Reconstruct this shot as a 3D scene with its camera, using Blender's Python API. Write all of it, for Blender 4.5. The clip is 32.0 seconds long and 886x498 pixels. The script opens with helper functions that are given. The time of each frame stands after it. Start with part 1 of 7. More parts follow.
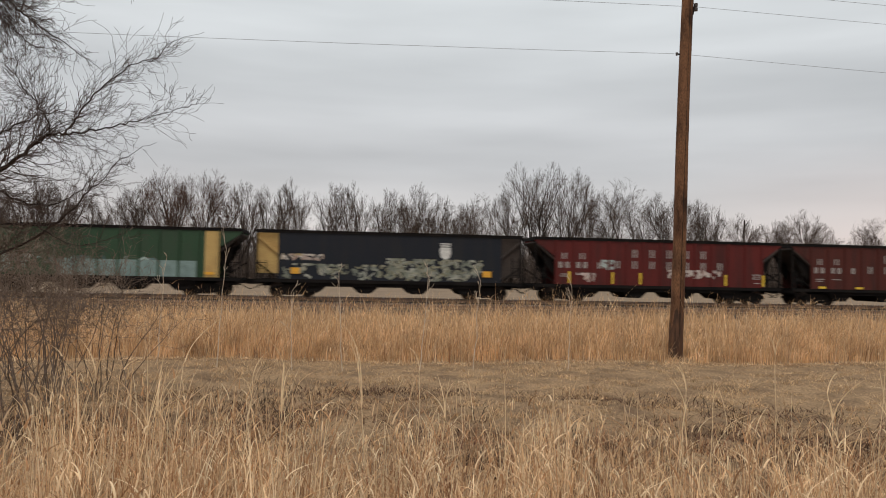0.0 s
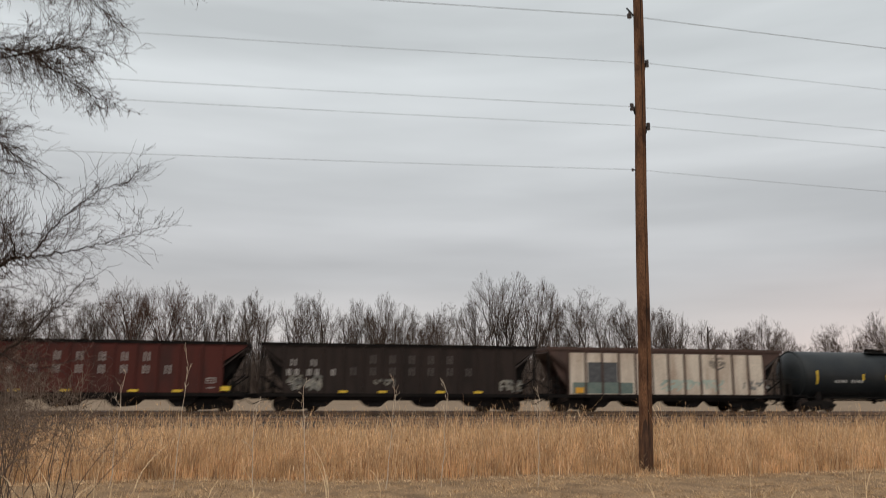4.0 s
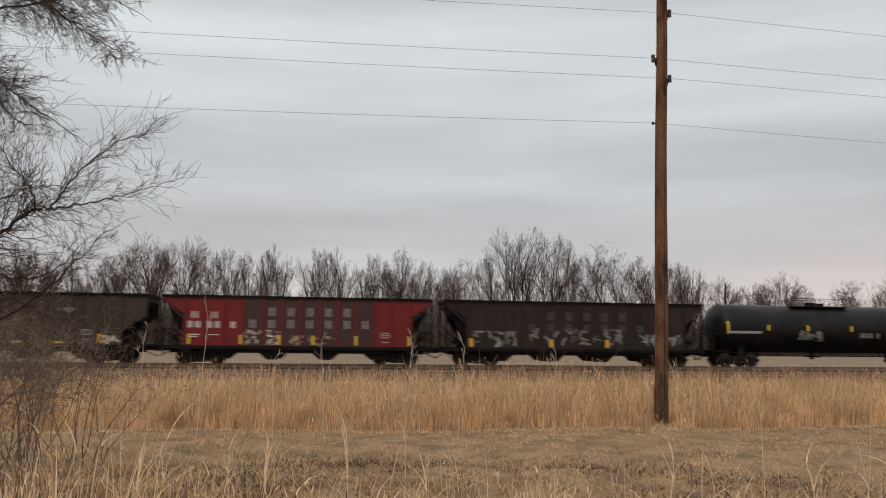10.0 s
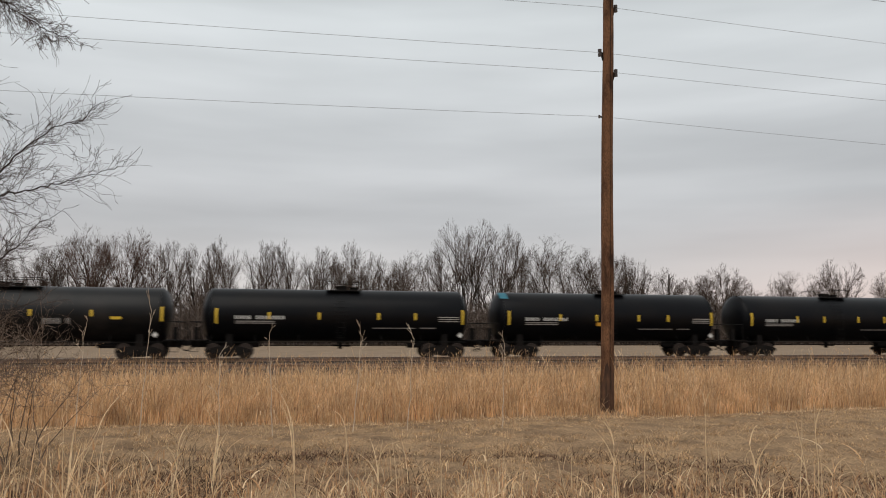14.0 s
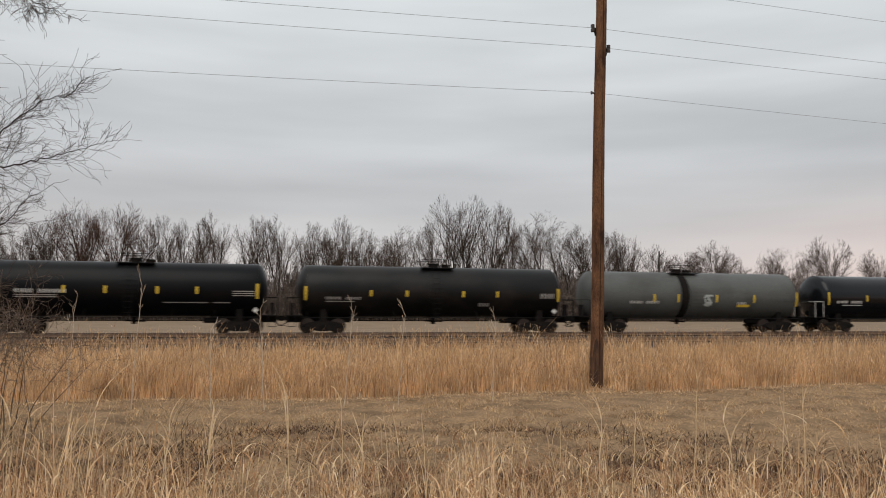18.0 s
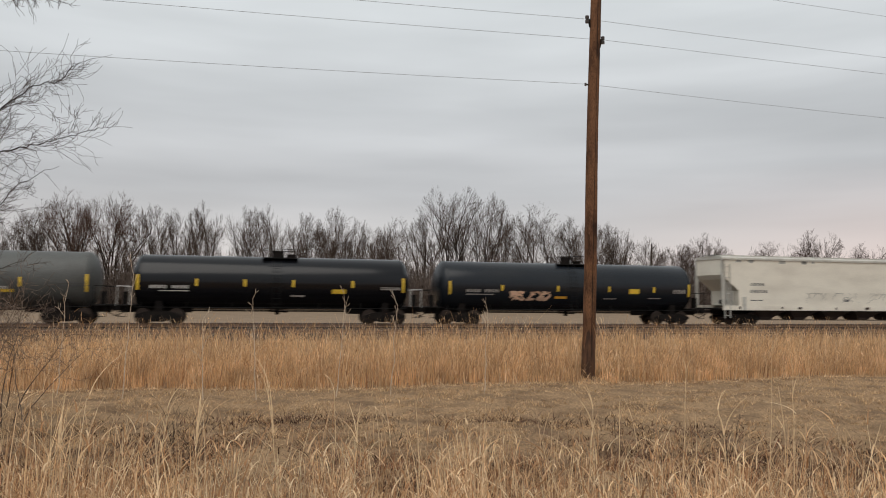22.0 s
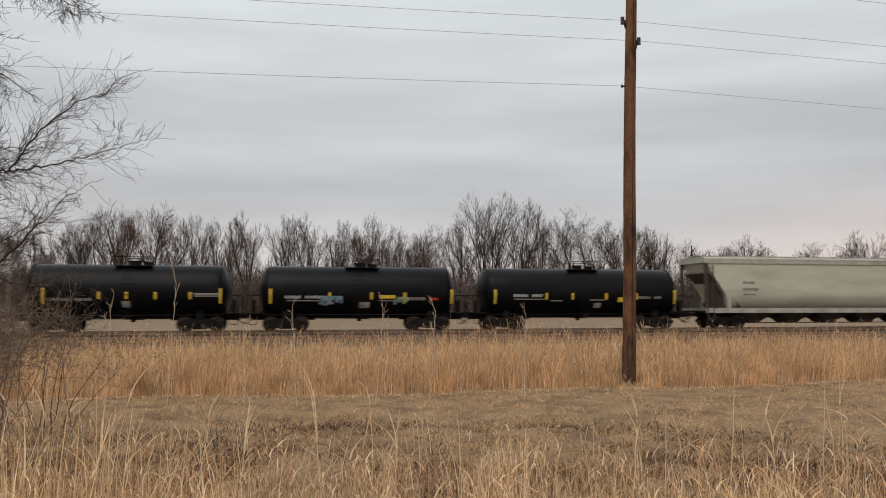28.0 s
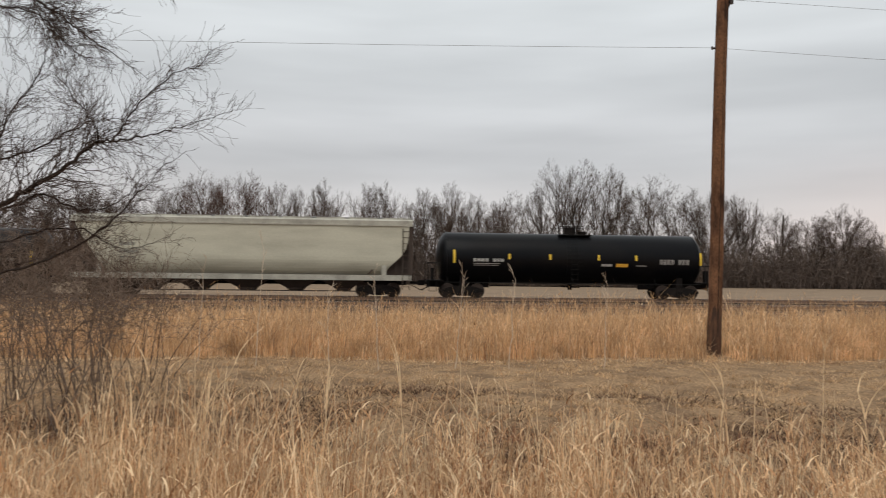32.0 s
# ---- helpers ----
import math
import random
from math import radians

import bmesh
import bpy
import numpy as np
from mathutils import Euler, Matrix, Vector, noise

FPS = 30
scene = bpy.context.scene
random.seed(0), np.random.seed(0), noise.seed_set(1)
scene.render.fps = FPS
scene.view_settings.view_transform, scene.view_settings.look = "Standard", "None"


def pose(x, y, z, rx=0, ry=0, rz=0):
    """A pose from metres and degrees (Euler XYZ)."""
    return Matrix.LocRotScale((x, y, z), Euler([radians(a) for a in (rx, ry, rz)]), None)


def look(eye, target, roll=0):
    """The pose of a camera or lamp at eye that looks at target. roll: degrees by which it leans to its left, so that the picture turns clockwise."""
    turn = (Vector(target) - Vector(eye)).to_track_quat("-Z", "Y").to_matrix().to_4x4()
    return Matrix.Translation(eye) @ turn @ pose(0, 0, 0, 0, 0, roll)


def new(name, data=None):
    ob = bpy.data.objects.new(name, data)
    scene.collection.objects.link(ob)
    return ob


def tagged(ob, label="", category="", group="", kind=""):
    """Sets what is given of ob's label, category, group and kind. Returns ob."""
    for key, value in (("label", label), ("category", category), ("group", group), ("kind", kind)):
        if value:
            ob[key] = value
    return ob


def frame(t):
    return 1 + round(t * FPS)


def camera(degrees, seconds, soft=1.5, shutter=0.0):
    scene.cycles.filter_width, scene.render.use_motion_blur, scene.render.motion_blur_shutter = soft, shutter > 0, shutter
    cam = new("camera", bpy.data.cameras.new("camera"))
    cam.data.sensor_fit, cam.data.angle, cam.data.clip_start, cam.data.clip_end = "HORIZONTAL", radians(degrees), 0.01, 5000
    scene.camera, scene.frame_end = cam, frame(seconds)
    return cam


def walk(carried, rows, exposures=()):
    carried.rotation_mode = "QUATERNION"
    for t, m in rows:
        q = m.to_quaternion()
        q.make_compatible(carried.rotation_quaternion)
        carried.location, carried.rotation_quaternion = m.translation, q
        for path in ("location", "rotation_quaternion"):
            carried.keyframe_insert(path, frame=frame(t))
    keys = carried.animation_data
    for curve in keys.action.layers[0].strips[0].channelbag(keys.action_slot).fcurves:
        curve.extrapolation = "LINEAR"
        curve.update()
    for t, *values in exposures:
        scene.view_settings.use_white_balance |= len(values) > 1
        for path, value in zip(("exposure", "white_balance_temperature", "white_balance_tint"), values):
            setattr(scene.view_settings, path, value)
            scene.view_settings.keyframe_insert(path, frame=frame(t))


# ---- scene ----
def shot(x, y, z, yaw, pitch, roll):
    """Camera pose: yaw to the left, pitch up, roll as in look()."""
    return pose(x, y, z, 90 + pitch, 0, yaw) @ pose(0, 0, 0, 0, 0, roll)


cam = camera(61.58, 32.0, soft=1.0, shutter=0.55)
PATH = [
    (0.0, shot(-0.006, 0.057, 1.597, 4.30, 1.98, 1.16)),
    (0.5, shot(-0.006, 0.044, 1.603, 3.87, 1.87, 1.11)),
    (1.0, shot(-0.002, 0.047, 1.603, 3.37, 2.14, 1.31)),
    (1.5, shot(0.000, 0.051, 1.600, 3.12, 2.41, 1.27)),
    (2.0, shot(-0.001, 0.040, 1.603, 2.70, 2.77, 1.52)),
    (2.5, shot(0.003, 0.030, 1.608, 2.42, 3.81, 2.03)),
    (3.0, shot(-0.006, 0.006, 1.623, 1.76, 5.70, 1.89)),
    (3.5, shot(-0.008, 0.006, 1.626, 1.56, 7.86, 1.15)),
    (4.0, shot(0.004, -0.005, 1.645, 1.83, 10.41, 0.38)),
    (4.5, shot(0.003, -0.037, 1.648, 2.11, 13.78, -0.24)),
    (6.5, shot(0.003, -0.050, 1.655, 2.76, 18.46, -1.81)),
    (7.0, shot(-0.000, -0.050, 1.658, 3.33, 18.23, -1.69)),
    (7.5, shot(0.009, -0.056, 1.632, 4.22, 14.11, -1.22)),
    (8.0, shot(0.008, -0.048, 1.637, 4.97, 11.00, -0.61)),
    (8.5, shot(-0.002, -0.038, 1.657, 5.26, 10.01, -0.03)),
    (9.0, shot(-0.005, -0.009, 1.640, 5.26, 9.15, 0.34)),
    (9.5, shot(-0.000, 0.013, 1.630, 4.38, 7.97, 0.59)),
    (10.0, shot(-0.004, 0.019, 1.631, 3.09, 6.97, 0.65)),
    (10.5, shot(-0.002, 0.008, 1.634, 2.40, 6.47, 0.79)),
    (11.0, shot(-0.011, 0.012, 1.635, 2.21, 6.11, 1.05)),
    (11.5, shot(0.004, 0.007, 1.632, 1.94, 6.35, 0.11)),
    (12.0, shot(0.009, 0.007, 1.613, 0.46, 6.97, -0.87)),
    (12.5, shot(0.015, -0.005, 1.621, -1.43, 7.22, -1.54)),
    (13.0, shot(0.009, 0.007, 1.612, -1.66, 7.19, -0.88)),
    (13.5, shot(0.006, 0.021, 1.613, -1.00, 6.81, 0.12)),
    (14.0, shot(0.001, 0.023, 1.616, -0.82, 6.42, 0.14)),
    (14.5, shot(-0.001, 0.017, 1.619, -0.99, 5.80, -0.11)),
    (15.0, shot(-0.002, 0.009, 1.624, -1.62, 4.89, -0.15)),
    (15.5, shot(-0.003, 0.000, 1.628, -2.30, 4.56, 0.06)),
    (17.5, shot(-0.002, 0.008, 1.621, -1.49, 4.67, 0.21)),
    (18.0, shot(-0.000, 0.010, 1.618, -1.51, 4.56, 0.30)),
    (18.5, shot(-0.002, 0.011, 1.616, -1.43, 4.55, 0.45)),
    (19.0, shot(-0.007, 0.014, 1.614, -1.33, 4.41, 0.52)),
    (19.5, shot(-0.005, 0.017, 1.614, -1.02, 4.32, 0.26)),
    (20.0, shot(-0.008, 0.017, 1.618, -0.68, 4.32, 0.02)),
    (20.5, shot(0.001, 0.017, 1.606, -1.13, 4.11, 0.01)),
    (21.0, shot(0.003, 0.012, 1.614, -1.96, 3.94, 0.09)),
    (21.5, shot(-0.005, 0.011, 1.607, -2.15, 3.71, 0.33)),
    (22.0, shot(0.005, 0.015, 1.606, -2.04, 3.91, 0.55)),
    (22.5, shot(0.001, 0.019, 1.613, -2.14, 4.65, 0.93)),
    (23.0, shot(-0.005, 0.015, 1.623, -2.21, 4.84, 1.16)),
    (23.5, shot(-0.010, 0.016, 1.619, -2.01, 4.81, 1.29)),
    (24.0, shot(-0.007, 0.017, 1.614, -1.81, 4.82, 1.33)),
    (24.5, shot(-0.006, 0.009, 1.629, -1.52, 4.80, 1.07)),
    (25.0, shot(-0.011, 0.003, 1.625, -0.99, 4.95, 0.37)),
    (25.5, shot(-0.008, 0.000, 1.624, -0.56, 4.97, -0.14)),
    (27.5, shot(-0.010, 0.013, 1.612, 0.55, 4.37, -0.16)),
    (28.0, shot(-0.008, 0.029, 1.608, 0.77, 4.32, -0.02)),
    (28.5, shot(-0.013, 0.029, 1.615, 1.07, 4.09, 0.30)),
    (29.0, shot(-0.008, 0.038, 1.606, 1.71, 3.75, 0.42)),
    (29.5, shot(-0.014, 0.035, 1.604, 2.15, 3.29, 0.49)),
    (30.0, shot(-0.011, 0.028, 1.609, 2.34, 2.82, 0.61)),
    (30.5, shot(-0.016, 0.025, 1.610, 2.88, 2.44, 0.47)),
    (31.0, shot(-0.016, 0.024, 1.608, 3.29, 2.11, 0.24)),
    (31.5, shot(-0.021, 0.020, 1.600, 4.44, 1.94, 0.42)),
    (32.0, shot(-0.030, 0.014, 1.604, 6.83, 1.83, 0.69)),
]
walk(cam, PATH, [(0.0, 0.08), (3.0, 0.05), (6.0, -0.14), (7.2, -0.14), (9.0, -0.04), (12.0, 0.01), (20.0, 0.03), (29.0, 0.03), (32.0, 0.13)])

# ---- world, sun ----
SKY_STRENGTH = 0.1
world = bpy.data.worlds.new("overcast_sky")
scene.world = world
world.use_nodes = True


def build_sky():
    nt = world.node_tree
    nt.nodes.clear()
    N, L = nt.nodes.new, nt.links.new
    out, bg = N("ShaderNodeOutputWorld"), N("ShaderNodeBackground")
    sky = N("ShaderNodeTexSky")
    sky.sky_type, sky.sun_disc = "NISHITA", False
    sky.sun_elevation, sky.sun_rotation = radians(48), radians(200)
    co, sep = N("ShaderNodeTexCoord"), N("ShaderNodeSeparateXYZ")
    L(co.outputs["Generated"], sep.inputs[0])
    # grey cloud deck, paler overhead, by height above the horizon
    ramp = N("ShaderNodeValToRGB")
    el = ramp.color_ramp.elements
    el[0].position, el[0].color = 0.0, (6.35, 5.5, 5.25, 1)
    el[1].position, el[1].color = 1.0, (7.3, 7.7, 7.8, 1)
    for p, c in ((0.07, (5.95, 5.65, 5.55, 1)), (0.14, (5.67, 5.66, 5.72, 1)), (0.24, (5.88, 6.03, 6.12, 1)), (0.42, (6.72, 7.08, 7.2, 1))):
        e = el.new(p)
        e.color = c
    L(sep.outputs["Z"], ramp.inputs[0])
    # long flat streaks of cloud
    mp = N("ShaderNodeMapping")
    mp.inputs["Scale"].default_value = (1.1, 1.1, 8.0)
    L(co.outputs["Generated"], mp.inputs[0])
    noi = N("ShaderNodeTexNoise")
    noi.inputs["Scale"].default_value, noi.inputs["Detail"].default_value, noi.inputs["Roughness"].default_value = 1.7, 4, 0.45
    L(mp.outputs[0], noi.inputs["Vector"])
    band = N("ShaderNodeMapRange")
    band.inputs["From Min"].default_value, band.inputs["From Max"].default_value = 0.3, 0.72
    band.inputs["To Min"].default_value, band.inputs["To Max"].default_value = 0.84, 1.15
    L(noi.outputs[0], band.inputs[0])
    mul = N("ShaderNodeVectorMath")
    mul.operation = "SCALE"
    L(ramp.outputs[0], mul.inputs[0])
    L(band.outputs[0], mul.inputs["Scale"])
    # rosy glow low in the east
    glow = N("ShaderNodeMapRange")
    glow.inputs["From Min"].default_value, glow.inputs["From Max"].default_value = 0.2, 0.75
    L(sep.outputs["X"], glow.inputs[0])
    low = N("ShaderNodeMapRange")
    low.inputs["From Min"].default_value, low.inputs["From Max"].default_value = 0.17, 0.02
    L(sep.outputs["Z"], low.inputs[0])
    both = N("ShaderNodeMath")
    both.operation = "MULTIPLY"
    L(glow.outputs[0], both.inputs[0])
    L(low.outputs[0], both.inputs[1])
    rose = N("ShaderNodeMix")
    rose.data_type = "RGBA"
    rose.inputs["B"].default_value = (8.2, 6.3, 5.75, 1)
    L(both.outputs[0], rose.inputs["Factor"])
    L(mul.outputs[0], rose.inputs["A"])
    mix = N("ShaderNodeMix")
    mix.data_type = "RGBA"
    mix.inputs["Factor"].default_value = 0.94
    L(sky.outputs[0], mix.inputs["A"])
    L(rose.outputs["Result"], mix.inputs["B"])
    bg.inputs["Strength"].default_value = SKY_STRENGTH
    L(mix.outputs["Result"], bg.inputs["Color"])
    L(bg.outputs[0], out.inputs[0])


build_sky()
sun = new("sun", bpy.data.lights.new("sun", "SUN"))
sun.data.energy, sun.data.angle, sun.data.color = 1.4, radians(50), (1.0, 0.95, 0.88)
sun.matrix_world = look((0, 0, 30), (0 + 6, 18, 0))


# ---- materials ----
def mat(name, base, rough=0.7, metal=0.0, other=None, amount=0.5, scale=2.0, stretch=(1, 1, 1), fine=30.0, bump=0.15, spread=0.25, island=0.0, gloss=0.3):
    """base varied by two noises; other: the colour of large patches; island: how far separate pieces differ."""
    m = bpy.data.materials.new(name)
    m.use_nodes = True
    nt = m.node_tree
    N, L = nt.nodes.new, nt.links.new
    b = nt.nodes["Principled BSDF"]
    b.inputs["Roughness"].default_value, b.inputs["Metallic"].default_value = rough, metal
    b.inputs["Specular IOR Level"].default_value = gloss
    co, mp = N("ShaderNodeTexCoord"), N("ShaderNodeMapping")
    mp.inputs["Scale"].default_value = stretch
    L(co.outputs["Object"], mp.inputs[0])
    big, small = N("ShaderNodeTexNoise"), N("ShaderNodeTexNoise")
    big.inputs["Scale"].default_value, big.inputs["Detail"].default_value = scale, 5
    small.inputs["Scale"].default_value, small.inputs["Detail"].default_value = fine, 3
    L(mp.outputs[0], big.inputs["Vector"])
    L(mp.outputs[0], small.inputs["Vector"])
    r1 = N("ShaderNodeMapRange")
    r1.inputs["From Min"].default_value, r1.inputs["From Max"].default_value = 0.42, 0.68
    r1.inputs["To Max"].default_value = amount
    L(big.outputs[0], r1.inputs[0])
    mx = N("ShaderNodeMix")
    mx.data_type = "RGBA"
    mx.inputs["A"].default_value = (*base, 1)
    mx.inputs["B"].default_value = (*(other or [c * 0.55 for c in base]), 1)
    L(r1.outputs[0], mx.inputs["Factor"])
    r2 = N("ShaderNodeMapRange")
    r2.inputs["From Min"].default_value, r2.inputs["From Max"].default_value = 0.25, 0.75
    r2.inputs["To Min"].default_value, r2.inputs["To Max"].default_value = 1 - spread, 1 + spread
    L(small.outputs[0], r2.inputs[0])
    sc = N("ShaderNodeVectorMath")
    sc.operation = "SCALE"
    L(mx.outputs["Result"], sc.inputs[0])
    L(r2.outputs[0], sc.inputs["Scale"])
    last = sc
    if island:
        geo, r3, s2 = N("ShaderNodeNewGeometry"), N("ShaderNodeMapRange"), N("ShaderNodeVectorMath")
        r3.inputs["To Min"].default_value, r3.inputs["To Max"].default_value = 1 - island, 1 + island
        s2.operation = "SCALE"
        L(geo.outputs["Random Per Island"], r3.inputs[0])
        L(sc.outputs[0], s2.inputs[0])
        L(r3.outputs[0], s2.inputs["Scale"])
        last = s2
    L(last.outputs[0], b.inputs["Base Color"])
    if bump:
        bp = N("ShaderNodeBump")
        bp.inputs["Strength"].default_value, bp.inputs["Distance"].default_value = bump, 0.02
        L(small.outputs[0], bp.inputs["Height"])
        L(bp.outputs[0], b.inputs["Normal"])
    return m


def ramp_mat(name, colours, rough=0.9, spread=0.2, through_light=0.0, patch=1.3):
    """Every separate piece takes its own colour out of the given ones."""
    m = bpy.data.materials.new(name)
    m.use_nodes = True
    nt = m.node_tree
    N, L = nt.nodes.new, nt.links.new
    b = nt.nodes["Principled BSDF"]
    b.inputs["Roughness"].default_value = rough
    b.inputs["Specular IOR Level"].default_value = 0.2
    geo, rp = N("ShaderNodeNewGeometry"), N("ShaderNodeValToRGB")
    el = rp.color_ramp.elements
    el[0].color, el[1].color = (*colours[0], 1), (*colours[-1], 1)
    for k, c in enumerate(colours[1:-1]):
        el.new((k + 1) / (len(colours) - 1)).color = (*c, 1)
    L(geo.outputs["Random Per Island"], rp.inputs[0])
    co, noi, mr, sc = N("ShaderNodeTexCoord"), N("ShaderNodeTexNoise"), N("ShaderNodeMapRange"), N("ShaderNodeVectorMath")
    noi.inputs["Scale"].default_value, noi.inputs["Detail"].default_value = patch, 4
    L(co.outputs["Object"], noi.inputs["Vector"])
    mr.inputs["From Min"].default_value, mr.inputs["From Max"].default_value = 0.3, 0.7
    mr.inputs["To Min"].default_value, mr.inputs["To Max"].default_value = 1 - spread, 1 + spread
    L(noi.outputs[0], mr.inputs[0])
    sc.operation = "SCALE"
    L(rp.outputs[0], sc.inputs[0])
    L(mr.outputs[0], sc.inputs["Scale"])
    L(sc.outputs[0], b.inputs["Base Color"])
    if through_light:
        tr, add = N("ShaderNodeBsdfTranslucent"), N("ShaderNodeMixShader")
        add.inputs[0].default_value = through_light
        L(sc.outputs[0], tr.inputs[0])
        L(b.outputs[0], add.inputs[1])
        L(tr.outputs[0], add.inputs[2])
        L(add.outputs[0], nt.nodes["Material Output"].inputs[0])
    return m


M_BARK = mat("grey_brown_bark", (0.042, 0.032, 0.027), 0.95, other=(0.075, 0.06, 0.051), scale=6, stretch=(1, 1, 0.3), bump=0.4, gloss=0.1)
M_TWIG = mat("dark_twigs", (0.088, 0.064, 0.054), 0.95, other=(0.125, 0.086, 0.07), scale=0.6, bump=0, gloss=0.1)
M_TWIG_RED = mat("far_reddish_twigs", (0.086, 0.05, 0.037), 0.95, other=(0.112, 0.063, 0.045), scale=0.25, bump=0, gloss=0.1)
M_TWIG_FAR = mat("far_grey_twigs", (0.076, 0.053, 0.041), 0.95, other=(0.102, 0.068, 0.05), scale=0.25, bump=0, gloss=0.1)
M_THICKET = mat("thicket_stems", (0.135, 0.102, 0.084), 0.95, other=(0.085, 0.064, 0.053), scale=0.15, bump=0, island=0.35)
M_GROUND = mat("dry_mown_turf", (0.285, 0.185, 0.105), 0.95, other=(0.12, 0.074, 0.045), amount=0.75, scale=1.6, fine=26, bump=0.9, spread=0.45, gloss=0.1)
M_FIELD = mat("pale_stubble_field", (0.25, 0.182, 0.125), 0.95, other=(0.185, 0.132, 0.09), amount=0.7, scale=0.4, fine=6, bump=0.3, spread=0.2, gloss=0.1)
M_BELT = ramp_mat("tall_dry_grass", [(0.404, 0.211, 0.097), (0.747, 0.482, 0.256), (0.505, 0.290, 0.140), (0.888, 0.659, 0.426), (0.242, 0.118, 0.058), (0.808, 0.542, 0.301), (0.585, 0.349, 0.174)], spread=0.4, through_light=0.3, patch=2.2)
M_MOWN = ramp_mat("short_dry_grass", [(0.56, 0.375, 0.21), (0.32, 0.20, 0.11), (0.76, 0.53, 0.305), (0.42, 0.27, 0.15), (0.68, 0.47, 0.27)], spread=0.5, through_light=0.15, patch=7.0)
# the darkest tones put shade low in the tangle into the blade colour
M_FORE = ramp_mat("foreground_dry_grass", [(0.625, 0.381, 0.204), (0.202, 0.095, 0.052), (0.827, 0.553, 0.316), (0.086, 0.043, 0.027), (0.36, 0.18, 0.088), (0.25, 0.088, 0.045), (0.52, 0.31, 0.16)], spread=0.5, through_light=0.1, patch=2.6)
M_STRAW = ramp_mat("pale_straw", [(0.85, 0.61, 0.365), (0.60, 0.365, 0.19), (0.90, 0.715, 0.475), (0.46, 0.245, 0.12), (0.43, 0.245, 0.128), (0.90, 0.69, 0.44)], spread=0.4, through_light=0.12, patch=3.0)
# dead thatch, darkened so the gaps in the straw look shaded
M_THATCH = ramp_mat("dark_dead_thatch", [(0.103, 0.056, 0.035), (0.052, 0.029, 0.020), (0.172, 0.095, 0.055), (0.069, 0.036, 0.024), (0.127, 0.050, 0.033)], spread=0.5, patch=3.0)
M_STALK = mat("pale_grass_stalk", (0.78, 0.58, 0.36), 0.85, other=(0.58, 0.39, 0.22), scale=8, bump=0)
M_WEED = mat("grey_weed_stem", (0.60, 0.48, 0.36), 0.9, other=(0.36, 0.27, 0.2), scale=6, bump=0)
M_BUTT = mat("dark_preservative_band", (0.05, 0.026, 0.016), 0.85, other=(0.13, 0.062, 0.032), amount=0.8, scale=5, stretch=(3, 3, 0.5), bump=0.4)
M_POLE = mat("weathered_pole_wood", (0.165, 0.080, 0.042), 0.9, other=(0.026, 0.013, 0.009), amount=0.85, scale=2.6, stretch=(2.0, 2.0, 0.7), fine=34, bump=0.5, spread=0.5, gloss=0.15)
M_WIRE = mat("dark_wire", (0.2, 0.2, 0.2), 0.6, 0.0, bump=0)
M_BLACKIRON = mat("black_iron", (0.014, 0.013, 0.012), 0.8, 0.0, gloss=0.15)
M_CERAMIC = mat("brown_glazed_insulator", (0.06, 0.045, 0.04), 0.3)
M_RAIL = mat("rusty_rail", (0.20, 0.13, 0.095), 0.7, 0.1, other=(0.12, 0.075, 0.055))
M_RAILTOP = mat("worn_bright_rail_head", (0.5, 0.49, 0.48), 0.3, 0.9, bump=0.02)
M_TIE = mat("creosoted_tie", (0.042, 0.030, 0.022), 0.95, other=(0.084, 0.066, 0.054), scale=5)
M_BALLAST = mat("grey_ballast", (0.048, 0.037, 0.030), 0.95, other=(0.027, 0.021, 0.017), scale=3, fine=18, bump=0.8, spread=0.4)
M_WHEEL = mat("rusty_brown_wheel", (0.045, 0.033, 0.027), 0.7, 0.2, other=(0.075, 0.05, 0.038), scale=5)
M_TRUCK = mat("grimy_truck_iron", (0.012, 0.010, 0.009), 0.85, 0.0, other=(0.03, 0.022, 0.017), scale=3, gloss=0.15)
M_GRIME = mat("black_grime", (0.010, 0.0085, 0.008), 0.9, other=(0.024, 0.018, 0.015), scale=1.5, gloss=0.1)
M_YELLOW = mat("yellow_reflector", (0.75, 0.50, 0.05), 0.5, other=(0.55, 0.33, 0.04), scale=4, bump=0)
M_ORANGE = mat("orange_stencil", (0.72, 0.36, 0.04), 0.6, other=(0.5, 0.24, 0.04), scale=4, bump=0)
M_WHITE = mat("weathered_white_stencil", (0.62, 0.60, 0.56), 0.7, other=(0.36, 0.33, 0.30), scale=4, bump=0)
M_GHOST = mat("ghost_of_white_stencil", (0.11, 0.092, 0.083), 0.85, other=(0.06, 0.05, 0.045), scale=3, bump=0)
M_FADED = mat("faded_white_stencil", (0.37, 0.34, 0.31), 0.8, other=(0.17, 0.14, 0.13), scale=4, bump=0)
M_DARKTEXT = mat("dark_grey_stencil", (0.075, 0.075, 0.078), 0.7, other=(0.15, 0.15, 0.15), scale=4, bump=0)
M_BLUETAG = mat("blue_paint", (0.03, 0.15, 0.2), 0.6, bump=0)
M_REDTAG = mat("red_paint", (0.5, 0.05, 0.03), 0.6, bump=0)


# ---- mesh helpers ----
def finish(name, bm, material, parent=None, label="", smooth=False):
    me = bpy.data.meshes.new(name)
    bm.normal_update()
    bm.to_mesh(me)
    bm.free()
    if smooth:
        me.polygons.foreach_set("use_smooth", [True] * len(me.polygons))
    me.materials.append(material)
    return hang(name, me, parent, label)


def hang(name, me, parent=None, label="", at=None):
    ob = new(name, me)
    if parent is not None:
        ob.parent = parent
    if at is not None:
        ob.matrix_basis = at
    return tagged(ob, label)


part = finish


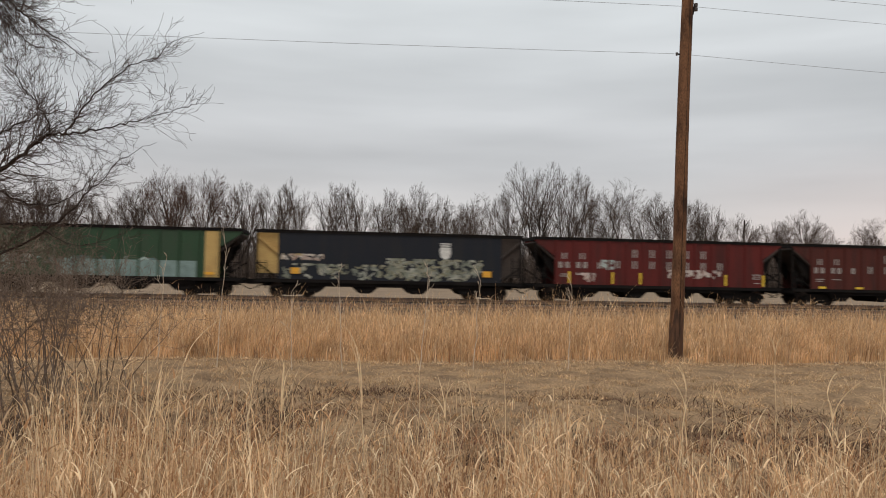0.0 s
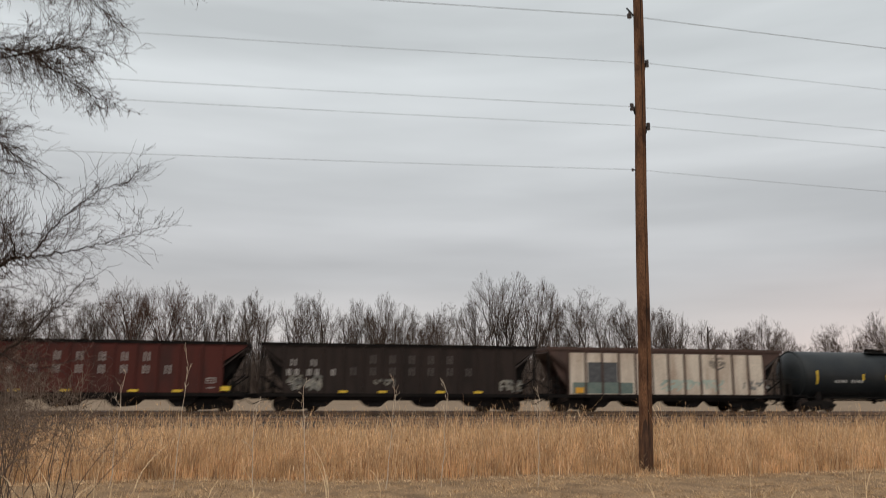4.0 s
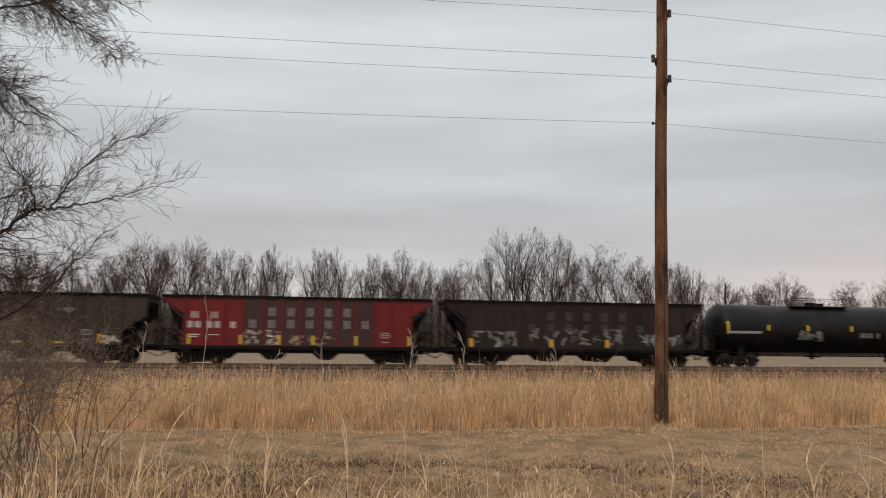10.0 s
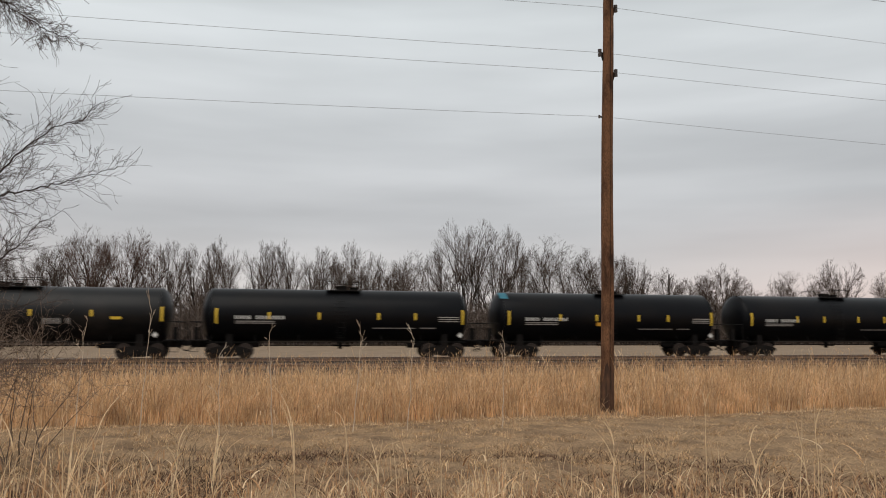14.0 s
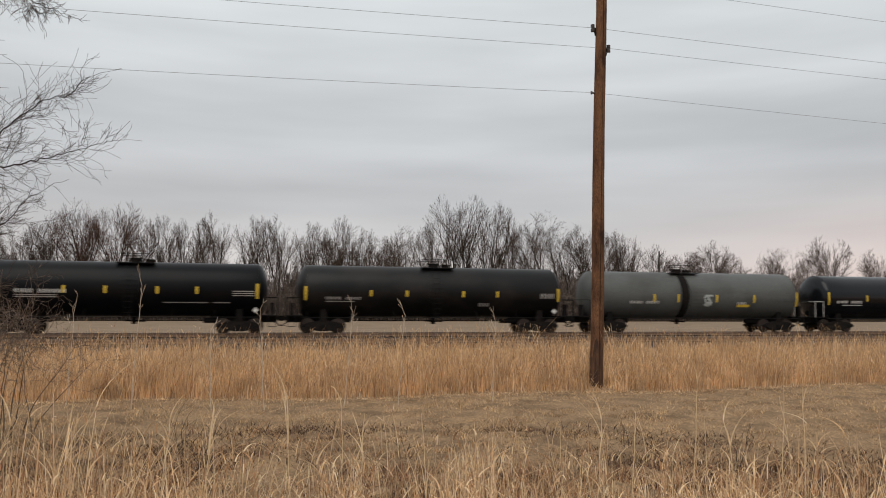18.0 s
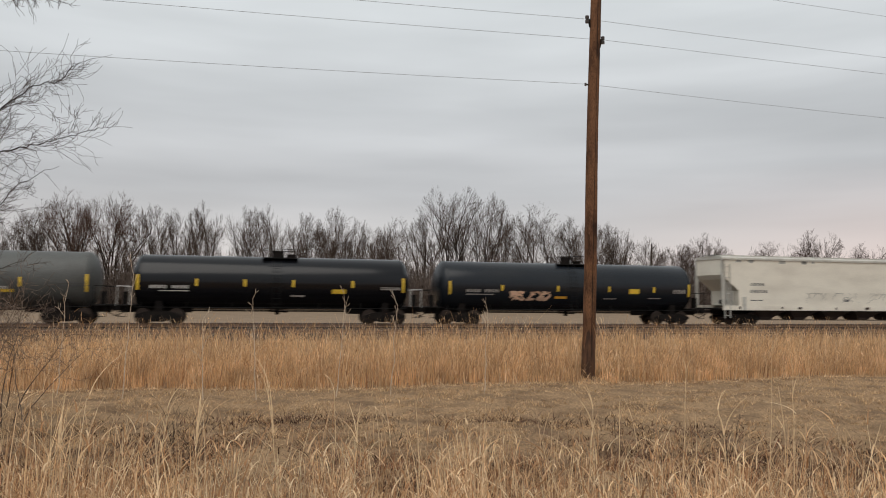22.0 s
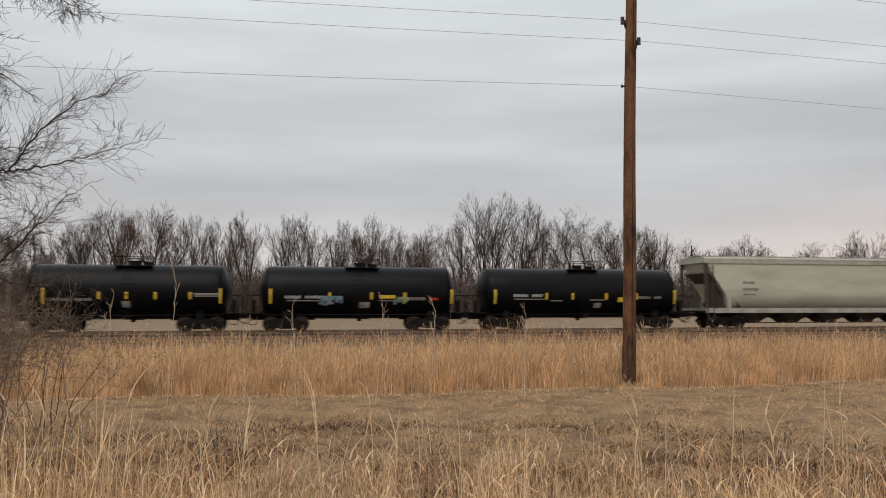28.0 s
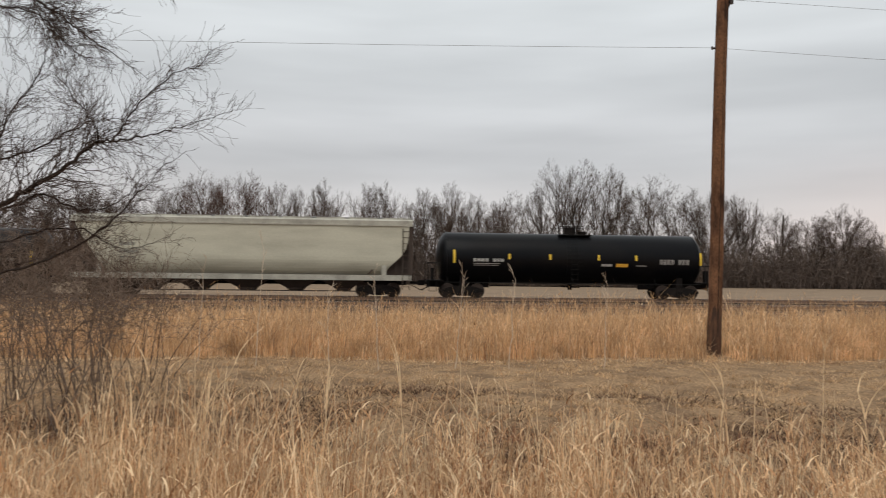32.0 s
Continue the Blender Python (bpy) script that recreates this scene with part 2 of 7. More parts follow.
def from_arrays(name, verts, faces, material, smooth=False):
    me = bpy.data.meshes.new(name)
    verts, faces = np.asarray(verts, np.float32), np.asarray(faces, np.int32)
    k = faces.shape[1]
    me.vertices.add(len(verts))
    me.vertices.foreach_set("co", verts.ravel())
    me.loops.add(faces.size)
    me.loops.foreach_set("vertex_index", faces.ravel())
    me.polygons.add(len(faces))
    me.polygons.foreach_set("loop_start", np.arange(0, faces.size, k, dtype=np.int32))
    if smooth:
        me.polygons.foreach_set("use_smooth", np.ones(len(faces), bool))
    me.update(calc_edges=True)
    me.materials.append(material)
    return me


def box(bm, x0, x1, y0, y1, z0, z1):
    v = [bm.verts.new((x, y, z)) for z in (z0, z1) for y in (y0, y1) for x in (x0, x1)]
    for f in ((0, 2, 3, 1), (4, 5, 7, 6), (0, 1, 5, 4), (2, 6, 7, 3), (0, 4, 6, 2), (1, 3, 7, 5)):
        bm.faces.new([v[i] for i in f])


def prism(bm, outline, y0, y1):
    """An outline of (x, z), wound as seen from -y, made solid from y0 to y1."""
    a = [bm.verts.new((x, y0, z)) for x, z in outline]
    b = [bm.verts.new((x, y1, z)) for x, z in outline]
    bm.faces.new(a)
    bm.faces.new(b[::-1])
    n = len(a)
    for i in range(n):
        bm.faces.new((a[i], b[i], b[(i + 1) % n], a[(i + 1) % n]))


def tube(bm, p, q, r, n=6, r2=None):
    p, q = Vector(p), Vector(q)
    w = (q - p).normalized()
    u = w.cross(Vector((0, 0, 1)) if abs(w.z) < 0.9 else Vector((1, 0, 0))).normalized()
    v = w.cross(u)
    r2 = r if r2 is None else r2
    a = [bm.verts.new(p + r * (u * math.cos(k * 2 * math.pi / n) + v * math.sin(k * 2 * math.pi / n))) for k in range(n)]
    b = [bm.verts.new(q + r2 * (u * math.cos(k * 2 * math.pi / n) + v * math.sin(k * 2 * math.pi / n))) for k in range(n)]
    for k in range(n):
        bm.faces.new((a[k], a[(k + 1) % n], b[(k + 1) % n], b[k]))
    bm.faces.new(a[::-1])
    bm.faces.new(b)


def lathe_x(bm, profile, n=32, y=0.0, z=0.0):
    """A body turned about the x axis through (y, z), from (x, radius)."""
    rings = []
    for x, r in profile:
        rings.append([bm.verts.new((x, y + r * math.sin(k * 2 * math.pi / n), z + r * math.cos(k * 2 * math.pi / n))) for k in range(n)])
    for a, b in zip(rings, rings[1:]):
        for k in range(n):
            bm.faces.new((a[k], b[k], b[(k + 1) % n], a[(k + 1) % n]))
    bm.faces.new(rings[0])
    bm.faces.new(rings[-1][::-1])


def sticks(segs, sides=4):
    """Tapered tubes from rows of p (3), q (3), r0, r1."""
    s = np.asarray(segs, float)
    p, q = s[:, :3], s[:, 3:6]
    w = q - p
    w /= np.linalg.norm(w, axis=1, keepdims=True) + 1e-9
    ref = np.where(np.abs(w[:, 2:3]) < 0.9, [[0.0, 0, 1]], [[1.0, 0, 0]])
    u = np.cross(w, ref)
    u /= np.linalg.norm(u, axis=1, keepdims=True) + 1e-9
    v = np.cross(w, u)
    ang = np.arange(sides) * 2 * np.pi / sides
    ring = np.cos(ang)[None, :, None] * u[:, None] + np.sin(ang)[None, :, None] * v[:, None]
    a = p[:, None] + ring * s[:, 6, None, None]
    b = q[:, None] + ring * s[:, 7, None, None]
    verts = np.concatenate([a, b], 1).reshape(-1, 3)
    base = (np.arange(len(s)) * 2 * sides)[:, None]
    k = np.arange(sides)
    k2 = (k + 1) % sides
    faces = np.stack([base + k, base + k2, base + sides + k2, base + sides + k], -1).reshape(-1, 4)
    return verts, faces


def slips(segs, rng):
    """The finest far twigs: narrow slips, two triangles each, from the rows that sticks() takes."""
    s = np.asarray(segs, float)
    p, q = s[:, :3], s[:, 3:6]
    side = np.cross(q - p, rng.normal(0, 1, p.shape))
    side /= np.linalg.norm(side, axis=1, keepdims=True) + 1e-9
    v = np.stack([p - side * s[:, 6:7], p + side * s[:, 6:7], q + side * s[:, 7:8], q - side * s[:, 7:8]], 1).reshape(-1, 3)
    return v, np.arange(len(v)).reshape(-1, 4)


# ---- plan of the ground: u runs along the railway, v away from it ----
TH = radians(11.67)
ORIGIN = Vector((0, 44.0, 0))
ALONG, ACROSS = Vector((math.cos(TH), math.sin(TH), 0)), Vector((-math.sin(TH), math.cos(TH), 0))
RAIL_Z, SIDING_Z = 0.14, -0.02
TRACK_V, SIDING_V = 1.5, -3.2
BELT_FRONT = -29.4


def place(u, v, z=0.0):
    p = ORIGIN + ALONG * u + ACROSS * v
    return Vector((p.x, p.y, z))


def lie(u, v):
    """Height of the ground."""
    u, v = np.asarray(u, float), np.asarray(v, float)
    z = np.interp(v, [-200, -60, -40, -27, -18, -7, 6, 14, 60, 400], [0.1, 0.05, 0.0, 0.0, -0.25, -0.45, -0.42, -0.25, 0.05, 0.3])
    z = z + 0.035 * np.sin(u * 0.9 + 1.3 * np.sin(v * 0.5)) * np.exp(-((v + 34) / 9) ** 2)
    z = z + 0.03 * np.sin(v * 1.7 + u * 0.37) * np.exp(-((v + 36) / 7) ** 2)
    return z


def xyz(u, v, z):
    u, v = np.asarray(u), np.asarray(v)
    return np.stack([ORIGIN.x + u * ALONG.x + v * ACROSS.x, ORIGIN.y + u * ALONG.y + v * ACROSS.y, z + 0 * u], -1)


def lumps(u, v):
    """Small tussocks of the mown strip."""
    a = np.sin(9.1 * u + 2.0 * np.sin(3.3 * v)) * np.sin(7.3 * v + 2.2 * np.sin(2.7 * u))
    b = np.sin(4.3 * u - 1.7 * v + 1.5 * np.sin(5.1 * v)) * np.sin(5.9 * v + 1.1 * u)
    return 0.018 * a + 0.016 * b


def build_ground():
    us = np.concatenate([[-3000, -1200, -500, -250, -120, -80], np.arange(-60, -21, 3.0), np.arange(-20, 8, 0.08), np.arange(8, 16, 0.8), np.arange(16, 100, 4.0), [120, 200, 400, 900, 3000]])
    vs = np.concatenate([[-3000, -900, -300, -120, -70, -58, -52], np.arange(-46, -40, 0.4), np.arange(-40, -28.6, 0.08), np.arange(-28.5, -24, 0.5), np.arange(-24, 20, 2.0), np.arange(20, 100, 8.0), [110, 150, 250, 500, 1200, 3500]])
    U, V = np.meshgrid(us, vs)
    rng = np.random.default_rng(4)

    def soft(a, times):
        for _ in range(times):
            a = (a + np.roll(a, 1, 0) + np.roll(a, -1, 0) + np.roll(a, 1, 1) + np.roll(a, -1, 1)) / 5
        return a / a.std()
    rough = np.interp(V, [-46, -41, -36, -33, -30, -29.3], [0.0, 1.0, 1.0, 0.6, 0.35, 0.1]) * (np.abs(U + 6) < 15)
    bumps = 0.011 * soft(rng.normal(0, 1, U.shape), 1) + 0.017 * soft(rng.normal(0, 1, U.shape), 5)
    Z = lie(U, V) + rough * bumps + np.where((np.abs(U) < 30) & (V < -24) & (V > -52), 0.5 * lumps(U, V), 0)
    verts = xyz(U, V, Z).reshape(-1, 3)
    nu = len(us)
    i = (np.arange(len(vs) - 1)[:, None] * nu + np.arange(nu - 1)[None]).ravel()
    me = from_arrays("ground", verts, np.stack([i, i + 1, i + nu + 1, i + nu], -1), M_GROUND, smooth=True)
    me.materials.append(M_FIELD)
    far = np.repeat(vs[:-1] > 6, nu - 1).astype(np.int32)
    me.polygons.foreach_set("material_index", far)
    tagged(hang("ground", me), "dry winter field of short tan grass", "ground", kind="structure")


build_ground()


# ---- railway ----
def build_track(v, z, label, ballast):
    thing = new("railway_track")
    tagged(thing, label, "railway track", kind="structure")
    thing.matrix_basis = Matrix.Translation(place(0, v, z)) @ Matrix.Rotation(TH, 4, "Z")
    for y in (-0.755, 0.755):
        bm = bmesh.new()
        prism_yz(bm, [(-0.07, -0.17), (0.07, -0.17), (0.07, -0.155), (0.01, -0.13), (0.01, -0.045), (0.035, -0.035), (0.035, -0.003), (-0.035, -0.003), (-0.035, -0.035), (-0.01, -0.045), (-0.01, -0.13), (-0.07, -0.155)], -300, 400, y)
        rail = part("rail", bm, M_RAIL, thing, "rust-brown steel rail")
        bm = bmesh.new()
        box(bm, -300, 400, y - 0.03, y + 0.03, -0.003, 0.0)
        part("rail_head", bm, M_RAILTOP, rail, "bright worn running surface")
    bm = bmesh.new()
    box(bm, -0.115, 0.115, -1.3, 1.3, -0.36, -0.175)
    me = bpy.data.meshes.new("tie")
    bm.to_mesh(me)
    bm.free()
    me.materials.append(M_TIE)
    rng = random.Random(3)
    for k in range(150):
        tie = hang("tie", me, thing, at=pose((k - 62) * 0.54, rng.uniform(-0.03, 0.03), rng.uniform(-0.01, 0.006), 0, 0, rng.uniform(-1, 1)))
    bm = bmesh.new()
    prism_yz(bm, ballast, -300, 400, 0)
    part("ballast_bed", bm, M_BALLAST, thing, "grey crushed-stone ballast bed")


def prism_yz(bm, outline, x0, x1, dy):
    a = [bm.verts.new((x0, y + dy, z)) for y, z in outline]
    b = [bm.verts.new((x1, y + dy, z)) for y, z in outline]
    n = len(a)
    bm.faces.new(a[::-1])
    bm.faces.new(b)
    for i in range(n):
        bm.faces.new((a[i], a[(i + 1) % n], b[(i + 1) % n], b[i]))


build_track(TRACK_V, RAIL_Z, "main railway track on grey ballast", [(-3.2, -0.75), (3.6, -0.75), (1.8, -0.22), (-1.8, -0.22)])
build_track(SIDING_V, SIDING_Z, "weedy siding track beside the main line", [(-3.4, -0.6), (2.4, -0.6), (1.7, -0.22), (-1.8, -0.22)])


# ---- utility pole and wires ----
POLE_FOOT, POLE_TOP = Vector((3.56, 15.35, 0)), Vector((3.90, 15.42, 13.3))


def on_pole(z):
    return POLE_FOOT.lerp(POLE_TOP, z / 13.3)


def build_pole():
    thing = new("utility_pole")
    tagged(thing, "tall weathered brown wooden utility pole in the dry grass", "utility pole")
    thing.location = POLE_FOOT
    lean = (POLE_TOP - POLE_FOOT)
    bm = bmesh.new()
    rng = random.Random(8)
    rings = []
    for k in range(41):
        c = lean * (k / 40) + Vector((0, 0, -0.15 if k == 0 else 0))
        c += Vector((0.012 * math.sin(k * 0.31), 0.01 * math.sin(k * 0.23 + 1), 0))
        r = 0.137 - 0.040 * k / 40
        rings.append([bm.verts.new(c + Vector((r * math.cos(a * math.pi / 9), r * math.sin(a * math.pi / 9), 0)) * (1 + rng.uniform(-0.025, 0.025))) for a in range(18)])
    for a, b in zip(rings, rings[1:]):
        for k in range(18):
            bm.faces.new((a[k], a[(k + 1) % 18], b[(k + 1) % 18], b[k]))
    bm.faces.new(rings[-1])
    part("shaft", bm, M_POLE, thing, smooth=True)
    # ragged darker band added round the butt, ground wire, cable staples
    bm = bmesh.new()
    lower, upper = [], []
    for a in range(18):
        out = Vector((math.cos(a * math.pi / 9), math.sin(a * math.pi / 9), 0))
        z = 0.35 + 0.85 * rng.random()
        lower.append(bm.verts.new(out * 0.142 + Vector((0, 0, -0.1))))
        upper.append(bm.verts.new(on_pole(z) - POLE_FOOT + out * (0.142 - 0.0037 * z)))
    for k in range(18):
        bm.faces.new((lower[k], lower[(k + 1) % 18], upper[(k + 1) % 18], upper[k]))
    part("preservative_band", bm, M_BUTT, thing, "ragged dark brown band round the foot of the pole", smooth=True)
    bm = bmesh.new()
    rings = []
    for k in range(31):
        z = 0.15 + k * 0.42
        c = on_pole(z) - POLE_FOOT + Vector((0.03, -0.135 + 0.0030 * z, 0))
        rings.append([bm.verts.new(c + 0.006 * Vector((math.cos(a * math.pi / 2), math.sin(a * math.pi / 2), 0))) for a in range(4)])
    for a, b in zip(rings, rings[1:]):
        for k in range(4):
            bm.faces.new((a[k], a[(k + 1) % 4], b[(k + 1) % 4], b[k]))
    part("ground_wire", bm, M_BLACKIRON, thing, "thin dark ground wire stapled to the shaft")
    # insulators on brackets: height, side, and whether on a long arm
    for z, side, arm in ((12.14, -1, 1), (11.74, 1, 1), (9.70, -1, 1), (8.62, 1, 0), (7.59, -1, 0), (7.17, 1, 0), (6.18, -1, 2)):
        p = on_pole(z) - POLE_FOOT
        r = 0.137 - 0.040 * z / 13.3
        out = ALONG * side
        if arm == 1:
            bm = bmesh.new()
            tube(bm, p + out * r + Vector((0, 0, 0.02)), p + out * (r + 0.16) + Vector((0, 0, 0.2)), 0.02, 6)
            bracket = part("bracket", bm, M_BLACKIRON, thing)
            bm = bmesh.new()
            q = p + out * (r + 0.10) + Vector((0, 0, 0.0))
            for dz, rr in ((0.0, 0.05), (0.035, 0.035), (0.055, 0.055), (0.09, 0.03)):
                tube(bm, q + Vector((0, 0, dz - 0.03)), q + Vector((0, 0, dz)), rr, 8)
            part("insulator", bm, M_CERAMIC, bracket, "dark glazed insulator")
        else:
            bm = bmesh.new()
            tube(bm, p + out * (r - 0.02), p + out * (r + 0.05), 0.018, 6)
            if arm == 0:
                tube(bm, p + out * (r + 0.0) + Vector((0, 0, -0.16)), p + out * (r + 0.03) + Vector((0, 0, -0.02)), 0.022, 6)
            bracket = part("bracket", bm, M_BLACKIRON, thing)
            bm = bmesh.new()
            q = p + out * (r + 0.07)
            if arm == 0:
                for dz in (-0.045, 0.045):
                    tube(bm, q + Vector((0, 0, dz - 0.03)), q + Vector((0, 0, dz + 0.03)), 0.042, 8)
                tube(bm, q + Vector((0, 0, -0.03)), q + Vector((0, 0, 0.03)), 0.026, 8)
            else:
                tube(bm, q + Vector((0, 0, -0.03)), q + Vector((0, 0, 0.03)), 0.022, 8)
            part("insulator", bm, M_CERAMIC, bracket, "dark spool insulator")


build_pole()


def build_wires():
    span, run = 52.0, ALONG
    for z, side, arm, sag, r, label in (
        (12.14, -1, 0.26, 0.44, 0.006, "taut dark power line high on the pole"), (11.74, 1, 0.26, 0.44, 0.006, "taut dark power line high on the pole"),
        (9.70, -1, 0.25, 0.46, 0.006, "dark power line on an arm of the pole"), (8.62, 1, 0.20, 0.40, 0.0037, "thin grey service wire"),
        (7.59, -1, 0.20, 0.33, 0.0037, "thin grey service wire"), (7.17, 1, 0.20, 0.30, 0.0037, "thin grey service wire"), (6.18, -1, 0.19, 0.42, 0.0036, "thin low cable on the pole")):
        base = on_pole(z) + run * side * arm + ACROSS * -0.02
        segs = []
        for way in (-1, 1):
            last = None
            for k in range(0, 49):
                s = k / 16
                f = s - math.floor(s)
                drop = 4 * sag * f * (1 - f)
                p = base + run * way * s * span + Vector((0, 0, -drop))
                if last is not None:
                    segs.append((*last, *p, r, r))
                last = p
        v, f = sticks(segs, 5)
        me = from_arrays("overhead_wire", v, f, M_WIRE)
        tagged(hang("overhead_wire", me), label, "wire", group="wires of the pole line")


build_wires()


# ---- trees ----
def grow(segs, twigs, p, way, length, radius, depth, rng, bend=0.25, rise=0.12, fork=(2, 3), spread=(22, 48), shrink=(0.6, 0.8), steps=3, thin=0.012, side=0.5):
    """A bough in short steps, with side shoots, forking at its end."""
    for k in range(steps):
        way = (way + Vector((rng.gauss(0, bend), rng.gauss(0, bend), rng.gauss(rise, bend)))).normalized()
        q = p + way * (length / steps)
        r1 = radius * (1 - 0.35 / steps)
        (twigs if radius < thin else segs).append((*p, *q, radius, r1))
        p, radius = q, r1
        if depth > 0 and k < steps - 1 and rng.random() < side:
            w = turned(way, rng.uniform(35, 65), rng)
            grow(segs, twigs, p, w, length * rng.uniform(0.45, 0.7), radius * 0.5, depth - 1, rng, bend, rise, fork, spread, shrink, steps, thin, side)
    if depth > 0:
        for _ in range(rng.randint(*fork)):
            w = turned(way, rng.uniform(*spread), rng)
            grow(segs, twigs, p, w, length * rng.uniform(*shrink), radius * rng.uniform(0.55, 0.75), depth - 1, rng, bend, rise, fork, spread, shrink, steps, thin, side)


def turned(way, degrees, rng):
    a = way.orthogonal().normalized()
    a = Matrix.Rotation(rng.uniform(0, 2 * math.pi), 3, way) @ a
    return (Matrix.Rotation(radians(degrees), 3, a) @ way).normalized()


def bare_tree(seed, height, spread, stems, twig, lean=(6, 30), low=0.12):
    """Meshes of the wood and the twigs of one leafless tree: long stems fan out of a low fork, with side branches all along."""
    rng = random.Random(seed)
    wood, fine = [], []

    def limb(p, way, length, r, d):
        n = (3, 4, 6, 9)[d]
        for k in range(n):
            out = Vector((p.x, p.y, 0)) * (0.5 / height)
            way = (way + out * 0.25 + Vector((rng.gauss(0, 0.10), rng.gauss(0, 0.10), rng.gauss(0.035, 0.06)))).normalized()
            q = p + way * (length / n)
            (wood if r > 0.034 else fine).append((*p, *q, r, r * 0.9))
            p, r = q, max(r * (0.86 if d > 1 else 0.8), 0.006)
            if d > 0 and k >= (2 if d == 3 else 0):
                for _ in range(2 if d == 1 or rng.random() < 0.45 else 1):
                    if rng.random() < 0.88:
                        w = turned(way, rng.uniform(24, 52), rng)
                        limb(p, (w + Vector((0, 0, 0.12))).normalized(), length * rng.uniform(0.34, 0.6) * (1.1 - 0.35 * k / n), r * (0.62 if d > 1 else 0.75), d - 1)
        for _ in range(2 if d > 0 else 0):
            limb(p, turned(way, rng.uniform(14, 40), rng), length * rng.uniform(0.26, 0.4), r, d - 1)
    fork = Vector((0, 0, low * height))
    for k in range(6):
        a, b = fork * (k / 6), fork * ((k + 1) / 6)
        wood.append((a.x, a.y, a.z - (0.3 if k == 0 else 0), *b, height * (0.0190 - 0.00142 * k), height * (0.01758 - 0.00142 * k)))
    turn = rng.uniform(0, 6.28)
    for k in range(stems):
        a = turn + 2 * math.pi * (k + rng.uniform(-0.3, 0.3)) / stems
        t = math.tan(radians(rng.uniform(*lean)))
        limb(fork, Vector((math.cos(a) * t, math.sin(a) * t, 1)).normalized(), height * rng.uniform(0.5, 0.72), height * 0.0105, 3)
    wood, fine = np.array(wood), np.array(fine)
    kz = height / np.quantile(fine[:, 5], 0.998)
    kx = spread / np.quantile(np.hypot(fine[:, 3], fine[:, 4]), 0.8)
    for m in (wood, fine):
        m[:, [2, 5]] *= kz * 1.04
        m[:, [0, 1, 3, 4]] *= kx

    def inside(m):
        """The crown opens like a fan from the fork and closes in an uneven dome."""
        out, z = np.hypot(m[:, 3], m[:, 4]) / spread, m[:, 5] / height
        a = np.arctan2(m[:, 4], m[:, 3])
        dome = 1 + 0.09 * np.sin(3 * a + seed) + 0.06 * np.sin(7 * a + 2 * seed)
        return np.where(z > 0.62, out ** 2 + ((z - 0.62) / 0.39) ** 2 < dome, out < 0.12 + 0.9 * np.clip((z - 0.5 * low) / 0.56, 0, 1) ** 0.8)
    fine = fine[inside(fine)]
    fine[:, 6:] = np.clip(fine[:, 6:], 0.007, 0.034)
    return from_arrays("trunk", *sticks(wood, 5), M_BARK, True), from_arrays("crown", *slips(fine, np.random.default_rng(seed)), twig)


def stand_tree(name, meshes, m, label, group):
    thing = new(name)
    thing.matrix_basis = m
    tagged(thing, label, "tree", group)
    hang("trunk", meshes[0], thing)
    hang("crown", meshes[1], thing, "fine leafless twigs")
    return thing


TALL = [bare_tree(100 + k, 16.0, 5.8, 8, M_TWIG_FAR, (4, 50), 0.10) for k in range(2)]
MID = [bare_tree(200 + k, 13.0, 3.5 + 0.4 * (k % 3), 5 + k % 2, M_TWIG_FAR, (3, 44)) for k in range(6)]
RUDDY = [bare_tree(240 + k, 13.0, 3.9, 7, M_TWIG_RED, (3, 44)) for k in range(2)]
LOW = [bare_tree(300 + k, 9.5, 3.4, 5, M_TWIG_FAR, (4, 46)) for k in range(3)]


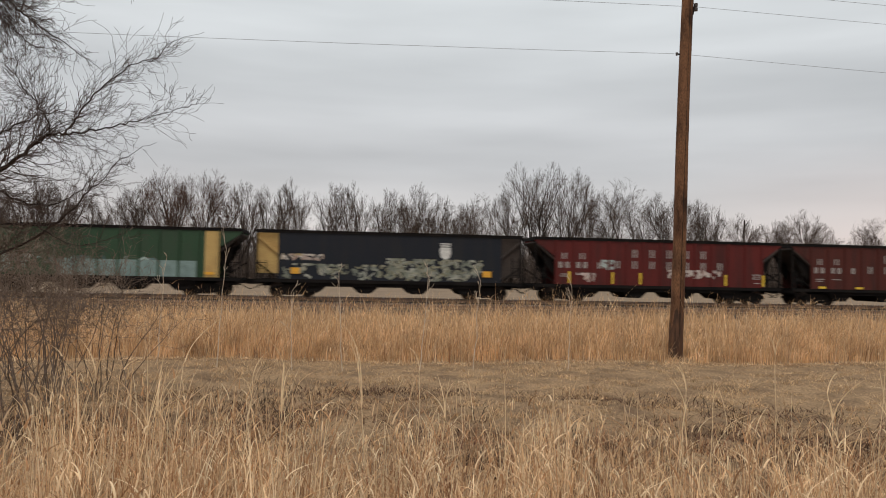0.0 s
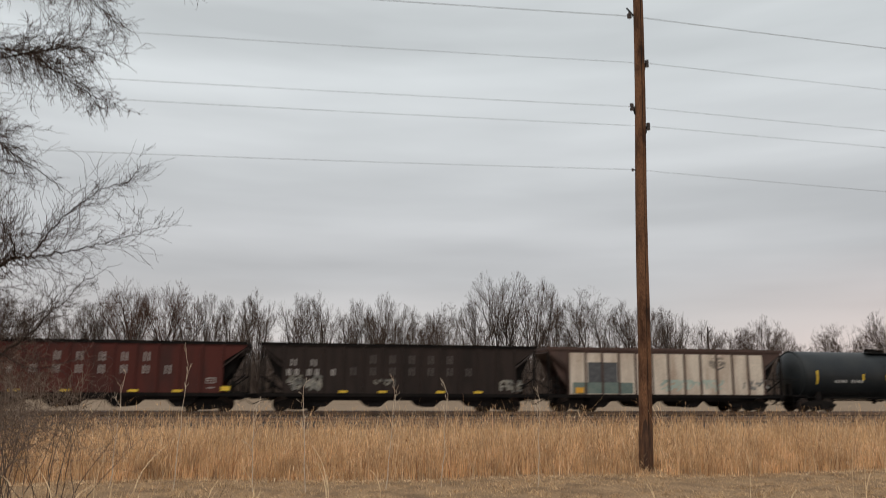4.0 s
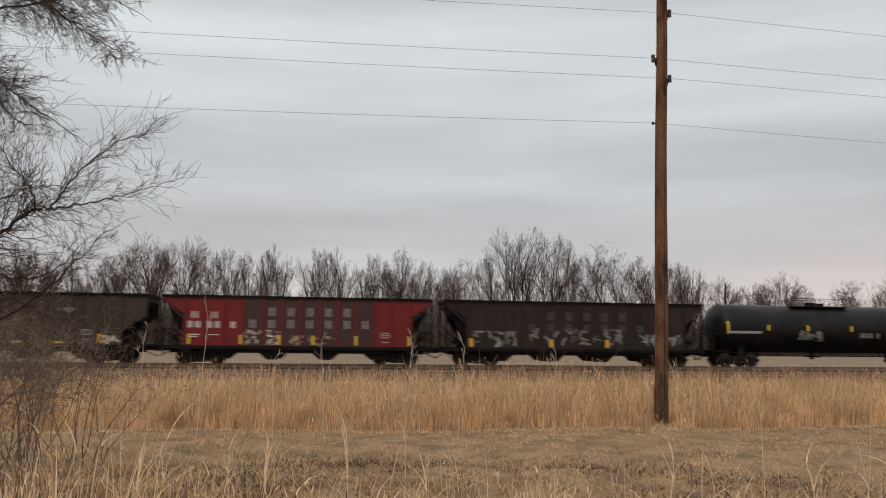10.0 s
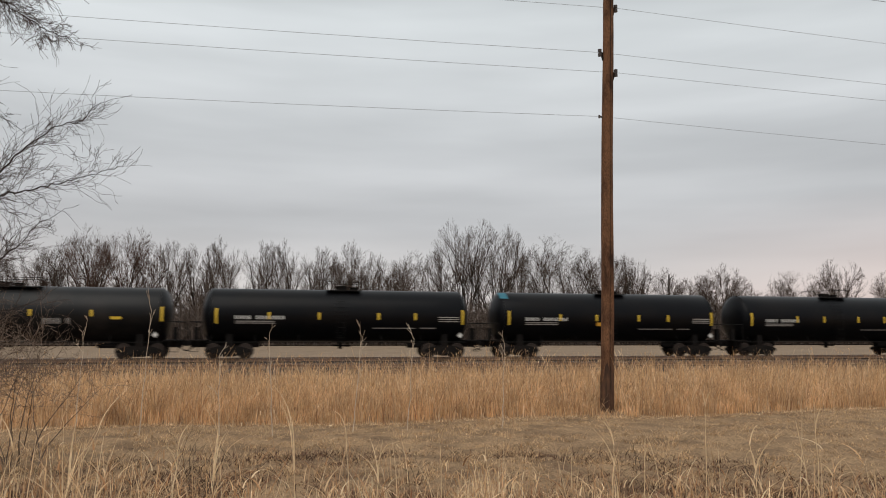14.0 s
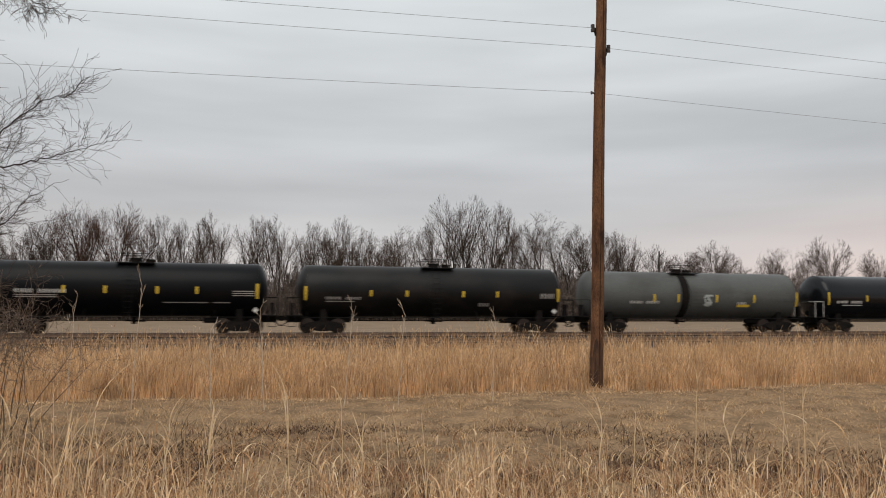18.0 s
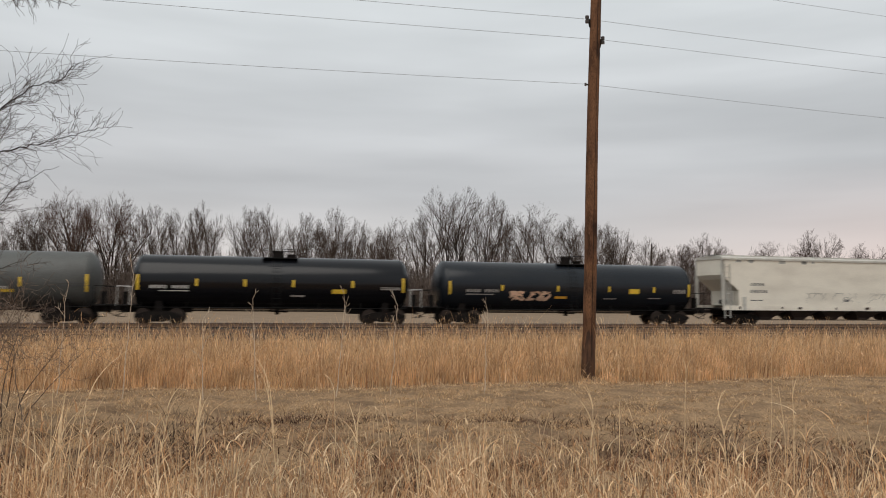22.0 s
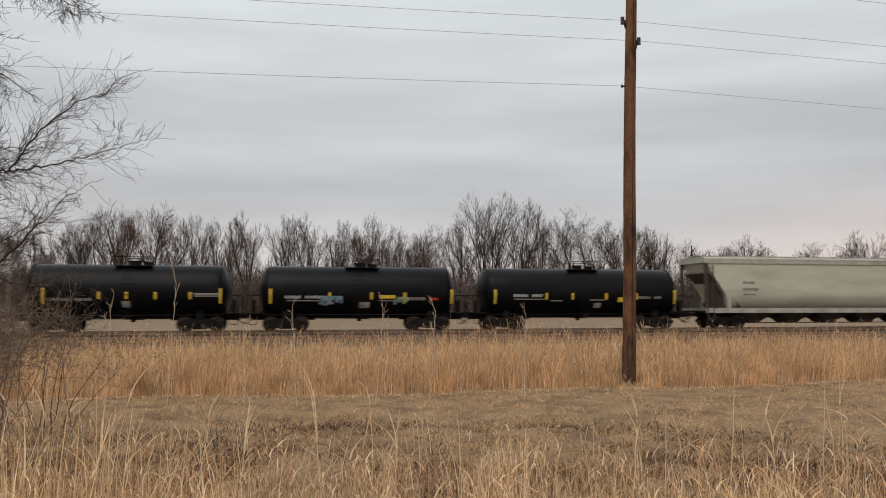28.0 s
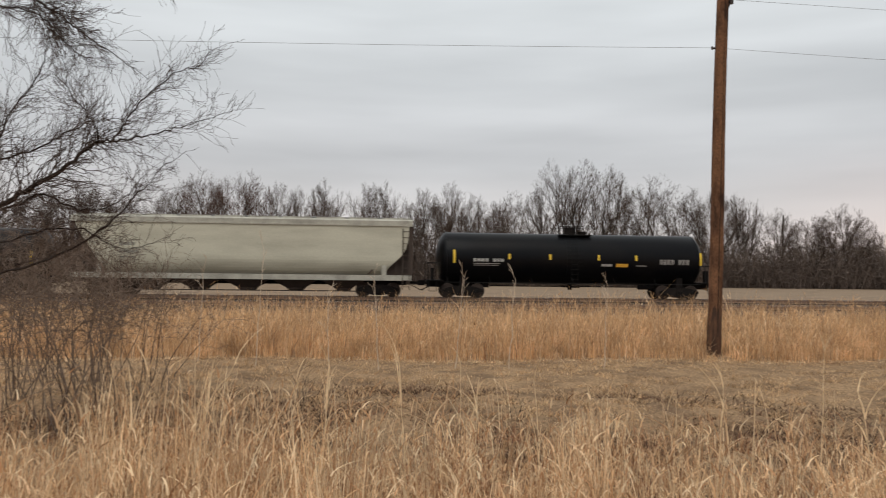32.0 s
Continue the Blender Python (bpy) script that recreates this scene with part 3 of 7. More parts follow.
def build_tree_line():
    rng = random.Random(12)
    far = "leafless grey-brown tree in the far tree line"
    for kinds, full, rows in (
        (RUDDY, 13.0, ((-31.6, 14.6), (-26.8, 14.5))),
        (MID, 13.0, ((-38, 12.0), (-35.2, 13.2), (-22.9, 13.6), (-19.0, 13.3), (-15.4, 13.7), (-11.4, 13.4), (-7.4, 13.5), (-4.0, 12.8), (1.2, 13.8), (4.9, 12.0), (9.6, 12.5), (13.0, 13.4), (25.4, 13.3), (28.9, 15.3), (33.0, 13.9), (36.0, 14.2), (40.5, 13.0), (43.8, 13.2))),
        (TALL, 16.0, ((17.2, 17.3), (21.0, 16.6))),
        (LOW, 9.5, ((-1.3, 11.8), (6.8, 11.2), (47.4, 10.8), (51.4, 10.4), (54.0, 11.0), (56.8, 11.7), (62.0, 9.4), (68.4, 11.8), (74, 9.8), (79.0, 12.8), (86, 11), (93, 12), (101, 11)))):
        for u, top in rows:
            v = 58 + rng.uniform(-2.5, 2.5)
            h = (top + 0.45) * (1 + (v - 58) / 110)
            z = float(lie(u, v))
            k = h / full
            m = Matrix.Translation(place(u, v, z)) @ Matrix.Rotation(rng.uniform(0, 6.28), 4, "Z") @ Matrix.Diagonal((k * 0.95, k * 0.95, k, 1))
            stand_tree("bare_tree", rng.choice(kinds), m, far if kinds is not TALL else "tallest leafless tree of the far tree line, with spreading limbs", "far tree line")
    # more trees to the left, behind the near branches, and a second row behind
    for k in range(12):
        u = -41 - k * 3.6 + rng.uniform(-0.8, 0.8)
        s = rng.uniform(0.85, 1.1)
        stand_tree("bare_tree", rng.choice(MID), Matrix.Translation(place(u, 58 + rng.uniform(-3, 3))) @ Matrix.Rotation(rng.uniform(0, 6.28), 4, "Z") @ Matrix.Scale(s, 4), far, "far tree line")
    for k in range(10):
        u = -60 + k * 14 + rng.uniform(-2, 2)
        s = rng.uniform(0.7, 0.85) * (0.75 if u > 40 else 1)
        stand_tree("bare_tree", rng.choice(MID), Matrix.Translation(place(u, 68 + rng.uniform(-3, 3))) @ Matrix.Rotation(rng.uniform(0, 6.28), 4, "Z") @ Matrix.Scale(s, 4), "leafless tree further back in the far tree line", "far tree line")


build_tree_line()


def build_thicket():
    """Undergrowth at the foot of the far trees."""
    rng = np.random.default_rng(5)
    n = 19000
    u, v = rng.uniform(-95, 125, n), 57 + rng.uniform(-4, 7, n)
    clump = 0.65 + 0.35 * np.sin(u * 0.7 + 2 * np.sin(u * 0.23))
    h = np.clip(rng.gamma(5, 0.8, n) * (0.6 + 0.4 * clump) + 1.6, 0, np.where(rng.random(n) < 0.3, 8.2, 6.4))
    p = xyz(u, v, lie(u, v) - 0.1)
    lean = rng.normal(0, 0.22, (n, 3)) * h[:, None]
    lean[:, 2] = h
    mid = p + lean * 0.5 + rng.normal(0, 0.08, (n, 3))
    q = p + lean
    rows = [np.c_[p, mid, np.full((n, 1), 0.035), np.full((n, 1), 0.03)], np.c_[mid, q, np.full((n, 1), 0.03), np.full((n, 1), 0.012)]]
    for k in range(9):
        f = rng.uniform(0.12, 0.95, (n, 1))
        a = p + (q - p) * f
        b = a + rng.normal(0, 0.55, (n, 3)) + [0, 0, 0.25]
        rows.append(np.c_[a, b, np.full((n, 1), 0.034), np.full((n, 1), 0.014)])
    me = from_arrays("undergrowth", *slips(np.concatenate(rows), rng), M_THICKET)
    tagged(hang("undergrowth", me), "dense grey-brown undergrowth below the far trees", "undergrowth", kind="stuff")


build_thicket()


def build_snag():
    rng = random.Random(6)
    bm = bmesh.new()
    p, r = place(47.3, 57.0, -0.2), 0.17
    o = p.copy()
    for k in range(7):
        q = p + Vector((0.06 + rng.gauss(0, 0.07), rng.gauss(0, 0.05), 1.5))
        tube(bm, p - o, q - o, r, 8, r * 0.93)
        p, r = q, r * 0.93
    tube(bm, p - o + Vector((0, 0, -0.9)), p - o + Vector((0.5, 0, -0.3)), 0.09, 6, 0.05)
    ob = tagged(part("tree_snag", bm, M_BARK), "broken grey-brown dead trunk in the far tree line", "tree")
    ob.location = o


build_snag()


# ---- the train: every car stands on the rails about its own middle, x to its rear ----
CACHE = {}


def shared(key, material, build):
    """One mesh for alike parts."""
    if key not in CACHE:
        bm = bmesh.new()
        build(bm)
        me = bpy.data.meshes.new(key)
        bm.normal_update()
        bm.to_mesh(me)
        bm.free()
        me.materials.append(material)
        CACHE[key] = me
    return CACHE[key]


def wheelset_mesh(bm):
    lathe_y(bm, [(-0.78, 0.1), (-0.78, 0.40), (-0.76, 0.42), (-0.68, 0.425), (-0.67, 0.45), (-0.64, 0.45), (-0.64, 0.36), (-0.68, 0.33), (-0.68, 0.14), (-0.62, 0.09), (0.62, 0.09), (0.68, 0.14), (0.68, 0.33), (0.64, 0.36), (0.64, 0.45), (0.67, 0.45), (0.68, 0.425), (0.76, 0.42), (0.78, 0.40), (0.78, 0.1)], 20)


def lathe_y(bm, profile, n):
    rings = [[bm.verts.new((r * math.cos(k * 2 * math.pi / n), y, r * math.sin(k * 2 * math.pi / n))) for k in range(n)] for y, r in profile]
    for a, b in zip(rings, rings[1:]):
        for k in range(n):
            bm.faces.new((a[k], a[(k + 1) % n], b[(k + 1) % n], b[k]))
    bm.faces.new(rings[0][::-1])
    bm.faces.new(rings[-1])


def side_frame_mesh(bm):
    prism(bm, [(-1.2, 0.50), (-1.2, 0.36), (-0.95, 0.34), (-0.62, 0.22), (-0.3, 0.12), (0.3, 0.12), (0.62, 0.22), (0.95, 0.34), (1.2, 0.36), (1.2, 0.50), (0.75, 0.66), (0.3, 0.72), (-0.3, 0.72), (-0.75, 0.66)], -0.06, 0.06)
    for x in (-0.875, 0.875):
        tube(bm, (x, -0.13, 0.42), (x, 0.02, 0.42), 0.13, 10)
    for k in (-0.14, 0.0, 0.14):
        tube(bm, (k, -0.10, 0.22), (k, -0.10, 0.5), 0.055, 6)


def truck(car, x):
    ob = hang("truck", shared("truck", M_TRUCK, lambda bm: (box(bm, -0.2, 0.2, -1.1, 1.1, 0.38, 0.66), box(bm, -0.45, 0.45, -0.6, 0.6, 0.25, 0.5), box(bm, -1.3, 1.3, -0.5, -0.4, 0.5, 0.6), box(bm, -1.3, 1.3, 0.4, 0.5, 0.5, 0.6))), car, "grimy cast-iron bogie", Matrix.Translation((x, 0, 0)))
    for y in (-1.02, 1.02):
        hang("side_frame", shared("side_frame", M_TRUCK, side_frame_mesh), ob, at=Matrix.Translation((0, y, 0)) @ (Matrix.Rotation(math.pi, 4, "Z") if y > 0 else Matrix()))
    for wx in (-0.875, 0.875):
        w = hang("wheelset", shared("wheelset", M_WHEEL, wheelset_mesh), ob, "rusty brown steel wheels on an axle", Matrix.Translation((wx, 0, 0.42)))
        WHEELS.append((w, wx, car))


WHEELS = []


def coupler(car, x, way):
    def build(bm):
        box(bm, 0, 0.55, -0.07, 0.07, 0.78, 0.93)
        prism(bm, [(0.5, 0.70), (0.78, 0.70), (0.78, 1.0), (0.5, 1.0)], -0.13, 0.05)
        prism(bm, [(0.66, 0.72), (0.86, 0.74), (0.86, 0.98), (0.66, 0.98)], 0.03, 0.14)
        tube(bm, (0.1, -0.3, 0.7), (0.7, -0.25, 0.42), 0.025, 6)
        tube(bm, (0.7, -0.25, 0.42), (0.85, -0.25, 0.44), 0.025, 6)
    hang("coupler", shared("coupler", M_GRIME, build), car, at=Matrix.Translation((x, 0, 0)) @ (Matrix() if way > 0 else Matrix.Rotation(math.pi, 4, "Z")))


def ladder(car, x, y, z0, z1, material, width=0.42, rungs=6, key=""):
    def build(bm):
        for dx in (-width / 2, width / 2):
            box(bm, dx - 0.025, dx + 0.025, -0.03, 0.03, z0, z1)
        for k in range(rungs):
            z = z0 + (k + 0.5) * (z1 - z0) / rungs
            tube(bm, (-width / 2, -0.02, z), (width / 2, -0.02, z), 0.016, 5)
    hang("ladder", shared(f"ladder_{material.name}_{z0}_{z1}_{width}_{rungs}", material, build), car, at=Matrix.Translation((x, y, 0)))


def bars(car, name, y, rows, material, label="", apart=False):
    """Flat stencilled shapes (x0, x1, z0, z1) on a flat side."""
    if apart:
        for row in rows:
            bars(car, name, y, [row], material, label)
        return
    bm = bmesh.new()
    for x0, x1, z0, z1 in rows:
        box(bm, x0, x1, y - 0.004, y + 0.002, z0, z1)
    part(name, bm, material, car, label)


def tag_mesh(bm, x0, x1, z0, z1, surface, n, rng, size=0.4, fat=1.0):
    """Sprayed strokes: short fat crooked ribbons lying on the surface y = surface(z)."""
    for _ in range(n):
        cx, cz = rng.uniform(x0, x1), rng.uniform(z0, z1)
        a, w = rng.uniform(0, math.pi), fat * rng.uniform(0.035, 0.09)
        pts = []
        for k in range(5):
            pts.append((cx, cz))
            a += rng.uniform(-1.0, 1.0)
            cx, cz = min(max(cx + size * 0.35 * math.cos(a), x0), x1), min(max(cz + size * 0.35 * math.sin(a), z0), z1)
        row = []
        for k, (px, pz) in enumerate(pts):
            q = pts[min(k + 1, 4)] if k < 4 else pts[k]
            o = pts[k - 1] if k else pts[0]
            dx, dz = q[0] - o[0], q[1] - o[1]
            l = math.hypot(dx, dz) + 1e-6
            for s in (-1, 1):
                zz = min(max(pz + s * w * dx / l, z0 - 0.05), z1 + 0.05)
                row.append(bm.verts.new((px - s * w * dz / l, surface(zz) - 0.004 - rng.uniform(0, 0.004), zz)))
        for k in range(4):
            bm.faces.new((row[2 * k], row[2 * k + 2], row[2 * k + 3], row[2 * k + 1]))


def graffiti(car, x0, x1, z0, z1, surface, colours, n=40, seed=1, size=0.4, label="sprayed graffiti", fat=1.0):
    bm = bmesh.new()
    tag_mesh(bm, x0, x1, z0, z1, surface, n, random.Random(seed), size, fat)
    key = "spray_%d_%d" % (seed, n)
    tagged(part("graffiti", bm, ramp_mat(key, colours, 0.8), car), label, kind="stuff")


def letters(panels, x0, step, z0, z1, w=0.3, gaps=()):
    """Plain bars that stand for single big letters, one on each panel."""
    rows = []
    for k in panels:
        x = x0 + step * k
        rows.append((x - w / 2, x - w / 2 + 0.075, z0, z1))
        rows.append((x + w * 0.2, x + w * 0.2 + 0.075, z0, z1))
    return rows


def new_car(name, label, category="rail car"):
    car = new(name)
    tagged(car, label, category, "cars of the freight train")
    return car


def open_hopper(u0, u1, paint, label, chord=None, stakes=True, mid_paint=None, end_paint=None, stamps=(), name="open_hopper_car", square=False, cut=2.72):
    """A ribbed coal hopper, open above, with sloping ends."""
    car = new_car(name, label, "hopper car")
    L = (u1 - u0) - 0.75
    h, top, sill, inset, W = L / 2, 3.8, 0.95, 1.28, 1.5
    shoulder = cut + 0.88
    side = [(-h, top), (-h, shoulder), (-h + inset, cut), (-h + inset, sill), (h - inset, sill), (h - inset, cut), (h, shoulder), (h, top)]
    if square:
        side = [(-h + inset, top), (-h + inset, sill), (h - inset, sill), (h - inset, top)]
        for way, plate in ((-1, end_paint), (1, M_UNDER)):
            bm = bmesh.new()
            x0, x1 = sorted((way * (h - 0.05), way * (h - inset)))
            box(bm, x0, x1, -W + 0.25, -W + 0.29, 1.35, top - 0.15)
            part("end_plate", bm, plate, car, "plain plate at the end of the hopper")
    for y in (-W, W - 0.04):
        bm = bmesh.new()
        prism(bm, side, y, y + 0.04)
        part("side_panel", bm, paint, car)
    chord = chord or M_GRIME
    for y in (-W - 0.06, W - 0.06):
        bm = bmesh.new()
        box(bm, -h - 0.03, h + 0.03, y, y + 0.12, top - 0.13, top + 0.04)
        part("top_chord", bm, chord, car, "dark steel top rail")
    for x0, x1 in ((-h - 0.03, -h + 0.1), (h - 0.1, h + 0.03)):
        bm = bmesh.new()
        box(bm, x0, x1, -W + 0.07, W - 0.07, top - 0.14, top + 0.03)
        part("end_rail", bm, chord, car)
    for way in (-1, 1):
        bm = bmesh.new()
        prism(bm, [(way * (h - 0.02), top - 0.25), (way * (h - 0.02), top - 0.33), (way * (h - 3.1), 0.95), (way * (h - 3.1), 1.03)][::way], -W + 0.05, W - 0.05)
        part("slope_sheet", bm, end_paint if (end_paint and way < 0) else M_UNDER, car)
    for y in (-W - 0.05, W - 0.07):
        bm = bmesh.new()
        box(bm, -h, h, y, y + 0.12, sill - 0.1, sill + 0.09)
        part("side_sill", bm, M_GRIME, car)
    n = 13
    xs = [(-h + inset) + (2 * h - 2 * inset) * k / (n - 1) for k in range(n)]
    if stakes:
        me = shared("stake_" + paint.name, paint, lambda bm: prism_xy(bm, [(-0.06, 0.0), (0.06, 0.0), (0.045, -0.085), (-0.045, -0.085)], sill + 0.09, top - 0.13))
        for x in xs:
            hang("side_stake", me, car, at=Matrix.Translation((x, -W, 0)))
        back = Matrix.Rotation(math.pi, 4, "Z")
        for x in xs[::2]:
            hang("side_stake", me, car, at=Matrix.Translation((x, W, 0)) @ back)
    for way in (-1, 1):
        for y in (-W + 0.02, W - 0.12):
            bm = bmesh.new()
            box(bm, way * (h - 0.06) - 0.05, way * (h - 0.06) + 0.05, y, y + 0.1, sill, top - 0.14)
            part("corner_post", bm, M_GRIME, car)
            bm = bmesh.new()
            tube(bm, (way * (h - 0.1), y + 0.05, 1.95), (way * (h - inset), y + 0.05, 1.1), 0.04, 5)
            part("brace", bm, M_GRIME, car)
            # added fill plate; where black, it stands for shade under the slope sheet
            bm = bmesh.new()
            prism(bm, [(way * (h - 0.15), top - 0.3), (way * (h - inset), 2.75), (way * (h - inset), 1.5), (way * (h - 0.75), 2.2)][::way], y + 0.3 * (1 if y < 0 else -1), y + 0.3 * (1 if y < 0 else -1) + 0.03)
            part("gusset_plate", bm, end_paint if (end_paint and way < 0) else M_GRIME, car)
        bm = bmesh.new()
        box(bm, way * (h - 0.12) - 0.12, way * (h - 0.12) + 0.12, -W, W, sill - 0.22, sill + 0.04)
        part("end_sill", bm, M_GRIME, car)
        bm = bmesh.new()
        box(bm, min(way * h, way * (h - 1.1)), max(way * h, way * (h - 1.1)), -W + 0.1, W - 0.1, sill - 0.02, sill + 0.03)
        part("end_platform", bm, M_GRIME, car)
        ladder(car, way * (h - 0.42), -W - 0.02, 0.5, 2.1 if way < 0 else 2.5, M_GRIME, rungs=5)
        coupler(car, way * (h - 0.35), way)
        truck(car, way * (h - 2.05))
        bm = bmesh.new()
        tube(bm, (way * (h - 0.75), -0.8, 1.0), (way * (h - 0.75), -0.8, 2.2), 0.05, 8)
        tube(bm, (way * (h - 0.85), -0.95, 1.5), (way * (h - 0.55), -0.95, 1.5), 0.16, 8)
        part("brake_gear", bm, M_GRIME, car)
    bm = bmesh.new()
    box(bm, -h + 0.3, h - 0.3, -0.25, 0.25, 0.62, 0.92)
    part("centre_sill", bm, M_GRIME, car)
    bm = bmesh.new()
    box(bm, -h + 2.6, h - 2.6, -W + 0.08, W - 0.08, 0.66, 0.95)
    part("hopper_floor", bm, M_GRIME, car)

    def bay(bm):
        prism(bm, [(-0.8, 0.68), (-0.42, 0.34), (-0.3, 0.28), (0.3, 0.28), (0.42, 0.34), (0.8, 0.68)], -W + 0.2, W - 0.2)
        box(bm, -0.34, 0.34, -W + 0.1, -W + 0.2, 0.3, 0.45)
    for x in (-4.43, -1.48, 1.48, 4.43):
        k = h / 7.6
        hang("discharge_bay", shared("bay", M_GRIME, bay), car, at=Matrix.Translation((x * k, 0, 0)))
    if mid_paint:
        bm = bmesh.new()
        box(bm, xs[3] + 0.06, xs[10] - 0.06, -W - 0.012, -W, sill + 0.09, top - 0.13)
        part("repainted_panel", bm, mid_paint, car, "dark brown repainted middle panels")
    step = xs[1] - xs[0]
    for kind in stamps:
        kind(car, xs, step, -W - 0.003)
    return car


def prism_xy(bm, outline, z0, z1):
    a = [bm.verts.new((x, y, z0)) for x, y in outline]
    b = [bm.verts.new((x, y, z1)) for x, y in outline]
    n = len(a)
    bm.faces.new(a)
    bm.faces.new(b[::-1])
    for i in range(n):
        bm.faces.new((a[i], b[i], b[(i + 1) % n], a[(i + 1) % n]))


def big_name(material, y_off=-0.014):
    def put(car, xs, step, y):
        c = xs[0] + step / 2
        for k, z0, z1 in [(k, 2.72, 3.2) for k in range(4, 9)] + [(k, 2.05, 2.5) for k in range(3, 10)]:
            bars(car, "lettering", y + y_off, letters((k,), c, step, z0, z1), material, "worn white letter, plain bars")
    return put


def car_number(material):
    def put(car, xs, step, y):
        c = xs[0] + step / 2
        for k in (0, 1):
            bars(car, "reporting_mark", y, letters((k,), c, step, 2.55, 2.92, 0.32), material, "white reporting mark, plain bars")
        for k in (0, 1, 2):
            for dx in ((-0.22, 0.2) if k < 2 else (0.0,)):
                x = c + step * k + dx
                bars(car, "car_number", y, [(x - 0.14, x - 0.05, 2.02, 2.38), (x + 0.0, x + 0.09, 2.02, 2.38)], material, "white digit, plain bars")
        bars(car, "data_lines", y, [(c - 0.25, c + 0.3, 1.62, 1.67), (c - 0.25, c + 0.2, 1.5, 1.55), (c + step - 0.3, c + step + 0.3, 1.62, 1.66)], material, "small data lines, plain bars", True)
    return put


def reflectors(panels, z0=1.12, z1=1.55, w=0.13, material=None):
    def put(car, xs, step, y):
        for p in panels:
            x = xs[0] + step * p
            bm = bmesh.new()
            box(bm, x - w / 2, x + w / 2, y - 0.1, y - 0.088, z0, z1)
            part("reflector", bm, material or M_YELLOW, car, "yellow reflector strip")
    return put


def low_reflectors(panels):
    return reflectors(panels, 1.07, 1.2, 0.5)


def sprayed(p0, p1, z0, z1, colours, n, seed, size=0.4):
    def put(car, xs, step, y):
        graffiti(car, xs[0] + step * p0, xs[0] + step * p1, z0, z1, lambda z: y - 0.003, colours, n, seed, size)
    return put


def consolidated(panel):
    def put(car, xs, step, y):
        x = xs[0] + step * (panel + 0.5)
        bars(car, "data_plate", y - 0.002, [(x - 0.25, x + 0.25, 1.55, 1.6), (x - 0.25, x + 0.25, 1.8, 1.85), (x - 0.25, x + 0.25, 1.68, 1.72), (x - 0.25, x - 0.2, 1.55, 1.85), (x + 0.2, x + 0.25, 1.55, 1.85), (x - 0.18, x + 0.2, 1.28, 1.33)], M_FADED, "white outlined data panel, plain bars", True)
    return put


# ---- tank cars ----
def shell_patch(bm, x0, x1, z0, z1, R, zc, lift=0.016, n=6):
    row = []
    for k in range(n + 1):
        z = z0 + (z1 - z0) * k / n
        d = (z - zc) / (R + lift)
        y = -(R + lift) * math.sqrt(max(0.0, 1 - d * d))
        row.append((bm.verts.new((x0, y, z)), bm.verts.new((x1, y, z))))
    for a, b in zip(row, row[1:]):
        bm.faces.new((a[0], a[1], b[1], b[0]))


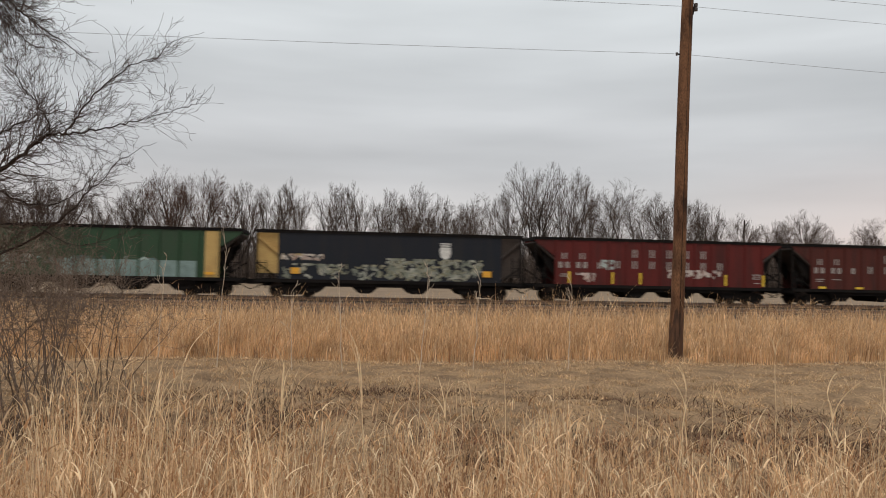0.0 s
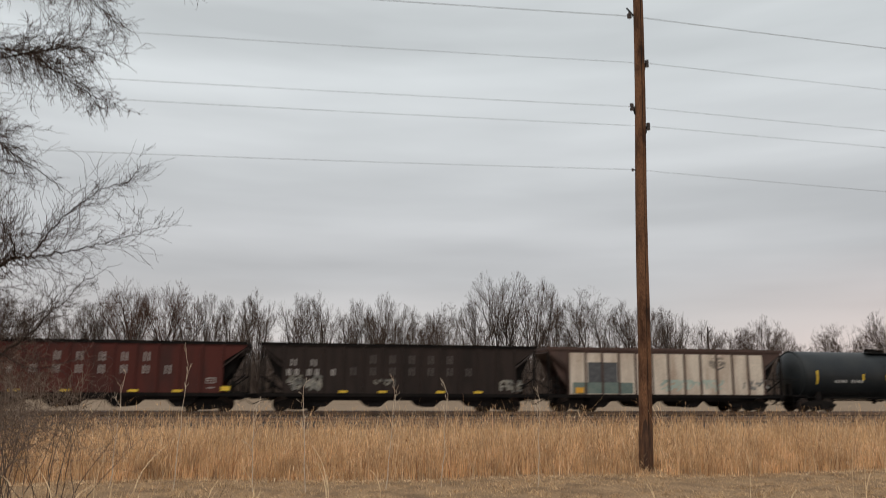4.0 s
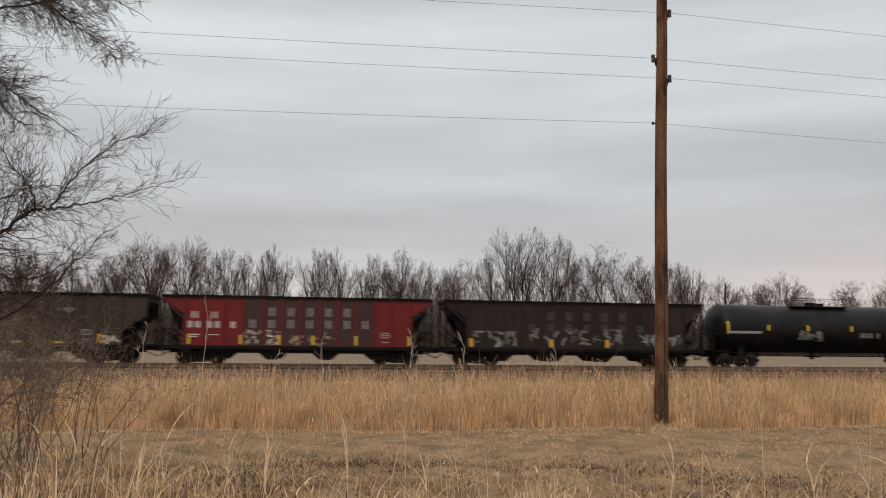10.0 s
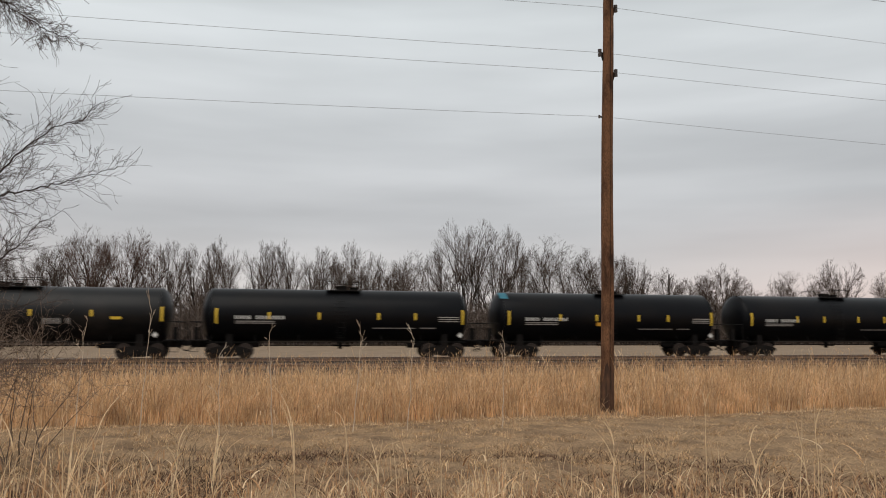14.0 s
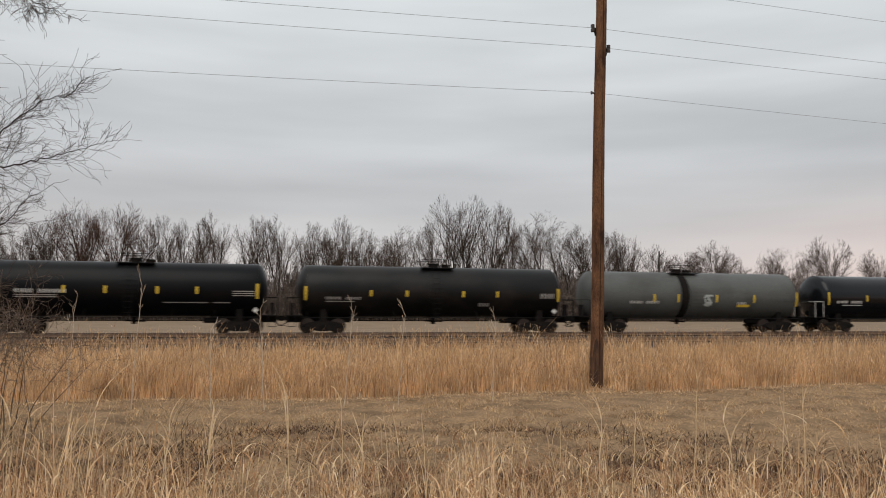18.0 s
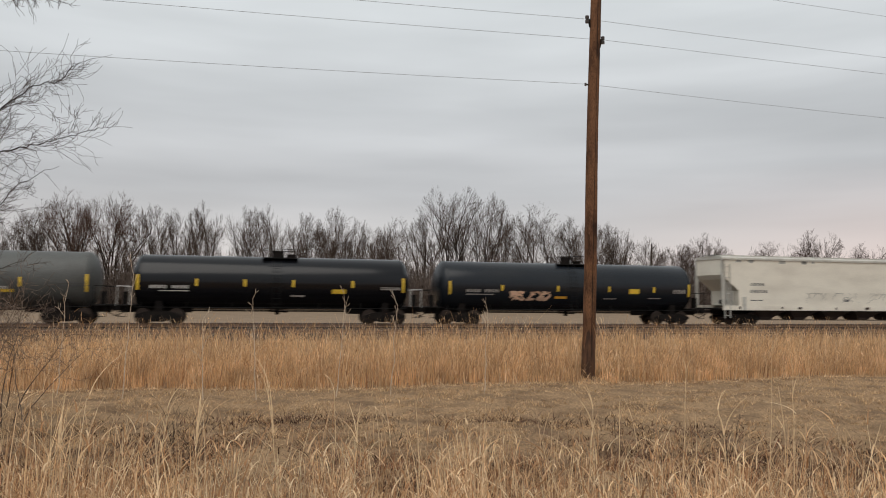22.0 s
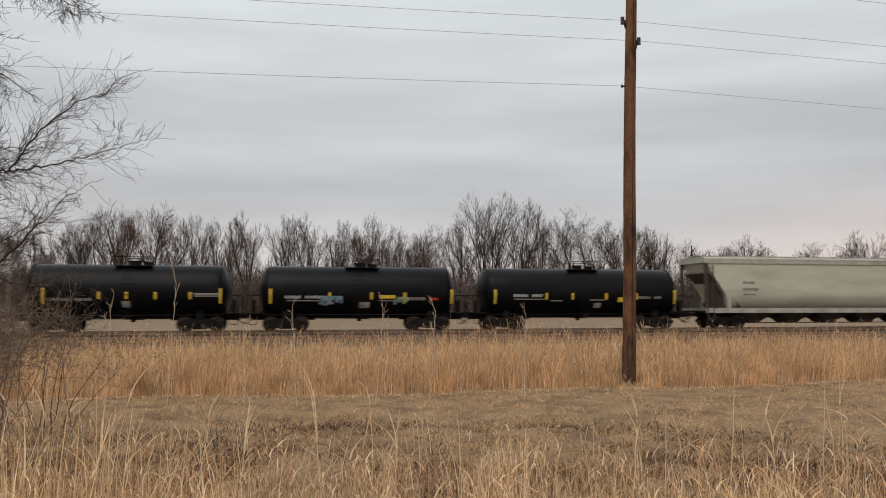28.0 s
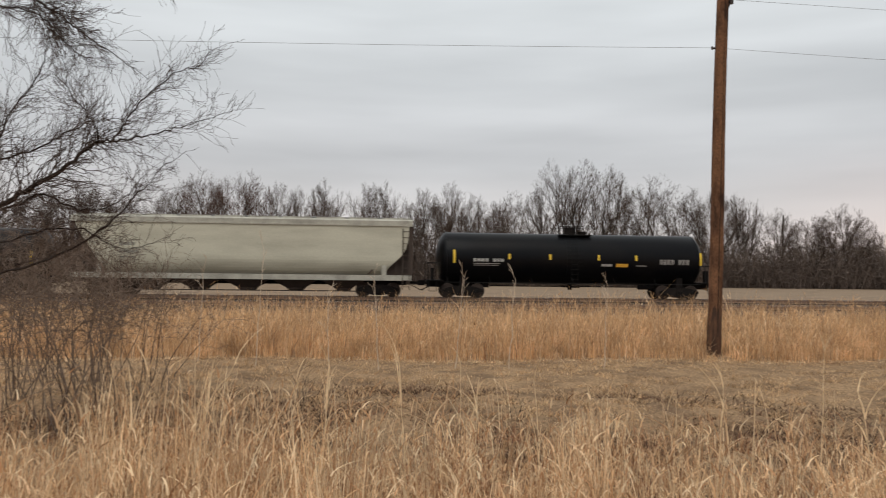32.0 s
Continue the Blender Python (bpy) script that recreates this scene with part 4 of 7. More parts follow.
def tank_car(u0, u1, paint, label, top=3.98, stripes=(), stripe_z=(1.95, 2.4), mark=(), placard=(), hatch=0.5, walk_w=1.6, bands=(0.5,), diamond=True, extra=(), seams=True, rail_paint=None, dome=0.17):
    """A black tank car: lengths along the shell are given from 0 to 1."""
    car = new_car("tank_car", label, "tank car")
    L = (u1 - u0) - 1.6
    h, R = L / 2, 1.53
    zc = top - R
    X = lambda f: -h + f * L
    bm = bmesh.new()
    prof = [(-h + 0.62 * (1 - math.cos(k / 8 * math.pi / 2)), max(0.02, R * math.sin(k / 8 * math.pi / 2))) for k in range(9)]
    prof += [(-h + 0.62 + (L - 1.24) * k / 8, R) for k in range(1, 8)]
    prof += [(-x, r) for x, r in prof[8::-1]]
    lathe_x(bm, prof, 40, 0, zc)
    shell = part("tank_shell", bm, paint, car, smooth=True)
    for f in (0.035, 0.965) if seams else ():
        bm = bmesh.new()
        lathe_x(bm, [(X(f) - 0.02, R + 0.008), (X(f) + 0.02, R + 0.008)], 40, 0, zc)
        part("weld_seam", bm, paint, shell)
    for f in bands:
        bm = bmesh.new()
        lathe_x(bm, [(X(f) - 0.45, R + 0.012), (X(f) + 0.45, R + 0.012)], 40, 0, zc)
        part("jacket_band", bm, paint, shell)
    # manway, fittings housing and walkway on top
    hx = X(hatch)
    bm = bmesh.new()
    tube(bm, (hx + 0.1, 0, top - 0.1), (hx + 0.1, 0, top + dome), 0.34, 14)
    tube(bm, (hx + 0.1, 0, top + dome), (hx + 0.1, 0, top + dome + 0.05), 0.38, 14)
    part("fittings_housing", bm, M_GRIME, car, "black domed housing over the valves")
    bm = bmesh.new()
    tube(bm, (hx + 0.85, 0, top - 0.1), (hx + 0.85, 0, top + 0.12), 0.26, 12)
    tube(bm, (hx + 0.85, 0, top + 0.12), (hx + 0.85, 0, top + 0.16), 0.3, 12)
    part("manway", bm, M_GRIME, car)
    for y in (-0.95, 0.45):
        bm = bmesh.new()
        box(bm, hx - walk_w / 2, hx + walk_w / 2 + 0.4, y, y + 0.5, top - 0.1, top - 0.06)
        part("walkway", bm, M_BLACKIRON, car, "steel walkway grating")
    for y in (-0.95, 0.95):
        bm = bmesh.new()
        tube(bm, (hx - walk_w / 2, y, top + 0.42), (hx + walk_w / 2 + 0.4, y, top + 0.42), 0.018, 5)
        for k in range(3):
            x = hx - walk_w / 2 + k * (walk_w + 0.4) / 2
            tube(bm, (x, y, top - 0.08), (x, y, top + 0.42), 0.015, 5)
        part("handrail", bm, M_BLACKIRON, car)
    bm = bmesh.new()
    for dx in (-0.2, 0.2):
        tube(bm, (hx + dx, -1.0, top - 0.1), (hx + dx, -R - 0.1, zc + 0.2), 0.011, 5)
        tube(bm, (hx + dx, -R - 0.1, zc + 0.2), (hx + dx, -R - 0.06, 0.75), 0.011, 5)
    for k in range(9):
        z = 0.85 + k * 0.3
        y = -R - 0.08 if z < zc + 0.3 else -R - 0.08 + (z - zc - 0.3) * 0.42
        tube(bm, (hx - 0.2, y, z), (hx + 0.2, y, z), 0.009, 5)
    part("side_ladder", bm, M_BLACKIRON, car)
    # stub sills, bolsters, running pipes, ends
    for way in (-1, 1):
        e = way * (h + 0.55)
        bm = bmesh.new()
        box(bm, min(e, way * (h - 3.2)), max(e, way * (h - 3.2)), -0.3, 0.3, 0.62, 0.98)
        part("stub_sill", bm, M_GRIME, car)
        bm = bmesh.new()
        prism(bm, [(way * (h - 1.75), 0.68), (way * (h - 1.35), 0.68), (way * (h - 1.38), zc - 1.0), (way * (h - 1.72), zc - 1.0)][::1 if way < 0 else -1], -1.1, 1.1)
        part("body_bolster", bm, M_GRIME, car)
        bm = bmesh.new()
        box(bm, min(e, way * (h - 0.35)), max(e, way * (h - 0.35)), -1.45, 1.45, 0.98, 1.04)
        part("end_platform", bm, M_GRIME, car)
        bm = bmesh.new()
        for y in (-1.42, 1.42):
            tube(bm, (e, y, 0.98), (e, y, 2.05), 0.02, 5)
            tube(bm, (e, y, 2.05), (way * (h - 0.1), y, 2.05), 0.02, 5)
            tube(bm, (way * (h - 0.1), y, 2.05), (way * (h - 0.1), y, 1.0), 0.02, 5)
        tube(bm, (e, -1.42, 2.05), (e, 1.42, 2.05), 0.02, 5)
        part("end_handrail", bm, rail_paint or M_BLACKIRON, car, "white corner handrail" if rail_paint else "")
        bm = bmesh.new()
        for z in (0.4, 0.66):
            tube(bm, (way * (h + 0.05), -1.46, z), (way * (h + 0.5), -1.46, z), 0.018, 5)
        for dx in (0.05, 0.5):
            tube(bm, (way * (h + dx), -1.46, 0.4), (way * (h + dx), -1.46, 1.0), 0.018, 5)
        part("step", bm, M_BLACKIRON, car)
        bm = bmesh.new()
        box(bm, way * (h + 0.25) - 0.1, way * (h + 0.25) + 0.1, -0.9, -0.55, 1.05, 1.75)
        part("brake_gear", bm, M_GRIME, car)
        coupler(car, way * (h + 0.15), way)
        truck(car, way * (h - 1.55))
    for y in (-R + 0.12, R - 0.12):
        bm = bmesh.new()
        tube(bm, (-h + 0.3, y, 0.92), (h - 0.3, y, 0.92), 0.022, 5)
        for k in range(7):
            x = -h + 0.6 + k * (L - 1.2) / 6
            tube(bm, (x, y, 0.92), (x, y * 0.72, zc - R * 0.72), 0.016, 5)
        part("grab_rail", bm, M_BLACKIRON, car)
    bm = bmesh.new()
    tube(bm, (hx + 0.1, 0, zc - R + 0.05), (hx + 0.1, 0, 0.52), 0.13, 10)
    tube(bm, (hx - 0.4, 0, 0.72), (hx + 0.7, 0, 0.68), 0.05, 8)
    part("bottom_outlet", bm, M_GRIME, car)
    bm = bmesh.new()
    tube(bm, (X(0.76), -0.4, 0.72), (X(0.82), -0.4, 0.72), 0.14, 8)
    tube(bm, (X(0.2), -0.2, 0.72), (X(0.76), -0.2, 0.72), 0.03, 5)
    part("brake_cylinder", bm, M_GRIME, car)
    for f in stripes:
        big = isinstance(f, tuple)
        g = f[0] if big else f
        bm = bmesh.new()
        z0, z1 = (stripe_z[0] - 0.25, stripe_z[1] + 0.2) if big else stripe_z
        shell_patch(bm, X(g) - 0.065, X(g) + 0.065, z0, z1, R, zc)
        part("reflector", bm, M_YELLOW, car, "upright yellow reflector strip")
    for f0, f1, z, hgt, m in mark:
        bm = bmesh.new()
        if hgt > 0.15:
            x, k = X(f0), 0
            while x < X(f1):
                w = 0.16
                if k != 4:
                    letter = bmesh.new()
                    shell_patch(letter, x, x + 0.06, z, z + hgt, R, zc, n=2)
                    shell_patch(letter, x + 0.1, x + w, z, z + hgt, R, zc, n=2)
                    part("stencil", letter, m, car, "stencilled mark, plain bars")
                x += w + 0.07
                k += 1
            bm.free()
        else:
            shell_patch(bm, X(f0), X(f1), z, z + hgt, R, zc, n=2)
            part("stencil", bm, m, car, "stencilled mark, plain bars")
    for f0, f1, z0, z1, m in placard:
        bm = bmesh.new()
        shell_patch(bm, X(f0), X(f1), z0, z1, R, zc, 0.018, max(6, int((z1 - z0) * 9)))
        part("placard", bm, m, car)
    if diamond:
        bm = bmesh.new()
        x, z = X(0.955), 1.32
        d = 0.17
        y = -1.47
        vs = [bm.verts.new((x + a, yy, z + b)) for yy in (y, y + 0.015) for a, b in ((0, -d), (d, 0), (0, d), (-d, 0))]
        bm.faces.new(vs[:4])
        bm.faces.new(vs[:3:-1])
        for k in range(4):
            bm.faces.new((vs[k], vs[4 + k], vs[4 + (k + 1) % 4], vs[(k + 1) % 4]))
        part("hazard_diamond", bm, M_WHITE, car, "white diamond hazard placard")
    surf = lambda z: -math.sqrt(max(0.1, (R + 0.018) ** 2 - (z - zc) ** 2))
    for f0, f1, z0, z1, colours, n, seed in extra:
        graffiti(car, X(f0), X(f1), z0, z1, surf, colours, n, seed)
    return car


# ---- covered hoppers ----
def covered_hopper(u0, u1, paint, roof_paint, label, rounded, text, frame_paint):
    dark_end = M_HOPPERIRON if rounded else frame_paint
    car = new_car("covered_hopper_car", label, "hopper car")
    L = (u1 - u0) - 1.35
    h, top, eave, sill, W = L / 2, 4.52, 4.16 if rounded else 4.34, 1.28, 1.56
    # profile of the body: height, inset of the leading end, inset of the rear end, half width
    if rounded:
        rows = [(eave, 0.2, 0.2, W), (3.6, 0.45, 0.22, W), (3.2, 0.72, 0.27, W), (2.8, 0.99, 0.38, W), (2.5, 1.19, 0.55, W), (2.3, 1.33, 0.73, W - 0.005), (2.1, 1.44, 0.95, W - 0.02), (1.95, 1.5, 1.12, W - 0.05), (1.8, 1.53, 1.28, W - 0.1), (1.65, 1.55, 1.4, W - 0.17), (1.5, 1.56, 1.48, W - 0.27), (1.38, 1.56, 1.53, W - 0.38), (sill, 1.56, 1.55, W - 0.48)]
    else:
        rows = [(eave, 0.06, 0.06, W), (3.3, 0.06, 0.06, W), (3.0, 0.3, 0.3, W), (2.25, 1.25, 1.25, W), (sill, 1.25, 1.25, W)]
    bm = bmesh.new()
    loops = [[bm.verts.new((a - h if sx < 0 else h - b, sy * y, z)) for sx, sy in ((-1, -1), (1, -1), (1, 1), (-1, 1))] for z, a, b, y in rows]
    for a, b in zip(loops, loops[1:]):
        for k in range(4):
            bm.faces.new((a[k], b[k], b[(k + 1) % 4], a[(k + 1) % 4]))
    bm.faces.new(loops[0])
    bm.faces.new(loops[-1][::-1])
    part("body", bm, paint, car)
    bm = bmesh.new()
    prof = [(-W - 0.03, eave), (W + 0.03, eave), (W + 0.03, top - 0.1), (W - 0.15, top), (0.5, top + 0.06), (-0.5, top + 0.06), (-W + 0.15, top), (-W - 0.03, top - 0.1)]
    prism_yz(bm, prof, -h, h, 0)
    part("roof", bm, roof_paint, car)
    bm = bmesh.new()
    box(bm, -h, h, -W - 0.06, -W - 0.02, eave - 0.05, eave + 0.02)
    part("eave_trim", bm, roof_paint, car)
    bm = bmesh.new()
    for y in (-0.6, 0.15):
        box(bm, -h - 0.1, h + 0.1, y, y + 0.45, top + 0.1, top + 0.14)
    for k in range(20):
        x = -h + (k + 0.5) * L / 20
        box(bm, x - 0.04, x + 0.04, -0.7, 0.7, top + 0.04, top + 0.1)
    part("running_board", bm, M_RUNBOARD, car, "grey roof walkway")
    for k in range(10):
        x = -h + (k + 0.5) * L / 10
        bm = bmesh.new()
        box(bm, x - 0.8, x + 0.8, -1.25, -0.72, top, top + 0.09)
        part("roof_hatch", bm, roof_paint, car)
    for y in (-W - 0.03, W - 0.05):
        bm = bmesh.new()
        box(bm, -h + 0.05, h - 0.05, y, y + 0.08, 0.97, sill)
        part("side_sill", bm, paint if not rounded else roof_paint, car)
    for way in (-1, 1):
        for y in (-W, W - 0.12):
            bm = bmesh.new()
            box(bm, way * (h - 0.1) - 0.1, way * (h - 0.1) + 0.1, y, y + 0.12, sill, eave)
            part("corner_post", bm, dark_end, car)
            bm = bmesh.new()
            box(bm, way * (h - 1.62) - 0.13, way * (h - 1.62) + 0.13, y - 0.05, y + 0.1, 1.0, 1.85)
            part("bolster_post", bm, roof_paint, car)
        bm = bmesh.new()
        prism(bm, [(way * (h - 0.3), 3.5), (way * (h - 0.4), 3.5), (way * (h - 2.6), sill + 0.05), (way * (h - 2.5), sill + 0.05)][::-way], -W + 0.2, W - 0.2)
        part("slope_sheet", bm, dark_end, car)
        # added dark plate in place of the slope sheet's shade
        if rounded:
            bm = bmesh.new()
            prism(bm, [(way * (h - 0.2), 3.6), (way * (h - 0.2), 1.3), (way * (h - 1.6), 1.3), (way * (h - 1.6), 2.1)][::way], -W + 0.42, -W + 0.45)
            part("gusset_plate", bm, dark_end, car, "added dark brown plate for the shade in the open end")
        for dx in (0.55, 0.95):
            bm = bmesh.new()
            box(bm, way * (h - dx) - 0.04, way * (h - dx) + 0.04, -W + 0.25, -W + 0.35, sill, 2.9 if dx < 0.8 else 2.2)
            part("end_strut", bm, dark_end, car)
        bm = bmesh.new()
        box(bm, way * (h - 0.6) - 0.6, way * (h - 0.6) + 0.6, -W + 0.1, W - 0.1, 1.0, 1.1)
        part("end_platform", bm, M_GRIME, car)
        bm = bmesh.new()
        tube(bm, (way * (h - 0.75), -0.9, 1.5), (way * (h - 0.3), -0.9, 1.5), 0.17, 10)
        part("brake_cylinder", bm, M_GRIME, car)
        ladder(car, way * (h - 0.36), -W - 0.03, 0.45, 4.0, dark_end, width=0.4, rungs=10)
        coupler(car, way * (h - 0.1), way)
        truck(car, way * (h - 1.95))
    bm = bmesh.new()
    box(bm, -h + 0.3, h - 0.3, -0.28, 0.28, 0.7, 1.0)
    part("centre_sill", bm, M_GRIME, car)

    gap = 2.78 if rounded else 2.62

    def bay(bm):
        prism_sq(bm, [(1.0, gap / 2 - 0.03, W - 0.35), (0.5, 0.5, 0.7), (0.4, 0.42, 0.7), (0.33, 0.38, 0.5)])
    for k in range(5):
        hang("outlet_bay", shared("outlet_%s" % rounded, M_HOPPERIRON, bay), car, at=Matrix.Translation(((k - 2) * gap, 0, 0)))
    bm = bmesh.new()
    tube(bm, (-h + 3.2, -0.75, 0.33), (h - 3.2, -0.75, 0.33), 0.035, 6)
    part("gate_rod", bm, M_HOPPERIRON, car)
    for f0, f1, z0, z1, m in text:
        bm = bmesh.new()
        x, w = -h + f0 * L, 0.0
        y = -W - 0.004
        if z1 - z0 > 0.16 and m is M_DARKTEXT and f1 - f0 < 0.08:
            while x < -h + f1 * L:
                box(bm, x, x + 0.06, y, y + 0.006, z0, z1)
                box(bm, x + 0.1, x + 0.16, y, y + 0.006, z0, z1)
                x += 0.22
        else:
            box(bm, x, -h + f1 * L, y, y + 0.006, z0, z1)
        part("stencil", bm, m, car, "dark stencilled mark, plain bars")
    if not rounded:
        graffiti(car, -0.15 * L, 0.3 * L, 1.5, 2.15, lambda z: -W - 0.004, [(0.5, 0.48, 0.43), (0.38, 0.365, 0.33)], 34, 141, 0.7, "faint outlines of graffiti", 0.3)
        rng = random.Random(5)
        for k in range(9):
            x = rng.uniform(-h + 1, h - 1)
            bm = bmesh.new()
            box(bm, x, x + rng.uniform(0.1, 0.3), -W - 0.034, -W - 0.03, 1.02 + rng.uniform(0, 0.06), 1.16 + rng.uniform(0, 0.06))
            part("stain", bm, M_HOPPERIRON, car, "rust stain on the sill")
        for k in range(10):
            x = rng.uniform(-h + 1, h - 1)
            bm = bmesh.new()
            box(bm, x, x + rng.uniform(0.15, 0.5), -W - 0.004, -W, eave - rng.uniform(0.16, 0.3), eave - 0.05)
            part("stain", bm, M_FADEGREY, car, "grey run-off stain below the roof")
    return car


def prism_sq(bm, rows):
    loops = [[bm.verts.new((sx * x, sy * y, z)) for sx, sy in ((-1, -1), (1, -1), (1, 1), (-1, 1))] for z, x, y in rows]
    for a, b in zip(loops, loops[1:]):
        for k in range(4):
            bm.faces.new((a[k], b[k], b[(k + 1) % 4], a[(k + 1) % 4]))
    bm.faces.new(loops[0])
    bm.faces.new(loops[-1][::-1])


# paints
M_FADEGREY = mat("faded_grey_stencil", (0.38, 0.37, 0.34), 0.7, bump=0)
M_UNDER = mat("dusty_brown_slope_sheet", (0.06, 0.045, 0.038), 0.9, other=(0.035, 0.028, 0.025), scale=1.5)
streak = (1.6, 1.6, 0.35)
P_GREEN = mat("faded_green_paint", (0.025, 0.06, 0.028), 0.6, other=(0.042, 0.05, 0.036), scale=1.2, stretch=streak)
P_NAVY = mat("black_blue_paint", (0.013, 0.015, 0.021), 0.55, gloss=0.2, other=(0.024, 0.022, 0.021), scale=1.0, stretch=streak)
P_RED = mat("oxide_red_paint", (0.108, 0.017, 0.0145), 0.65, gloss=0.2, other=(0.05, 0.016, 0.014), amount=0.8, scale=1.0, stretch=streak)
P_RUST = mat("dull_rust_red_paint", (0.082, 0.021, 0.0155), 0.7, gloss=0.2, other=(0.04, 0.018, 0.015), amount=0.8, scale=1.0, stretch=streak)
P_UMBER = mat("grimy_umber_paint", (0.034, 0.024, 0.0205), 0.75, gloss=0.15, other=(0.019, 0.0145, 0.0125), amount=0.8, scale=1.0, stretch=streak)
P_OLIVE = mat("grimy_olive_brown_paint", (0.058, 0.04, 0.029), 0.75, gloss=0.15, other=(0.034, 0.024, 0.018), amount=0.8, scale=1.0, stretch=streak)
P_BRIGHTRED = mat("bright_red_paint", (0.17, 0.018, 0.017), 0.6, gloss=0.2, other=(0.10, 0.016, 0.015), amount=0.7, scale=1.0, stretch=streak)
P_PANEL = mat("dark_maroon_panels", (0.06, 0.026, 0.024), 0.7, other=(0.04, 0.021, 0.02), scale=1.0, stretch=streak)
P_CREAM = mat("dirty_cream_paint", (0.62, 0.53, 0.43), 0.7, other=(0.36, 0.26, 0.19), amount=0.8, scale=1.1, stretch=streak)
P_BROWNEND = mat("brown_primer", (0.085, 0.05, 0.04), 0.75, other=(0.05, 0.036, 0.03), scale=1.2)
P_OCHRE = mat("ochre_yellow_paint", (0.50, 0.33, 0.12), 0.65, other=(0.36, 0.2, 0.07), scale=1.5)
P_TANK = mat("black_tank_paint", (0.003, 0.0032, 0.0042), 0.36, other=(0.008, 0.0066, 0.006), amount=0.7, scale=0.8, stretch=(0.5, 1, 1), bump=0.05, gloss=0.12)
P_TANKGLOSS = mat("glossy_black_tank_paint", (0.004, 0.0045, 0.006), 0.2, other=(0.008, 0.008, 0.009), amount=0.7, scale=0.8, stretch=(0.5, 1, 1), bump=0.03, gloss=0.3)
P_TANKDUSTY = mat("dusty_black_tank_paint", (0.0045, 0.0042, 0.0042), 0.42, gloss=0.22, other=(0.018, 0.014, 0.012), amount=0.9, scale=0.7, stretch=(0.6, 1, 1), bump=0.05)
P_TANKBLUE = mat("dark_slate_tank_paint", (0.0095, 0.0122, 0.0165), 0.26, other=(0.015, 0.0165, 0.0185), amount=0.7, scale=0.8, stretch=(0.5, 1, 1), bump=0.03, gloss=0.3)
P_TANKGREEN = mat("slate_black_tank_paint", (0.019, 0.0225, 0.025), 0.45, gloss=0.25, other=(0.03, 0.032, 0.032), amount=0.8, scale=0.8, bump=0.05)
P_TANKGREY = mat("grey_tank_paint", (0.093, 0.095, 0.090), 0.5, other=(0.06, 0.058, 0.054), amount=0.8, scale=0.8, stretch=(0.6, 1, 1), bump=0.05)
P_IVORY = mat("ivory_hopper_paint", (0.76, 0.71, 0.61), 0.6, other=(0.60, 0.55, 0.47), amount=0.7, scale=0.7, stretch=(0.5, 1, 1.5), bump=0.05, spread=0.1)
P_PUTTY = mat("putty_grey_hopper_paint", (0.51, 0.485, 0.385), 0.6, other=(0.38, 0.355, 0.28), amount=0.8, scale=0.7, stretch=(0.4, 1, 1.6), bump=0.05, spread=0.12)
P_ROOFGREY = mat("weathered_grey_roof", (0.40, 0.38, 0.32), 0.65, other=(0.24, 0.225, 0.19), amount=0.8, scale=1.2, bump=0.05)
P_ROOFIVORY = mat("weathered_ivory_roof", (0.52, 0.50, 0.45), 0.65, other=(0.35, 0.33, 0.3), amount=0.8, scale=1.2, bump=0.05)
M_RUNBOARD = mat("galvanised_walkway", (0.3, 0.29, 0.27), 0.6, 0.4)
M_HOPPERIRON = mat("brown_grimed_iron", (0.07, 0.05, 0.04), 0.85, other=(0.04, 0.032, 0.028))

SILVER = [(0.28, 0.28, 0.23), (0.17, 0.18, 0.14), (0.22, 0.2, 0.13), (0.36, 0.35, 0.29), (0.11, 0.12, 0.1)]
TAN = [(0.5, 0.42, 0.33), (0.3, 0.2, 0.16), (0.6, 0.55, 0.48), (0.42, 0.3, 0.12)]
TEAL = [(0.12, 0.25, 0.24), (0.35, 0.42, 0.38), (0.08, 0.12, 0.12), (0.45, 0.45, 0.4)]
DIM = [(0.2, 0.19, 0.165), (0.11, 0.105, 0.095), (0.28, 0.26, 0.22), (0.15, 0.13, 0.1)]
CARS = []


def at(u0, u1, car):
    CARS.append(((u0 + u1) / 2, car))


def green_ends(car, xs, step, y):
    bm = bmesh.new()
    box(bm, xs[-1] - 0.02, xs[-1] + 0.05, y - 0.09, y + 0.03, 1.05, 3.66)
    box(bm, xs[-2] + 0.35, xs[-1], y - 0.016, y + 0.003, 1.05, 3.66)
    part("ochre_end_panel", bm, P_OCHRE, car, "ochre yellow end panel")


def teal_band(car, xs, step, y):
    bm = bmesh.new()
    box(bm, xs[4], xs[-2] - 0.1, y - 0.012, y + 0.003, 1.05, 1.95)
    part("pale_band", bm, mat("pale_teal_spray", (0.2, 0.27, 0.25), 0.7, other=(0.1, 0.14, 0.13), scale=2), car, "pale teal sprayed band")


def emblem(car, xs, step, y):
    x = xs[9] - 0.1
    bm = bmesh.new()
    prism(bm, [(x - 0.3, 3.05), (x - 0.33, 2.75), (x - 0.25, 2.45), (x, 2.32), (x + 0.25, 2.45), (x + 0.33, 2.75), (x + 0.3, 3.05)], y - 0.008, y)
    box(bm, x - 0.3, x + 0.3, y - 0.008, y, 3.1, 3.17)
    box(bm, x - 0.3, x + 0.3, y - 0.008, y, 3.22, 3.29)
    part("emblem", bm, M_WHITE, car, "white shield emblem, plain shape")


